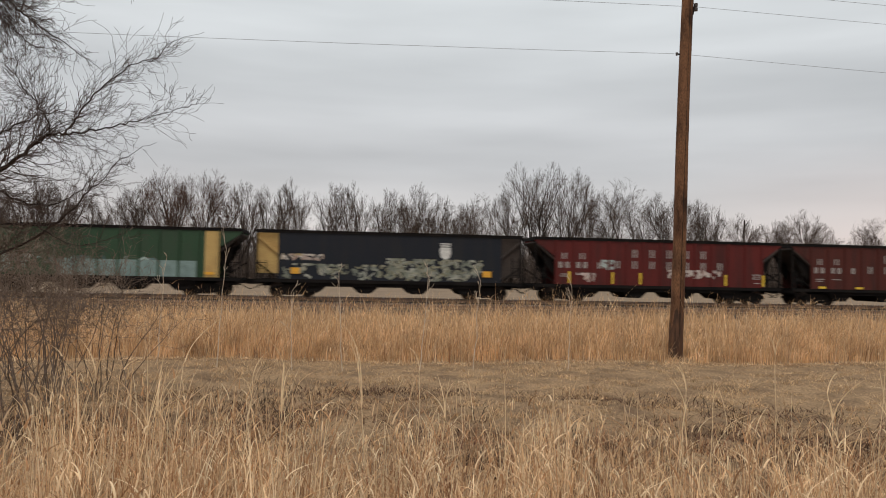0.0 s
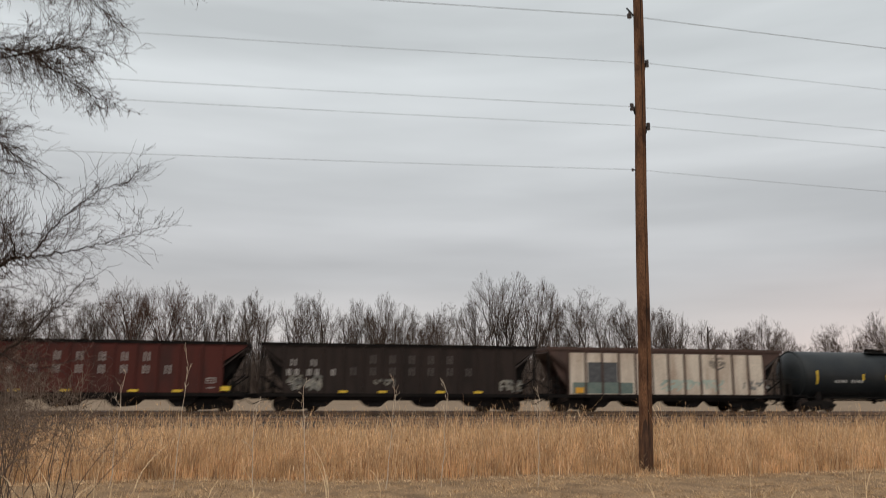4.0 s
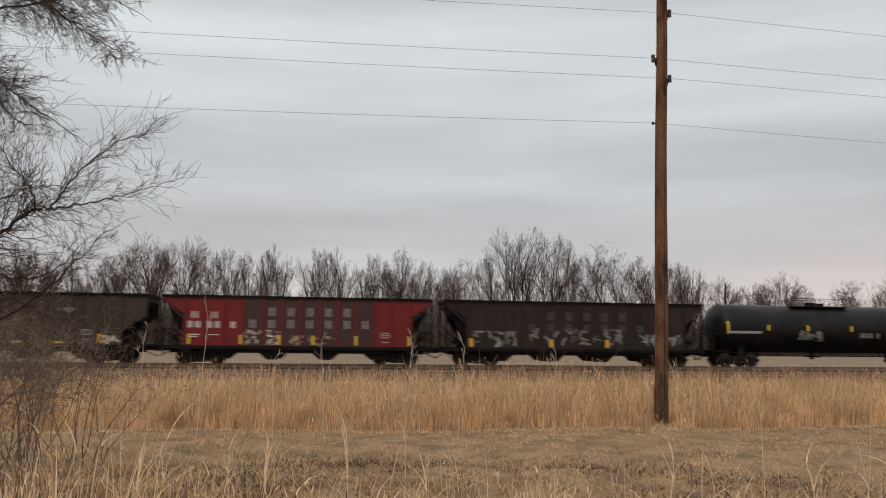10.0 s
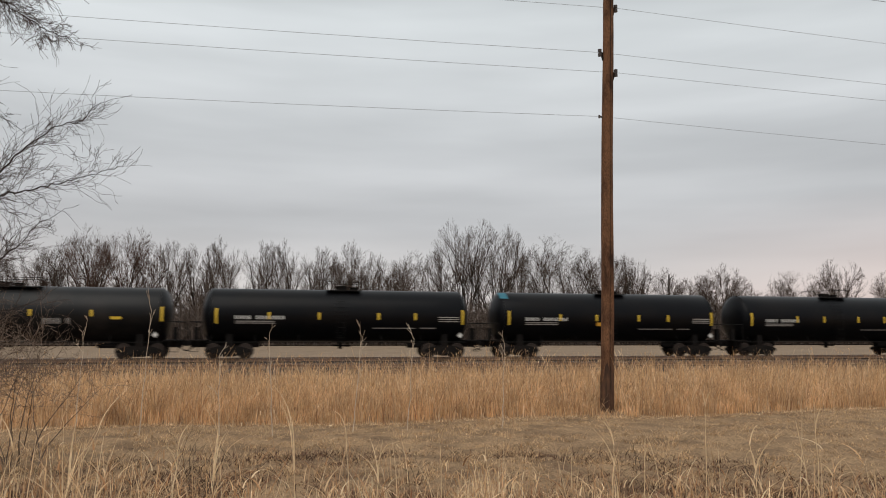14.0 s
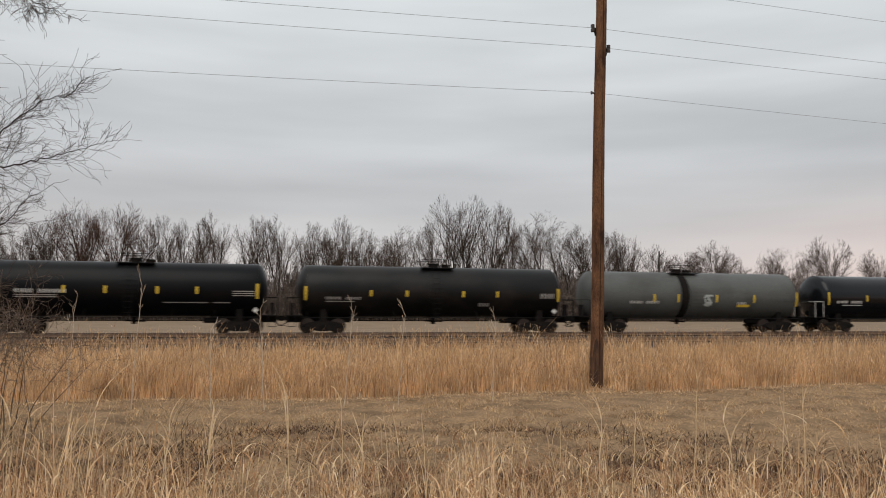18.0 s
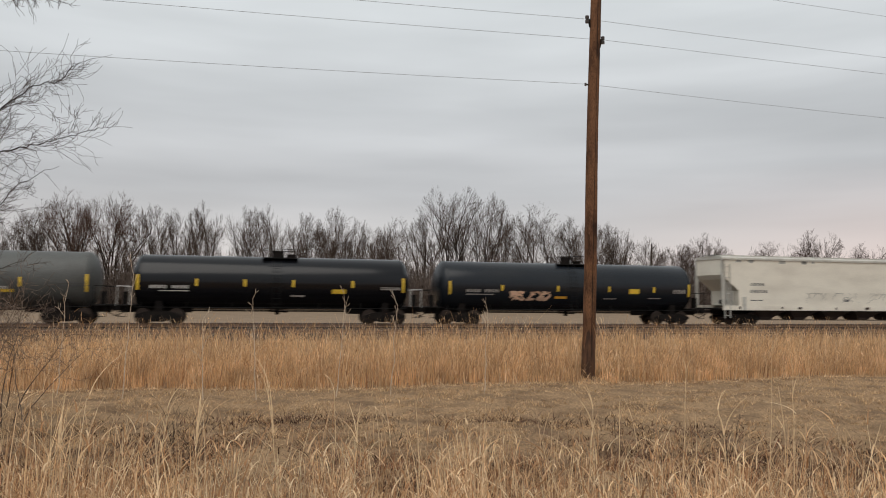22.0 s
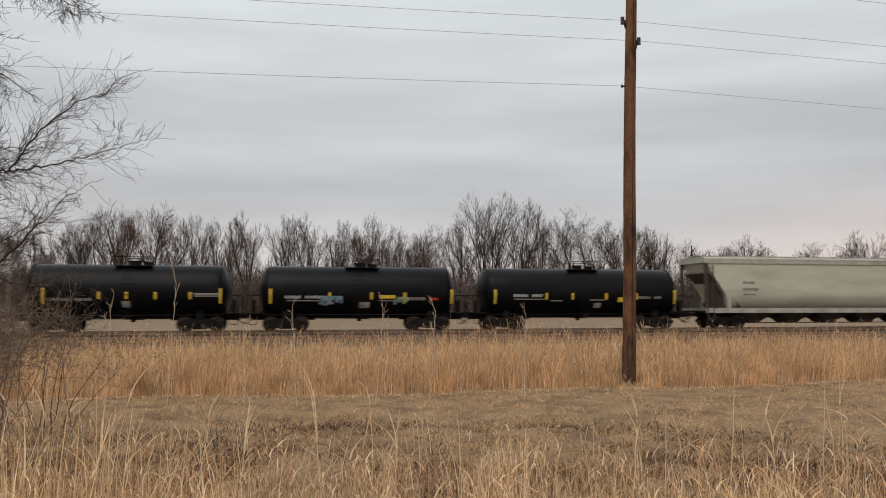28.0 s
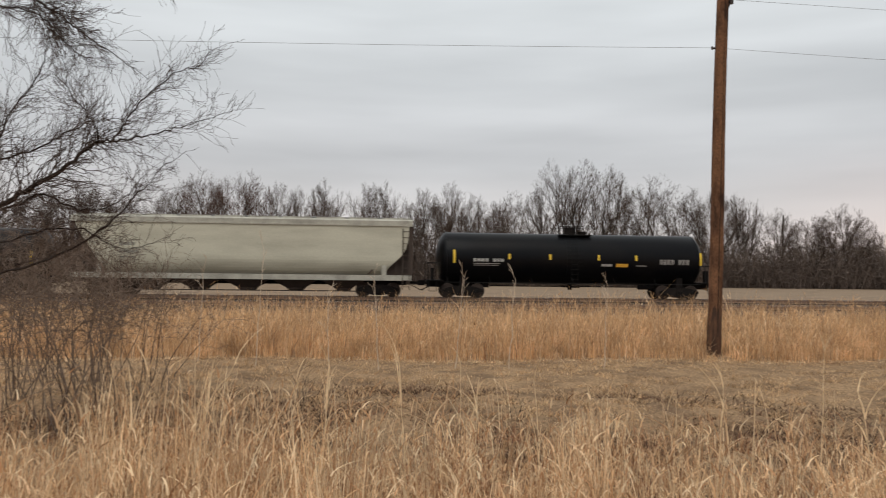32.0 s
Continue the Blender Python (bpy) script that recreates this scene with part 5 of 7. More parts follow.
def dark_square(car, xs, step, y):
    bars(car, "painted_square", y - 0.008, [(xs[0] + 0.25, xs[4] - 0.2, 1.1, 1.75)], mat("dull_teal_square", (0.13, 0.17, 0.15), 0.7, other=(0.24, 0.26, 0.22), scale=2), "dull teal sprayed band")
    bars(car, "painted_square", y - 0.012, [(xs[1] + 0.15, xs[3] - 0.1, 1.75, 2.95)], M_DARKTEXT, "dark sprayed square")


def cream_side(car, xs, step, y):
    bars(car, "cream_side", y, [(xs[0] - 0.04, xs[-1] + 0.04, 1.06, 3.5)], P_CREAM, "dirty cream painted side between the brown ribs")


def build_train():
    at(-30.6, -14.4, open_hopper(-30.6, -14.4, P_GREEN, "faded green open hopper car with ochre end panels", stamps=(green_ends, teal_band, sprayed(0, 10, 1.1, 2.1, TEAL, 40, 21), reflectors((11.6,), 1.2, 1.35, 0.5, M_ORANGE))))
    at(-14.4, 1.8, open_hopper(-14.4, 1.8, P_NAVY, "black open hopper car sprayed with silver graffiti", stakes=False, square=True, stamps=(emblem, sprayed(0.2, 5.6, 1.1, 1.9, SILVER, 60, 31, 0.3), sprayed(5.6, 11.0, 1.1, 2.3, SILVER, 130, 32), sprayed(0.2, 2.5, 2.15, 2.45, TAN, 20, 33, 0.3), reflectors((0.9, 11.2), 1.35, 1.7, 0.5, M_ORANGE)), end_paint=P_OCHRE))
    at(1.8, 18.2, open_hopper(1.8, 18.2, P_RED, "oxide red open hopper car with worn lettering", stamps=(big_name(M_FADED), car_number(M_FADED), reflectors((0.75, 3.2, 4.8, 9.8, 12.05), 1.12, 1.8), sprayed(6.4, 9.5, 1.55, 2.0, [(0.5, 0.45, 0.4), (0.4, 0.3, 0.26)], 34, 41, 0.35), sprayed(1.2, 2.2, 1.2, 1.7, [(0.5, 0.35, 0.3), (0.45, 0.4, 0.36)], 14, 42), sprayed(2.6, 3.3, 2.0, 2.5, [(0.35, 0.4, 0.38), (0.3, 0.32, 0.3)], 12, 43), consolidated(11.2))))
    at(18.2, 35.2, open_hopper(18.2, 35.2, P_RUST, "dull rust-red open hopper car with white lettering", stamps=(big_name(M_FADED), car_number(M_FADED), low_reflectors((0.6, 2.8, 5.0, 8.0, 10.0)), reflectors((12.2,), 1.15, 1.4, 0.5), consolidated(11.0))))
    at(35.2, 51.9, open_hopper(35.2, 51.9, P_UMBER, "grimy dark brown open hopper car with graffiti", stamps=(big_name(M_GHOST), car_number(M_FADED), low_reflectors((3.0, 5.0, 8.0, 10.0)), sprayed(0.2, 1.9, 1.2, 2.0, DIM, 22, 51), sprayed(11.2, 12.4, 1.2, 1.8, DIM, 14, 52), sprayed(4.6, 5.6, 1.3, 1.8, DIM, 8, 53))))
    at(51.9, 68.0, open_hopper(51.9, 68.0, P_BROWNEND, "dirty cream open hopper car with brown ends", stamps=(cream_side, dark_square, sprayed(5.5, 9.5, 1.3, 1.9, [(0.35, 0.42, 0.36), (0.4, 0.44, 0.38)], 26, 61, 0.6), sprayed(8.6, 9.6, 2.6, 3.3, [(0.12, 0.11, 0.1), (0.3, 0.25, 0.2)], 9, 62), sprayed(10.2, 12.3, 1.4, 2.0, [(0.08, 0.08, 0.08), (0.3, 0.28, 0.25)], 12, 63, 0.3), reflectors((0.6,), 1.12, 1.45, 0.5, M_ORANGE)), chord=P_BROWNEND, end_paint=P_BROWNEND))
    at(68.0, 82.2, tank_car(68.0, 82.2, P_TANKGREEN, "dark slate-black tank car with yellow reflector strips", 3.86, stripes=((0.1,), 0.36, 0.495, 0.61, 0.75, (0.925,)), stripe_z=(2.0, 2.4), mark=((0.2, 0.36, 1.85, 0.17, M_WHITE), (0.84, 0.92, 1.9, 0.06, M_FADED), (0.84, 0.92, 2.05, 0.06, M_FADED)), placard=((0.61, 0.67, 1.5, 1.75, M_YELLOW),)))
    at(82.2, 98.2, open_hopper(82.2, 98.2, P_OLIVE, "grimy olive-brown open hopper car", cut=1.75, stamps=(low_reflectors((1, 3.3, 4.2, 7, 9)), reflectors((11.0,), 1.1, 1.6, 0.25, M_ORANGE), consolidated(9.8), sprayed(8.8, 9.6, 2.75, 2.95, [(0.3, 0.28, 0.25), (0.2, 0.18, 0.16)], 6, 71, 0.4), sprayed(11, 12.4, 1.1, 1.5, TAN, 8, 72, 0.3))))
    at(98.2, 114.1, open_hopper(98.2, 114.1, P_BRIGHTRED, "bright red open hopper car with maroon middle panels", mid_paint=P_PANEL, stamps=(big_name(M_FADED), car_number(M_WHITE), reflectors((0.25, 2.9, 4.9, 6.7, 9.0, 11.9), 1.12, 1.65), consolidated(10.1), sprayed(3.1, 5.0, 1.15, 1.9, TAN, 26, 81, 0.3), sprayed(5.5, 8.0, 1.15, 1.6, [(0.25, 0.13, 0.12), (0.35, 0.3, 0.15)], 12, 82))))
    at(114.1, 130.9, open_hopper(114.1, 130.9, P_UMBER, "dark brown open hopper car with white graffiti", stamps=(big_name(M_GHOST), sprayed(0.2, 2.6, 1.15, 2.0, DIM, 24, 91), sprayed(9.4, 11.8, 1.2, 1.9, [(0.28, 0.27, 0.25), (0.16, 0.14, 0.13)], 24, 92), sprayed(3.4, 8.4, 1.2, 2.2, [(0.16, 0.13, 0.12), (0.2, 0.17, 0.15)], 30, 93), reflectors((0.2, 4.5, 7.6), 1.12, 1.6, 0.2, M_ORANGE))))
    tank = lambda a, b, paint, label, **kw: at(a, b, tank_car(a, b, paint, label, **kw))
    tilx = dict(mark=((0.12, 0.29, 2.2, 0.2, M_WHITE), (0.12, 0.26, 2.06, 0.05, M_FADED), (0.12, 0.26, 1.96, 0.05, M_FADED), (0.62, 0.78, 1.7, 0.05, M_FADED), (0.80, 0.86, 1.7, 0.06, M_FADED), (0.87, 0.95, 2.1, 0.05, M_FADED), (0.87, 0.95, 2.22, 0.05, M_FADED), (0.87, 0.95, 2.34, 0.05, M_FADED)), stripe_z=(2.2, 2.6))
    six = ((0.055,), 0.24, 0.42, 0.64, 0.78, (0.965,))
    tank(130.9, 148.35, P_TANKDUSTY, "dusty black tank car with a long top platform", top=3.95, stripes=((0.03,), 0.2, 0.37, 0.56, 0.75, (0.975,)), walk_w=3.6, hatch=0.44, stripe_z=(2.3, 2.65), mark=((0.03, 0.17, 2.1, 0.15, M_FADED), (0.6, 0.68, 1.9, 0.3, M_FADED)), placard=((0.81, 0.845, 2.15, 2.3, M_YELLOW),), extra=((0.33, 0.44, 1.7, 2.3, DIM, 14, 101),))
    tank(148.35, 165.4, P_TANK, "black tank car with white stencilled marks", stripes=six, **tilx)
    tank(165.4, 181.9, P_TANK, "black tank car with a blue patch on top", stripes=((0.05,), 0.27, 0.43, 0.62, 0.755, (0.96,)), placard=((0.43, 0.485, 1.9, 2.12, M_ORANGE), (0.02, 0.055, 3.55, 3.92, M_BLUETAG)), **tilx)
    tank(181.9, 198.2, P_TANK, "black tank car with white stencilled marks", stripes=((0.05,), 0.28, 0.42, 0.6, 0.74, (0.96,)), **tilx)
    tank(198.2, 216.1, P_TANKDUSTY, "dusty black tank car with faded marks", stripes=((0.03,), 0.26, 0.39, 0.6, 0.73, (0.97,)), mark=((0.1, 0.22, 1.95, 0.16, M_FADED), (0.1, 0.2, 1.82, 0.05, M_FADED), (0.9, 0.96, 2.1, 0.3, M_FADED), (0.66, 0.7, 1.6, 0.2, M_FADED)), stripe_z=(2.15, 2.5))
    tank(216.1, 233.05, P_TANKGREY, "grey tank car with a dark middle band", top=3.92, hatch=0.44, stripes=((0.03,), 0.29, 0.40, 0.58, 0.76, (0.97,)), mark=((0.18, 0.31, 1.85, 0.17, M_WHITE), (0.68, 0.71, 1.8, 0.18, M_WHITE), (0.88, 0.97, 2.0, 0.05, M_DARKTEXT), (0.88, 0.97, 2.15, 0.05, M_DARKTEXT)), placard=((0.415, 0.45, 1.0, 3.7, M_GRIME), (0.68, 0.74, 1.65, 1.82, M_YELLOW)), extra=((0.5, 0.56, 1.7, 2.4, [(0.5, 0.52, 0.5), (0.4, 0.42, 0.4)], 8, 111),), stripe_z=(1.95, 2.45), diamond=False)
    tank(233.05, 250.3, P_TANKGLOSS, "glossy black tank car with white corner handrails", top=3.86, rail_paint=M_WHITE, dome=0.32, stripes=((0.03,), 0.225, 0.39, 0.56, 0.775, (0.965,)), mark=((0.07, 0.2, 1.95, 0.18, M_WHITE), (0.1, 0.2, 1.8, 0.05, M_WHITE), (0.55, 0.6, 1.55, 0.1, M_FADED), (0.88, 0.955, 2.0, 0.05, M_FADED), (0.88, 0.955, 2.1, 0.05, M_FADED)), placard=((0.70, 0.75, 1.75, 2.0, M_YELLOW),), stripe_z=(2.1, 2.5), diamond=False)
    tank(250.3, 269.15, P_TANKBLUE, "dark slate tank car with orange graffiti", top=3.86, dome=0.36, stripes=((0.04,), 0.23, 0.44, 0.64, 0.82, (0.965,)), mark=((0.1, 0.22, 1.95, 0.18, M_FADED), (0.1, 0.2, 1.8, 0.05, M_FADED), (0.62, 0.67, 1.6, 0.05, M_FADED), (0.8, 0.85, 1.65, 0.05, M_FADED), (0.9, 0.96, 2.0, 0.25, M_FADED)), placard=((0.72, 0.76, 1.95, 2.25, M_YELLOW), (0.43, 0.475, 1.6, 1.75, M_ORANGE)), extra=((0.26, 0.41, 1.5, 2.0, [(0.6, 0.36, 0.23), (0.7, 0.47, 0.33), (0.5, 0.27, 0.17)], 26, 121),), stripe_z=(2.05, 2.4), diamond=False)
    at(269.5, 289.25, covered_hopper(269.5, 289.25, P_IVORY, P_ROOFIVORY, "ivory covered grain hopper car with faint graffiti", False, ((0.115, 0.165, 2.58, 2.78, M_DARKTEXT), (0.115, 0.18, 2.12, 2.32, M_DARKTEXT), (0.115, 0.14, 1.6, 1.66, M_DARKTEXT), (0.145, 0.165, 1.6, 1.66, M_DARKTEXT), (0.51, 0.535, 1.6, 1.75, M_DARKTEXT), (0.82, 0.845, 1.6, 1.82, M_DARKTEXT), (0.82, 0.85, 2.5, 2.54, M_FADEGREY), (0.82, 0.87, 2.4, 2.43, M_FADEGREY), (0.82, 0.875, 2.28, 2.31, M_FADEGREY), (0.82, 0.875, 2.15, 2.18, M_FADEGREY)), P_ROOFIVORY))
    short = dict(top=3.74, stripe_z=(1.8, 2.2), diamond=False)
    tank(289.25, 301.6, P_TANK, "short black tank car with yellow strips", stripes=((0.11,), 0.37, 0.5, 0.64, 0.81, (0.96,)), mark=((0.15, 0.34, 1.7, 0.16, M_FADED), (0.83, 0.95, 1.95, 0.05, M_FADED), (0.83, 0.95, 2.05, 0.08, M_FADED)), placard=((0.48, 0.52, 1.35, 1.7, M_FADED),), **short)
    tank(301.6, 314.6, P_TANK, "short black tank car with a grey band and blue spray", stripes=((0.06,), 0.35, 0.56, 0.73, (0.975,)), mark=((0.13, 0.34, 1.85, 0.16, M_WHITE), (0.14, 0.33, 1.7, 0.05, M_FADED), (0.6, 0.68, 1.7, 0.05, M_FADED), (0.76, 0.88, 1.75, 0.18, M_FADED)), placard=((0.60, 0.68, 1.85, 2.05, M_YELLOW), (0.86, 0.9, 1.75, 1.9, M_REDTAG), (0.5, 0.55, 1.3, 1.65, M_FADED)), bands=(0.47,), extra=((0.3, 0.41, 1.5, 1.95, [(0.07, 0.2, 0.26), (0.28, 0.31, 0.31), (0.1, 0.26, 0.32)], 14, 131), (0.68, 0.75, 1.5, 1.9, [(0.07, 0.2, 0.26), (0.4, 0.36, 0.12)], 8, 132)), **short)
    tank(314.6, 329.0, P_TANK, "short dark blue-black tank car with yellow strips", stripes=((0.06,), 0.31, 0.44, 0.61, 0.765, (0.965,)), mark=((0.15, 0.29, 1.95, 0.17, M_WHITE), (0.15, 0.3, 1.8, 0.05, M_FADED), (0.33, 0.39, 1.7, 0.05, M_FADED), (0.77, 0.88, 1.85, 0.16, M_FADED), (0.53, 0.6, 1.75, 0.06, M_FADED)), placard=((0.67, 0.735, 1.65, 1.95, M_YELLOW), (0.55, 0.585, 1.3, 1.6, M_FADED)), **short)
    at(329.15, 349.6, covered_hopper(329.15, 349.6, P_PUTTY, P_ROOFGREY, "putty-grey covered hopper car with rounded ends", True, ((0.14, 0.185, 2.8, 2.98, M_DARKTEXT), (0.14, 0.195, 2.38, 2.56, M_DARKTEXT), (0.14, 0.16, 2.12, 2.17, M_DARKTEXT), (0.165, 0.185, 2.12, 2.17, M_DARKTEXT)), P_ROOFGREY))
    tank(349.6, 367.4, P_TANK, "last black tank car at the end of the train", top=3.9, dome=0.36, stripes=((0.06,), 0.26, 0.41, 0.59, 0.73, (0.975,)), mark=((0.13, 0.24, 2.15, 0.18, M_WHITE), (0.13, 0.225, 2.02, 0.04, M_FADED), (0.13, 0.22, 1.92, 0.04, M_FADED), (0.6, 0.64, 1.95, 0.14, M_FADED), (0.73, 0.77, 1.98, 0.05, M_FADED), (0.82, 0.93, 2.1, 0.3, M_FADED)), placard=((0.655, 0.70, 1.92, 2.12, M_ORANGE),), stripe_z=(2.3, 2.62), diamond=False)


build_train()


# ---- near tree, brush, weeds and grass ----
M_BRUSH = mat("brown_brush_twigs", (0.165, 0.118, 0.088), 0.95, other=(0.10, 0.07, 0.055), scale=2, bump=0)


def smooth_line(pts, n):
    """Points on a smooth line through pts."""
    p = [Vector(a) for a in pts]
    p = [p[0] * 2 - p[1]] + p + [p[-1] * 2 - p[-2]]
    out = []
    for k in range(1, len(p) - 2):
        for s in range(n):
            t = s / n
            a, b, c, d = p[k - 1], p[k], p[k + 1], p[k + 2]
            out.append(0.5 * (2 * b + (c - a) * t + (2 * a - 5 * b + 4 * c - d) * t * t + (3 * b - a - 3 * c + d) * t ** 3))
    return out + [p[-2]]


def bough(wood, fine, pts, r0, r1, rng, shoots=2, length=0.3, droop=0.0):
    """A limb along pts, with long wavy side shoots that fan out in its own direction."""
    line = smooth_line(pts, 6)
    n = len(line) - 1

    def shoot(p, way, reach, r, d):
        steps = 7 if d else 4
        pull = Vector((0.02, 0, -droop * 0.13 if d else -droop * 0.2 + 0.03))
        for k in range(steps):
            way = (way + pull + Vector((rng.gauss(0, 0.2), rng.gauss(0, 0.14), rng.gauss(0, 0.2)))).normalized()
            q = p + way * (reach / steps)
            fine.append((*p, *q, r, r * 0.88))
            p, r = q, r * 0.88
            if d and rng.random() < (0.7 if droop > 0.2 else 0.5):
                w = turned(way, rng.uniform(18, 50), rng)
                w.y *= 0.6
                shoot(p, w, reach * rng.uniform(0.3, 0.75), max(0.0009, r * 0.75), d - 1)
    for k in range(n):
        line[k + 1] = line[k + 1] + Vector((rng.gauss(0, 0.004), rng.gauss(0, 0.004), rng.gauss(0, 0.005)))
        a, b = r1 + (r0 - r1) * (1 - k / n) ** 1.2, r1 + (r0 - r1) * (1 - (k + 1) / n) ** 1.2
        wood.append((*line[k], *line[k + 1], a, b))
        way = (line[k + 1] - line[k]).normalized()
        for _ in range(shoots if k < n * 0.65 or r1 > 0.0015 else 1 if k < n * 0.88 else 0):
            if rng.random() < 0.85 and line[k].x > -3.5:
                w = turned(way, rng.uniform(18, 48), rng)
                w.y *= 0.7
                shoot(line[k].lerp(line[k + 1], rng.random()), w.normalized(), length * rng.uniform(0.35, 1.0) * (1 - 0.5 * k / n), max(0.0012, b * 0.4), 2 if rng.random() < (0.6 if droop > 0.2 else 0.28) else 1)


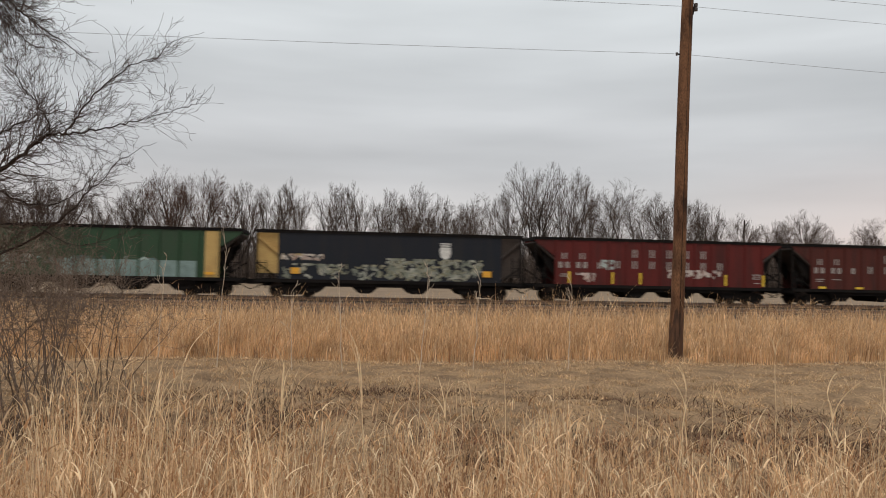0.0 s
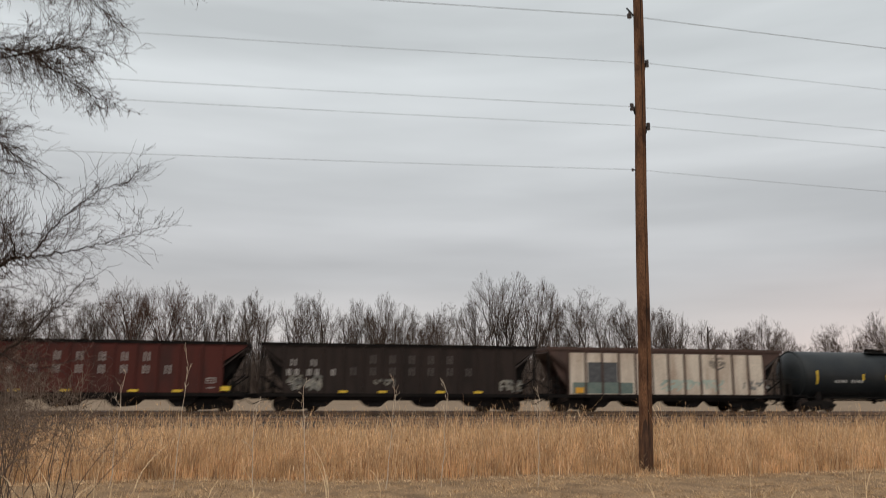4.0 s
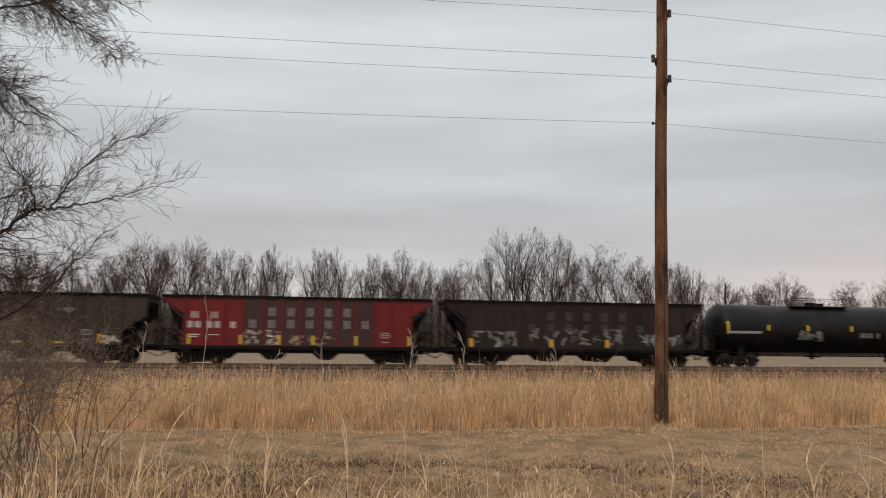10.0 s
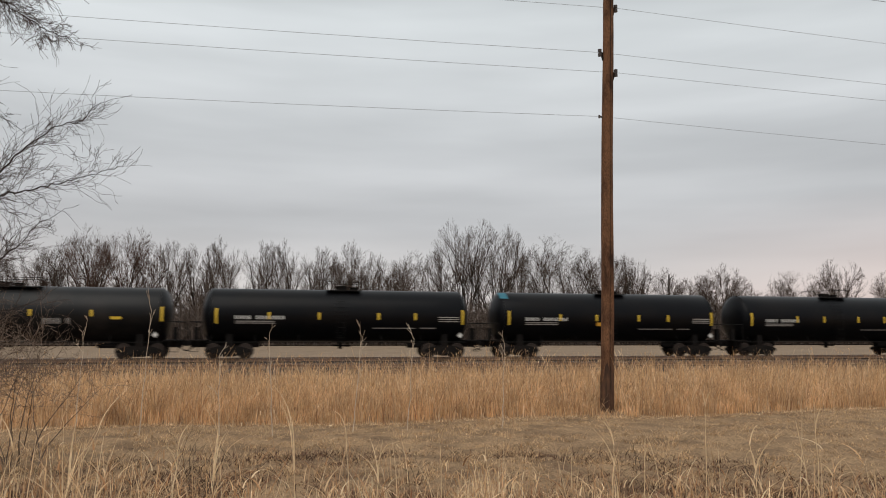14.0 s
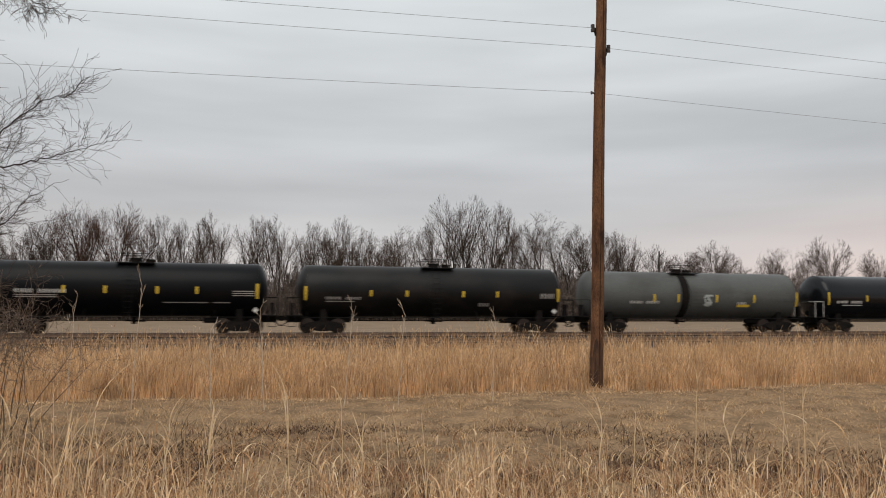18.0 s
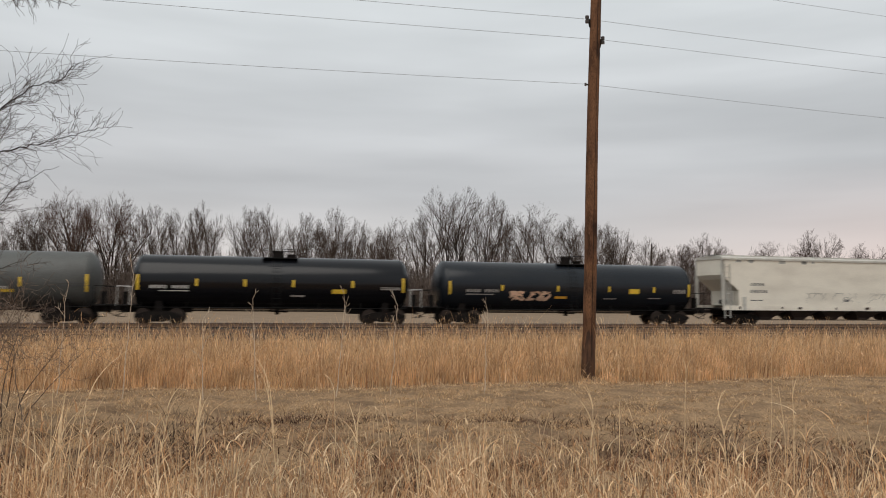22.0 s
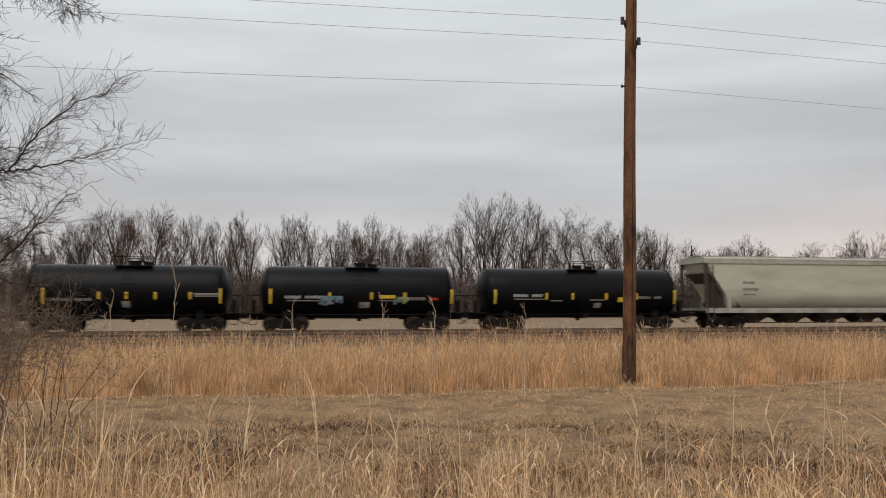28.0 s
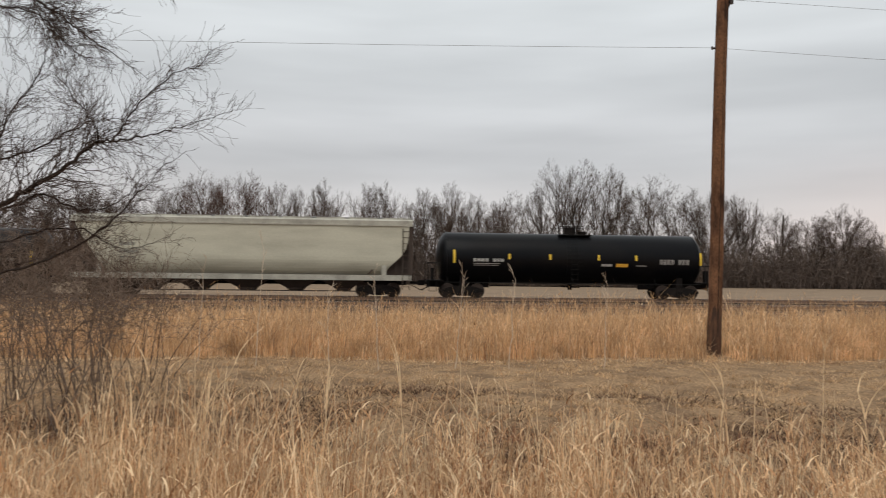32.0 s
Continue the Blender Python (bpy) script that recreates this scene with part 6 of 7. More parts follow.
def build_near_tree():
    rng = random.Random(77)
    thing = new("bare_tree")
    o = Vector((-4.5, 4.4, 0))
    thing.location = o
    tagged(thing, "leafless tree near the camera with fine dark twigs", "tree")
    wood, fine = [], []
    bough(wood, fine, [(-4.5, 4.4, -0.15), (-4.45, 4.38, 1.2), (-4.38, 4.3, 2.6), (-4.3, 4.2, 4.2), (-4.2, 4.1, 6.0)], 0.17, 0.07, rng, 0)
    # limbs from the trunk outwards: points, thickness, shoots, their length, droop
    limbs = (
        ([(-4.4, 4.3, 1.75), (-3.7, 4.15, 1.85), (-3.16, 4.06, 1.97), (-2.89, 3.99, 2.08), (-2.67, 3.91, 2.16), (-2.51, 3.88, 2.26), (-2.41, 3.84, 2.31)], 0.022, 0.007, 3, 0.5, 0.0),
        ([(-2.41, 3.84, 2.31), (-2.31, 3.85, 2.31), (-2.17, 3.92, 2.35), (-2.04, 3.98, 2.4), (-1.92, 4.09, 2.47), (-1.79, 4.21, 2.55), (-1.74, 4.21, 2.6)], 0.0058, 0.0010, 2, 0.34, 0.0),
        ([(-2.33, 3.85, 2.31), (-2.25, 3.85, 2.43), (-2.18, 3.86, 2.53), (-2.08, 3.87, 2.62), (-2.0, 3.92, 2.71), (-1.9, 3.98, 2.75), (-1.84, 3.99, 2.84), (-1.69, 4.1, 2.94)], 0.0055, 0.0009, 2, 0.34, 0.0),
        ([(-2.41, 3.84, 2.32), (-2.38, 3.74, 2.4), (-2.46, 3.73, 2.48), (-2.45, 3.62, 2.54), (-2.47, 3.62, 2.65), (-2.5, 3.61, 2.75)], 0.0045, 0.0012, 3, 0.3, -0.1),
        ([(-4.42, 4.35, 1.35), (-3.6, 4.3, 1.5), (-3.0, 4.3, 1.66), (-2.64, 4.33, 1.87), (-2.48, 4.34, 2.05), (-2.41, 4.4, 2.14), (-2.36, 4.45, 2.25), (-2.17, 4.56, 2.4)], 0.010, 0.0011, 4, 0.3, 0.0),
        ([(-4.4, 4.3, 1.8), (-3.3, 4.25, 1.96), (-3.06, 4.27, 2.06), (-2.88, 4.3, 1.99), (-2.68, 4.32, 1.97), (-2.52, 4.34, 2.06), (-2.4, 4.34, 2.2)], 0.009, 0.0012, 4, 0.36, 0.0),
        ([(-4.4, 4.3, 1.5), (-3.16, 4.17, 1.77), (-2.92, 4.19, 1.84), (-2.72, 4.22, 1.83), (-2.51, 4.25, 1.73), (-2.31, 4.27, 1.76), (-2.12, 4.29, 1.87)], 0.007, 0.0011, 3, 0.3, 0.0),
        ([(-4.36, 4.25, 2.0), (-3.4, 3.95, 2.15), (-3.05, 3.86, 2.29), (-2.96, 3.87, 2.48), (-2.8, 3.88, 2.7), (-2.76, 3.88, 2.85), (-2.7, 3.88, 3.0)], 0.010, 0.0013, 4, 0.42, 0.0),
        ([(-4.36, 4.25, 2.1), (-3.5, 4.1, 2.2), (-3.0, 4.1, 2.3), (-2.75, 4.1, 2.42), (-2.58, 4.15, 2.5), (-2.4, 4.2, 2.48)], 0.009, 0.0013, 5, 0.38, 0.0),
        ([(-4.35, 4.25, 2.9), (-3.3, 3.7, 3.3), (-2.85, 3.58, 3.2), (-2.62, 3.59, 3.01), (-2.49, 3.61, 2.92), (-2.37, 3.62, 2.83), (-2.25, 3.73, 2.74), (-2.14, 3.85, 2.66)], 0.011, 0.0012, 4, 0.36, 0.3),
        ([(-4.35, 4.25, 2.7), (-3.4, 3.7, 3.05), (-2.87, 3.56, 2.98), (-2.63, 3.59, 2.94), (-2.52, 3.6, 2.84), (-2.4, 3.62, 2.73), (-2.3, 3.64, 2.66)], 0.007, 0.0012, 3, 0.3, 0.3),
        ([(-4.3, 4.2, 3.1), (-3.4, 3.7, 3.5), (-2.74, 3.34, 3.68), (-2.27, 3.32, 3.82), (-2.07, 3.31, 3.89), (-1.82, 3.32, 3.91), (-1.55, 3.33, 3.93), (-1.34, 3.34, 3.93), (-1.16, 3.35, 3.93)], 0.016, 0.0011, 4, 0.4, 0.5),
        ([(-4.28, 4.15, 3.6), (-3.4, 3.6, 3.95), (-2.8, 3.33, 4.02), (-2.3, 3.38, 3.97), (-2.06, 3.4, 3.95), (-1.81, 3.43, 3.89), (-1.59, 3.46, 3.84), (-1.44, 3.5, 3.72)], 0.011, 0.0011, 3, 0.4, 0.5),
        ([(-2.4, 3.25, 3.85), (-2.22, 3.24, 3.84), (-2.05, 3.26, 3.72), (-1.95, 3.31, 3.59), (-1.82, 3.35, 3.49), (-1.67, 3.39, 3.37)], 0.007, 0.0011, 4, 0.32, 0.35),
        ([(-4.32, 4.2, 2.9), (-3.4, 3.75, 3.2), (-2.84, 3.57, 3.28), (-2.33, 3.58, 3.34), (-2.12, 3.58, 3.38), (-1.93, 3.59, 3.36), (-1.74, 3.64, 3.27)], 0.010, 0.0011, 5, 0.36, 0.4),
        ([(-2.3, 3.58, 3.34), (-2.14, 3.62, 3.25), (-2.0, 3.66, 3.16), (-1.91, 3.68, 3.12), (-1.79, 3.7, 3.06)], 0.004, 0.0010, 3, 0.2, 0.3),
        ([(-4.3, 4.2, 3.2), (-3.5, 3.8, 3.5), (-2.77, 3.71, 3.51), (-2.51, 3.75, 3.45), (-2.32, 3.76, 3.45), (-2.08, 3.75, 3.52), (-1.88, 3.74, 3.58)], 0.009, 0.0011, 4, 0.36, 0.3),
        ([(-4.28, 4.15, 3.8), (-3.4, 3.6, 4.1), (-2.86, 3.39, 4.14), (-2.32, 3.42, 4.17), (-2.03, 3.42, 4.21), (-1.87, 3.4, 4.29), (-1.7, 3.39, 4.37), (-1.54, 3.37, 4.44)], 0.010, 0.0011, 4, 0.4, 0.3),
        ([(-4.25, 4.15, 4.4), (-3.3, 3.4, 4.6), (-2.71, 3.1, 4.43), (-2.44, 3.18, 4.22), (-2.21, 3.25, 4.07), (-2.02, 3.28, 3.98)], 0.008, 0.0011, 2, 0.34, 0.3),
        ([(-4.3, 4.15, 3.5), (-3.5, 3.8, 3.8), (-2.99, 3.72, 3.78), (-2.72, 3.69, 3.9), (-2.49, 3.73, 3.82), (-2.2, 3.78, 3.7)], 0.008, 0.0011, 2, 0.36, 0.4),
        ([(-4.25, 4.15, 4.6), (-3.3, 3.4, 4.75), (-2.7, 3.04, 4.6), (-2.34, 3.09, 4.5), (-1.98, 3.15, 4.41), (-1.62, 3.18, 4.37), (-1.3, 3.23, 4.26)], 0.010, 0.0011, 4, 0.4, 0.5),
    )
    for pts, r0, r1, shoots, length, droop in limbs:
        bough(wood, fine, pts, r0, r1, rng, shoots, length, droop)
    for name, rows, sides, material, label in (("trunk", wood, 6, M_BARK, "grey-brown trunk and limbs"), ("crown", fine, 3, M_TWIG, "fine leafless twigs")):
        a = np.array(rows)
        a[:, :3] -= o
        a[:, 3:6] -= o
        if name == "crown":
            a[:, 6:] = np.clip(a[:, 6:], 0.0009, 0.0030)
        hang(name, from_arrays(name, *sticks(a, sides), material, True), thing, label)


build_near_tree()


def build_brush():
    """Low brush under the near tree, one shrub after another."""
    for n, (x, y, top) in enumerate(((-4.55, 6.4, 1.9), (-4.7, 7.3, 2.05), (-5.5, 7.0, 2.1), (-5.2, 8.3, 2.1), (-6.1, 8.2, 2.2), (-5.9, 9.4, 2.2), (-4.9, 9.0, 1.7), (-6.9, 9.8, 2.3))):
        rng = random.Random(500 + n)
        wood, fine = [], []

        def arc(p, way, length, r, steps, bend, out):
            for k in range(steps):
                way = (way + Vector((rng.gauss(0, bend), rng.gauss(0, bend), rng.gauss(-0.02, bend)))).normalized()
                q = p + way * (length / steps)
                out.append((*p, *q, r * (1 - 0.7 * k / steps), r * (1 - 0.7 * (k + 1) / steps)))
                p = q
                yield p, way
        for s in range(11):
            a = rng.uniform(0, 2 * math.pi)
            lean = rng.uniform(0.05, 0.5)
            way = Vector((math.cos(a) * lean, math.sin(a) * lean, 1)).normalized()
            stem = []
            wood.append(stem)
            joints = list(arc(Vector((rng.gauss(0, 0.2), rng.gauss(0, 0.2), -0.05)), way, top * rng.uniform(0.85, 1.15), rng.uniform(0.005, 0.009), 8, 0.12, stem))
            for p, w in joints[4:]:
                for _ in range(3):
                    side = list(arc(p, turned(w, rng.uniform(30, 80), rng), rng.uniform(0.3, 0.7), 0.0032, 4, 0.2, fine))
                    for p2, w2 in side:
                        for _ in range(2):
                            list(arc(p2, turned(w2, rng.uniform(30, 70), rng), rng.uniform(0.12, 0.3), 0.0022, 2, 0.2, fine))
        thing = new("shrub")
        thing.location = (x, y, 0)
        tagged(thing, "tangled leafless shrub beneath the near tree", "shrub", "brush under the near tree")
        wood, f = [np.array(w) for w in wood], np.array(fine)
        k = top / np.quantile(f[:, 5], 0.985)
        reach = min(1.0, 0.95 / np.quantile(np.abs(f[:, 3:5]), 0.97))
        for m in (*wood, f):
            m[:, [2, 5]] *= k
            m[:, [0, 1, 3, 4]] *= reach
        f = f[f[:, 5] < top * 1.04]
        f[:, 6:] = np.clip(f[:, 6:], 0.0014, 0.0032)
        for w in wood:
            hang("stem", from_arrays("stem", *sticks(w, 5), M_BRUSH, True), thing)
        hang("crown", from_arrays("crown", *slips(f, np.random.default_rng(n)), M_BRUSH), thing, "fine brown twigs")


build_brush()


def build_weeds():
    for n, (x, y, top, lean) in enumerate(((-4.43, 11.85, 1.95, 0.1), (-3.35, 11.89, 1.24, -0.05), (1.22, 12.6, 1.42, 0.05), (-1.17, 12.46, 1.54, 0.12), (-0.3, 12.51, 1.5, 0.1), (-2.6, 12.0, 1.6, -0.1), (-5.6, 12.2, 1.7, 0.1))):
        rng = random.Random(900 + n)
        rows, tips = [], []
        p = Vector((x - lean, y, 0))
        for k in range(8):
            q = Vector((x - lean + lean * (k + 1) / 8 + rng.gauss(0, 0.008), y + rng.gauss(0, 0.01), top * (k + 1) / 8))
            rows.append((*p, *q, 0.007 - 0.0006 * k, 0.0064 - 0.0006 * k))
            if k > 4 or (k > 2 and n in (1, 3, 5)):
                for s in range(1):
                    w = turned((q - p).normalized(), rng.uniform(20, 40), rng)
                    grow(rows, tips, q, w, rng.uniform(0.1, 0.22), 0.003, 1, rng, bend=0.1, rise=0.1, thin=0.003, side=0.3)
            p = q
        o = Vector((x, y, 0))
        a = np.array(rows + tips)
        a[:, :3] -= o
        a[:, 3:6] -= o
        a[:, 6:] = np.maximum(a[:, 6:] * 1.35, 0.0026)
        ob = tagged(hang("weed_stem", from_arrays("weed_stem", *sticks(a, 5), M_WEED, True)), "tall pale dead weed stem standing in the grass", "weed", "weed stems")
        ob.location = o


build_weeds()


def ribbons(base, height, lean, width, rng, segments=3, droop=0.3, face=None):
    """Grass blades: arrays of feet (n, 3), heights, lean vectors (n, 2) and widths, as bent tapering ribbons."""
    n = len(base)
    t = np.linspace(0, 1, segments + 1)
    yaw = rng.uniform(0, np.pi, n) if face is None else face + rng.normal(0, 0.5, n)
    side = np.stack([np.cos(yaw), np.sin(yaw), np.zeros(n)], -1)
    rows = []
    bend = droop * rng.uniform(0, 1, n) ** 2
    for s in t:
        out = lean * (height * (0.25 * s + 0.75 * s ** 2.2))[:, None]
        up = height * (s - bend * s ** 4)
        c = base + np.c_[out, up]
        w = (width * (1 - 0.85 * s ** 1.5))[:, None] * 0.5
        rows.append(np.stack([c - side * w, c + side * w], 1))
    v = np.stack(rows, 1).reshape(-1, 3)
    per = 2 * (segments + 1)
    b = (np.arange(n) * per)[:, None]
    k = np.arange(segments) * 2
    f = np.stack([b + k, b + k + 1, b + k + 3, b + k + 2], -1).reshape(-1, 4)
    return v, f


def joined(chunks):
    vs, fs, at_ = [], [], 0
    for v, f in chunks:
        vs.append(v)
        fs.append(f + at_)
        at_ += len(v)
    return np.concatenate(vs), np.concatenate(fs)


def patchy(u, v, a, b):
    """A slow, uneven number from 0 to 1."""
    return 0.5 + 0.25 * np.sin(a * u + 1.7 * np.sin(b * v + 0.6 * a * u)) + 0.25 * np.sin(1.9 * b * v - 1.3 * a * u + 2.0)


def spotty(u, v, cell, seed):
    """An uneven number, mean 0 and spread 1, in spots about two cells wide."""
    g = np.random.default_rng(seed).normal(0, 1, (400, 400))
    g = (g + np.roll(g, 1, 0) + np.roll(g, 1, 1) + np.roll(np.roll(g, 1, 0), 1, 1)) / 2
    a, b = u / cell, v / cell
    i, j = np.floor(a).astype(int), np.floor(b).astype(int)
    fa, fb = a - i, b - j
    at = lambda p, q: g[p % 400, q % 400]
    return (at(i, j) * (1 - fa) + at(i + 1, j) * fa) * (1 - fb) + (at(i, j + 1) * (1 - fa) + at(i + 1, j + 1) * fa) * fb


def build_belt():
    rng = np.random.default_rng(21)
    chunks = []
    for n, v0, v1, u0, u1, hgt, wid in ((42000, 0.0, 2.4, -22, 20, 0.66, 0.008), (24000, 1.5, 7.0, -25, 26, 0.78, 0.010), (15000, 6.0, 21.0, -34, 40, 0.78, 0.015)):
        u = rng.uniform(u0, u1, n)
        edge = BELT_FRONT + 0.07 * np.sin(u * 0.8) + 0.05 * np.sin(u * 2.3 + 1)
        # tufts: blades gather round centres
        d = rng.uniform(0, 1, n) ** 1.1
        v = edge + v0 + d * (v1 - v0)
        tuft = np.round(u / 0.32) * 0.32 + 0.1 * np.sin(37 * np.round(u / 0.32))
        u = np.where(rng.random(n) < 0.5, tuft + rng.normal(0, 0.08, n), u)
        h = hgt * (0.62 + 0.6 * patchy(u, v, 0.9, 0.7)) * np.where(rng.random(n) < 0.13, rng.uniform(1.1, 1.65, n), rng.uniform(0.4, 1.1, n))
        h *= np.clip(0.62 + (v - edge) * 1.3, 0.6, 1.0)
        base = xyz(u, v, lie(u, v) - 0.02)
        # trodden bare round the foot of the pole
        h = np.where((np.abs(base[:, 0] - POLE_FOOT.x) < 0.26) & (base[:, 1] < POLE_FOOT.y + 0.2), 0.04, h)
        lean = rng.normal(0, 0.2, (n, 2)) + [0.06, -0.04]
        chunks.append(ribbons(base, h, lean, wid * np.where(rng.random(n) < 0.2, 2.0, 1.0) * rng.uniform(0.5, 1.3, n), rng, 3, 0.35, face=0.0))
        # ripe feathery heads
        m = n // 3
        pick = rng.integers(0, n, m)
        foot = base[pick] + np.c_[lean[pick] * h[pick, None] * 0.8, h[pick] * 0.9]
        chunks.append(ribbons(foot, rng.uniform(0.06, 0.16, m), rng.normal(0, 0.8, (m, 2)), wid * 1.3 * rng.uniform(0.6, 1.4, m), rng, 2, 0.9, face=0.0))
    # taller thin stems that stand out of it
    n = 3200
    u, d = rng.uniform(-24, 24, n), rng.uniform(0, 1, n) ** 1.5
    u = u + 0.5 * np.sin(5 * u)
    v = BELT_FRONT + 0.3 + d * 12
    chunks.append(ribbons(xyz(u, v, lie(u, v)), rng.uniform(0.8, 1.25, n), rng.normal(0, 0.12, (n, 2)), 0.007 * rng.uniform(0.6, 1.3, n), rng, 3, 0.1, face=0.0))
    me = from_arrays("tall_grass", *joined(chunks), M_BELT)
    tagged(hang("tall_grass", me), "belt of tall golden dry grass before the railway", "grass", kind="stuff")


build_belt()


def build_mown():
    rng = np.random.default_rng(22)
    n = 190000
    v = BELT_FRONT + 0.2 - rng.uniform(0, 1, n) ** 0.85 * 9.5
    u = -6 + (rng.uniform(-1, 1, n)) * (6 + (v + 43) * 0.85)
    wear = patchy(u, v, 0.9, 1.3)
    spot = spotty(u, v, 0.11, 1) + 0.35 * spotty(u, v, 0.5, 2)
    keep = spot > rng.normal(0, 0.22, n) + np.interp(v, [-39, -35.5, -33.5, -31, -29.6], [0.9, 0.5, -0.05, -0.65, -1.4])
    u, v, wear = u[keep], v[keep], wear[keep]
    n = len(u)
    h = (0.02 + 0.035 * wear + 0.012 * spot[keep].clip(0, 2)) * rng.uniform(0.5, 1.5, n)
    me = from_arrays("short_grass", *ribbons(xyz(u, v, lie(u, v) - 0.01), h, rng.normal(0, 0.8, (n, 2)), 0.008 * rng.uniform(0.6, 1.5, n), rng, 2, 0.4), M_MOWN)
    tagged(hang("short_grass", me), "mown strip of short dry grass", "grass", kind="stuff")
    # cut straw lying along the edge of the tall grass
    n = 5200
    u = rng.uniform(-18, 8, n)
    v = BELT_FRONT - 0.02 - np.abs(rng.normal(0, 0.16, n))
    me = from_arrays("cut_straw", *ribbons(xyz(u, v, lie(u, v) + 0.005), rng.uniform(0.02, 0.06, n), rng.normal(0, 2.2, (n, 2)), 0.008 * rng.uniform(0.6, 1.5, n), rng, 2, 0.6), M_STRAW)
    tagged(hang("cut_straw", me), "pale cut straw along the edge of the tall grass", "straw", kind="stuff")


build_mown()


def build_foreground():
    rng = np.random.default_rng(23)

    def spots(n, near, far, centres, tight, spread=0.75, side=(-0.74, 0.70)):
        """Feet gathered in tufts strewn over a sector before the camera; also the way out of the tuft and its own number."""
        d = near + (far - near) * rng.uniform(0, 1, centres) ** spread
        a = rng.uniform(*side, centres)
        c = np.stack([d * np.sin(a), d * np.cos(a)], -1)
        # a thin open patch
        c = c[((c[:, 0] + 1.5) / 0.8) ** 2 + ((c[:, 1] - 6.6) / 1.6) ** 2 > 1]
        pick = rng.integers(0, len(c), n)
        off = rng.normal(0, tight, (n, 2))
        return np.c_[c[pick] + off, np.full(n, -0.01)], off / tight, rng.random(len(c))[pick]

    def curled(b, h, lean, shares, share, lo, hi, width):
        """Dry leaves that curl away from standing culms."""
        out = []
        for s0 in shares:
            some = rng.random(len(b)) < share
            m = int(some.sum())
            s = s0 + rng.normal(0, 0.05, m)
            foot = b[some] + np.c_[lean[some] * (h[some] * (0.25 * s + 0.75 * s ** 2.2))[:, None], h[some] * s * 0.98]
            out.append(ribbons(foot, rng.uniform(lo, hi, m), rng.normal(0, 0.9, (m, 2)) * [1, 0.5], width * np.exp(rng.normal(0, 0.4, m)).clip(0.3, 1.6), rng, 7, 1.7, face=0.0))
        return out
    # basal leaves of the tufts and fallen straw
    low = []
    for count, near, far, centres, tight, h0, h1, w, droop in ((4600, 2.6, 5.4, 120, 0.09, 0.22, 0.5, 0.008, 0.9), (3400, 2.6, 5.2, 90, 0.07, 0.3, 0.62, 0.0045, 0.2), (2600, 5.0, 7.6, 150, 0.10, 0.10, 0.26, 0.007, 0.7)):
        b, out, k = spots(count, near, far, centres, tight)
        n = len(b)
        low.append(ribbons(b, (h0 + (h1 - h0) * k) * rng.uniform(0.5, 1.2, n), 0.22 * out + rng.normal(0, 0.22, (n, 2)), w * rng.uniform(0.6, 1.5, n), rng, 6, droop))
    b, out, k = spots(6000, 3.2, 9.0, 700, 0.18, 1.0)
    n = len(b)
    low.append(ribbons(b, rng.uniform(0.03, 0.14, n), rng.normal(0, 1.6, (n, 2)), 0.007 * rng.uniform(0.6, 1.5, n), rng, 3, 0.6))
    me = from_arrays("foreground_grass", *joined(low), M_FORE)
    tagged(hang("foreground_grass", me), "tangle of low straw-coloured dry grass", "grass", kind="stuff")
    # dead thatch whose dark colour carries the shade between the tufts
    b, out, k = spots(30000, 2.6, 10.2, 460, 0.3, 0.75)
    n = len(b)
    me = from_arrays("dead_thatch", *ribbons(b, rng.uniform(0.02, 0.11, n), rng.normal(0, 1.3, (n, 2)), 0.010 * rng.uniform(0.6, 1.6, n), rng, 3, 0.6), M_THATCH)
    tagged(hang("dead_thatch", me), "dead brown undergrowth, coloured dark for the shaded gaps in the straw", "grass", kind="stuff")
    # tufts of standing culms with curled leaves: many low, fewer tall; a taller stand before the brush
    tall = []
    for count, near, far, centres, tight, side, h0, h1, w in (
            (4200, 2.7, 5.0, 95, 0.085, (-0.74, 0.70), 0.42, 0.82, 0.0065), (800, 2.9, 5.6, 75, 0.06, (-0.74, 0.70), 0.6, 0.98, 0.0045),
            (520, 4.8, 7.4, 120, 0.05, (-0.74, 0.70), 0.22, 0.6, 0.007), (900, 2.9, 5.8, 60, 0.10, (-0.74, -0.24), 0.65, 1.12, 0.0075), (260, 3.2, 5.4, 24, 0.08, (0.3, 0.66), 0.55, 0.98, 0.007)):
        b, out, k = spots(count, near, far, centres, tight, 0.85, side)
        n = len(b)
        h = rng.uniform(h0, h1, n) * (0.72 + 0.36 * k)
        lean = 0.10 * out + rng.normal(0, 0.09, (n, 2))
        tall.append(ribbons(b, h, lean, w * np.exp(rng.normal(-0.1, 0.4, n)).clip(0.3, 1.7), rng, 5, 0.08, face=0.0))
        tall += curled(b, h, lean, (0.35, 0.55, 0.75, 0.92), 0.42, 0.04, 0.14, 0.0075)
    # broad bleached blades
    b, out, k = spots(600, 2.7, 5.6, 80, 0.06)
    n = len(b)
    tall.append(ribbons(b, (0.32 + 0.42 * k) * rng.uniform(0.6, 1.15, n), 0.2 * out + rng.normal(0, 0.25, (n, 2)), 0.009 * rng.uniform(0.7, 1.3, n), rng, 8, 1.1, face=0.0))
    # bent and broken straw lying across the tufts
    b, out, k = spots(1500, 2.7, 6.2, 200, 0.12)
    n = len(b)
    b[:, 2] = rng.uniform(0.05, 0.5, n)
    tall.append(ribbons(b, rng.uniform(0.05, 0.22, n), rng.normal(0, 1.6, (n, 2)) * [1, 0.6], 0.007 * rng.uniform(0.6, 1.5, n), rng, 5, 0.9, face=0.0))
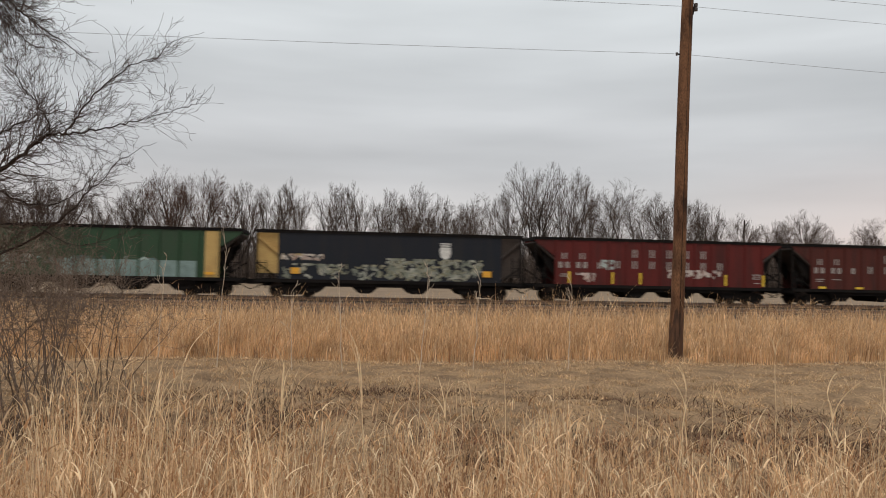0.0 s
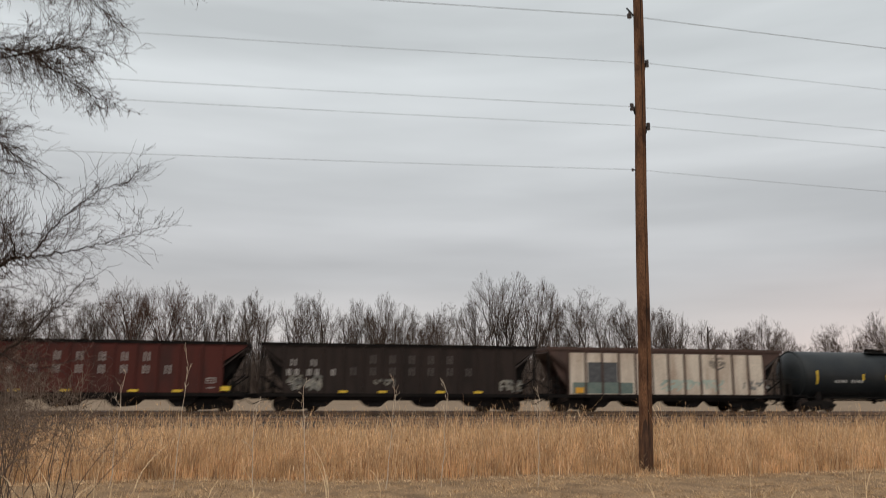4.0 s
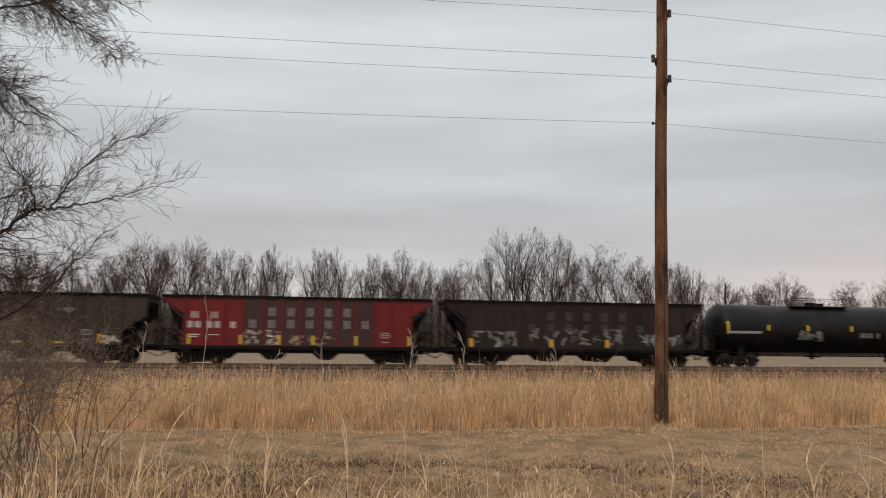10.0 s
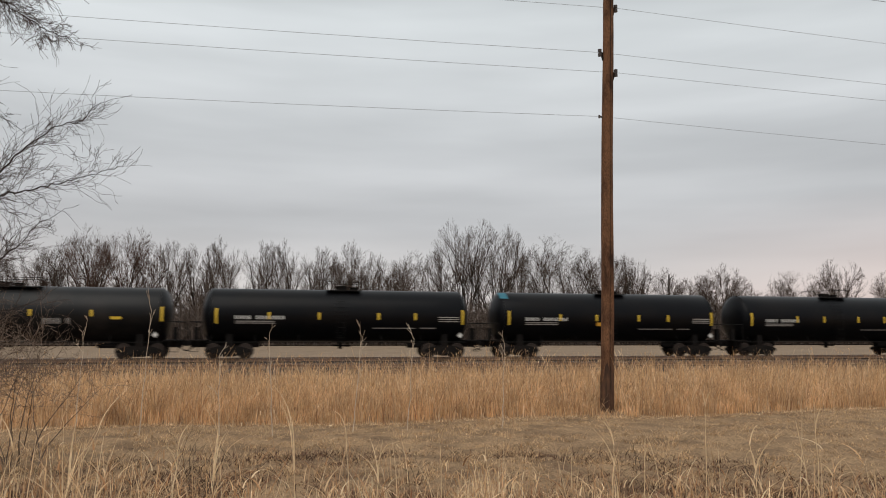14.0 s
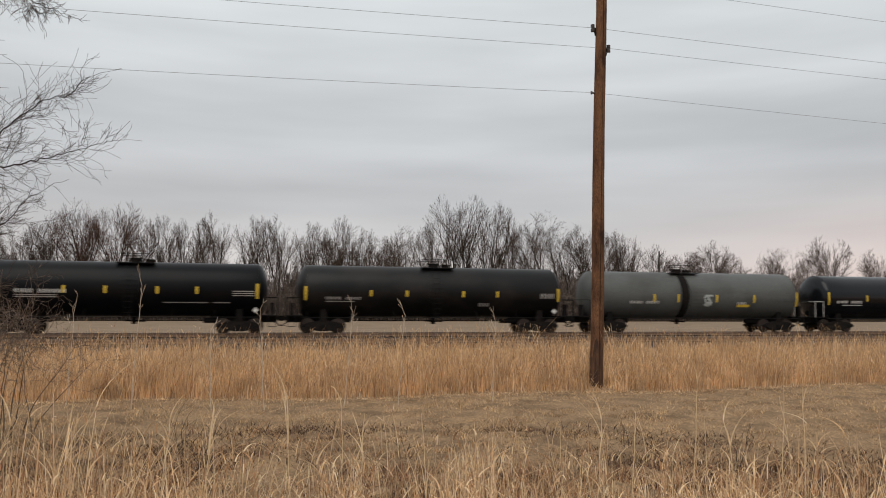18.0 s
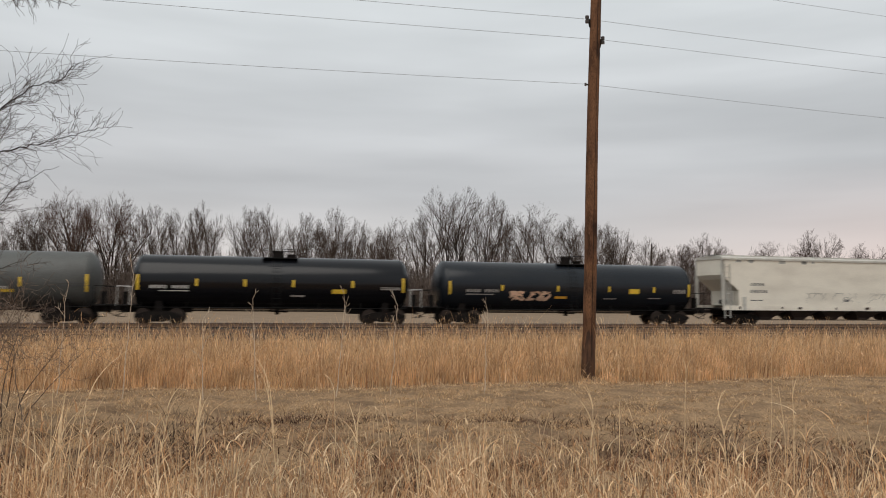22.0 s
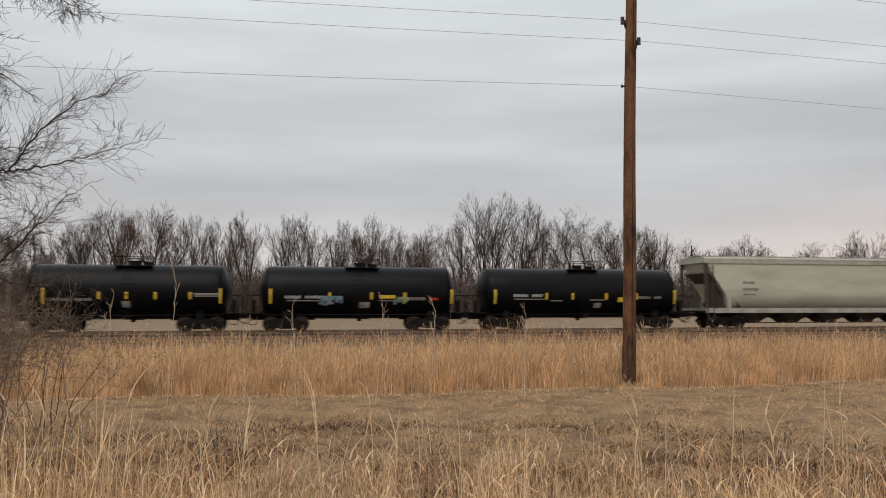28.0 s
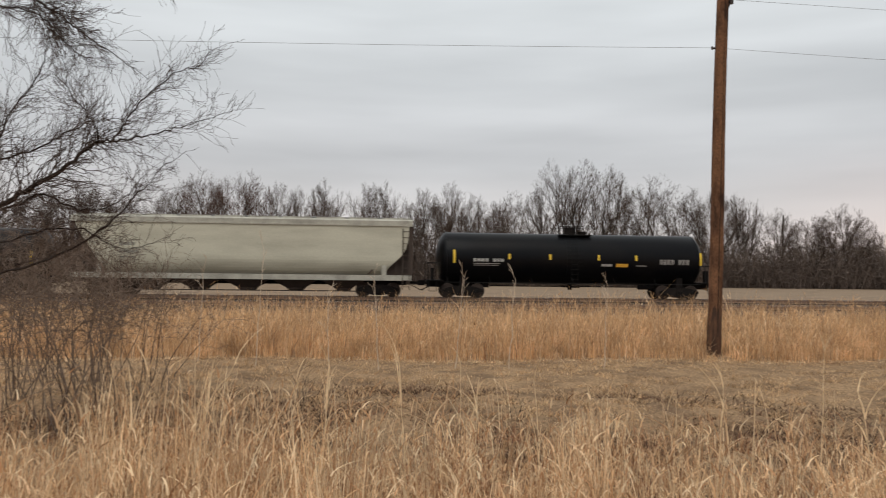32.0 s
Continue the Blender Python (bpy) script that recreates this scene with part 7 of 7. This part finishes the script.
    # thin lone stems further off
    b, out, k = spots(420, 5.0, 9.0, 380, 0.1, 1.0)
    n = len(b)
    tall.append(ribbons(b, rng.uniform(0.2, 0.62, n), rng.normal(0, 0.25, (n, 2)), 0.006 * rng.uniform(0.6, 1.3, n), rng, 4, 0.1, face=0.0))
    me = from_arrays("standing_straw", *joined(tall), M_STRAW)
    tagged(hang("standing_straw", me), "pale standing straw with curled dry leaves", "grass", kind="stuff")


build_foreground()


def build_forbs():
    """Small dark dead herbs between the tufts."""
    for n, (x, y, top) in enumerate(((-2.5, 7.9, 0.62), (-2.15, 7.3, 0.5), (2.33, 8.6, 0.34), (-0.2, 8.2, 0.3), (0.75, 7.2, 0.36), (3.1, 7.4, 0.42))):
        rng = random.Random(1200 + n)
        rows = []
        for _ in range(2):
            w = turned(Vector((0, 0, 1)), rng.uniform(4, 24), rng)
            grow(rows, rows, Vector((rng.gauss(0, 0.02), rng.gauss(0, 0.02), -0.02)), w, top * rng.uniform(0.5, 0.75), 0.005, 2, rng, bend=0.1, rise=0.06, fork=(1, 2), shrink=(0.4, 0.6), side=0.5)
        a = np.array(rows)
        a[:, 6:] = np.clip(a[:, 6:], 0.0014, 0.003)
        ob = tagged(hang("dead_herb", from_arrays("dead_herb", *sticks(a, 4), M_BARK, True)), "small dark dead branching herb in the dry grass", "weed", "dark dead herbs")
        ob.location = (x, y, 0)


build_forbs()

TUFTS = []


def build_stalks():
    """Single tall grass stalks with drooping leaves, which rock in the wind."""
    for n, (x, y, top) in enumerate(((-0.84, 4.52, 1.08), (-0.32, 4.57, 0.98), (1.12, 4.64, 0.94), (-1.72, 4.05, 1.09), (-1.4, 4.26, 0.99), (-1.23, 4.42, 1.02), (1.29, 4.61, 0.99), (1.59, 3.87, 1.05), (0.34, 4.76, 0.91), (-0.51, 4.86, 1.0), (-1.94, 4.07, 1.15), (2.05, 5.64, 1.07), (-1.91, 3.51, 1.08), (0.02, 4.29, 1.0), (2.43, 4.95, 1.36), (2.51, 4.91, 1.3), (2.18, 4.5, 1.1))):
        rng = random.Random(700 + n)
        lean = {3: 0.45, 12: 0.3}.get(n, rng.uniform(-0.12, 0.12))
        thing = new("grass_stalk")
        thing.location = (x - lean, y, 0)
        tagged(thing, "tall pale dry grass stalk with curled leaves", "grass", "tall stalks in the foreground")
        pts = [Vector((lean * (k / 8) ** 1.3 + rng.gauss(0, 0.004), rng.gauss(0, 0.006), top * k / 8)) for k in range(9)]
        thin = 0.0022 if top > 1.2 else 0.0032
        part_me = from_arrays("stem", *sticks([(*a, *b, thin * (1.25 - 0.1 * k), thin * (1.15 - 0.1 * k)) for k, (a, b) in enumerate(zip(pts, pts[1:]))], 5), M_STALK, True)
        hang("stem", part_me, thing)
        r2 = np.random.default_rng(n)
        for k in range(rng.randint(3, 5) if top < 1.2 else 1):
            i = rng.randint(3, 8)
            away = np.array([[rng.choice((-1, 1)) * rng.uniform(0.25, 0.9), rng.uniform(-0.3, 0.3)]])
            v, f = ribbons(np.array([[*pts[i]]]), np.array([rng.uniform(0.14, 0.3)]), away, np.array([0.007]), r2, 7, 1.1, face=0.0)
            hang("leaf", from_arrays("leaf", v, f, M_STALK, True), thing)
        if n in (0, 3, 5, 12):
            v, f = ribbons(np.array([[*pts[6]]]), np.array([top * 0.3]), np.array([[rng.uniform(-0.2, 0.1), 0.0]]), np.array([0.014]), r2, 5, 0.1, face=0.0)
            hang("leaf", from_arrays("leaf", v, f, M_STALK, True), thing, "broad pale leaf blade")
        TUFTS.append((thing, x - lean, y, n))


build_stalks()


# ---- what moves ----
# how far the train has rolled along the track, every two seconds
ROLLED = [0.0, -23.69, -47.31, -70.66, -93.81, -116.68, -139.6, -162.21, -184.47, -206.32, -227.95, -249.72, -271.49, -292.86, -313.6, -334.63, -355.98]


def motions():
    for u, car in CARS:
        rows = []
        for k, s in enumerate(ROLLED):
            p = place(u + s, TRACK_V, RAIL_Z)
            rows.append((2.0 * k, pose(p.x, p.y, p.z, 0, 0, math.degrees(TH))))
        walk(car, rows)
    # the wheels turn while their car rolls past
    ride = lambda t: float(np.interp(t, np.arange(17) * 2.0, ROLLED))
    where = {car: u for u, car in CARS}
    for wheel, wx, car in WHEELS:
        u = where[car]
        seen = [0.05 * k for k in range(641) if -46 < u + ride(0.05 * k) < 52]
        rows = [(t, pose(wx, 0, 0.42, 0, math.degrees((ride(t) - ride(seen[0])) / 0.42), 0)) for t in seen]
        if seen[0] > 0:
            rows.insert(0, (0.0, rows[0][1]))
        if seen[-1] < 32:
            rows.append((32.0, rows[-1][1]))
        walk(wheel, rows)
    for thing, x, y, n in TUFTS:
        rows = []
        for k in range(41):
            t = 0.8 * k
            sway = 1.3 * math.sin(1.9 * t + n) + 0.9 * math.sin(0.83 * t + 2.1 * n)
            rows.append((t, pose(x, y, 0, 0.6 * math.sin(1.3 * t + n), sway, 0)))
        walk(thing, rows)


motions()
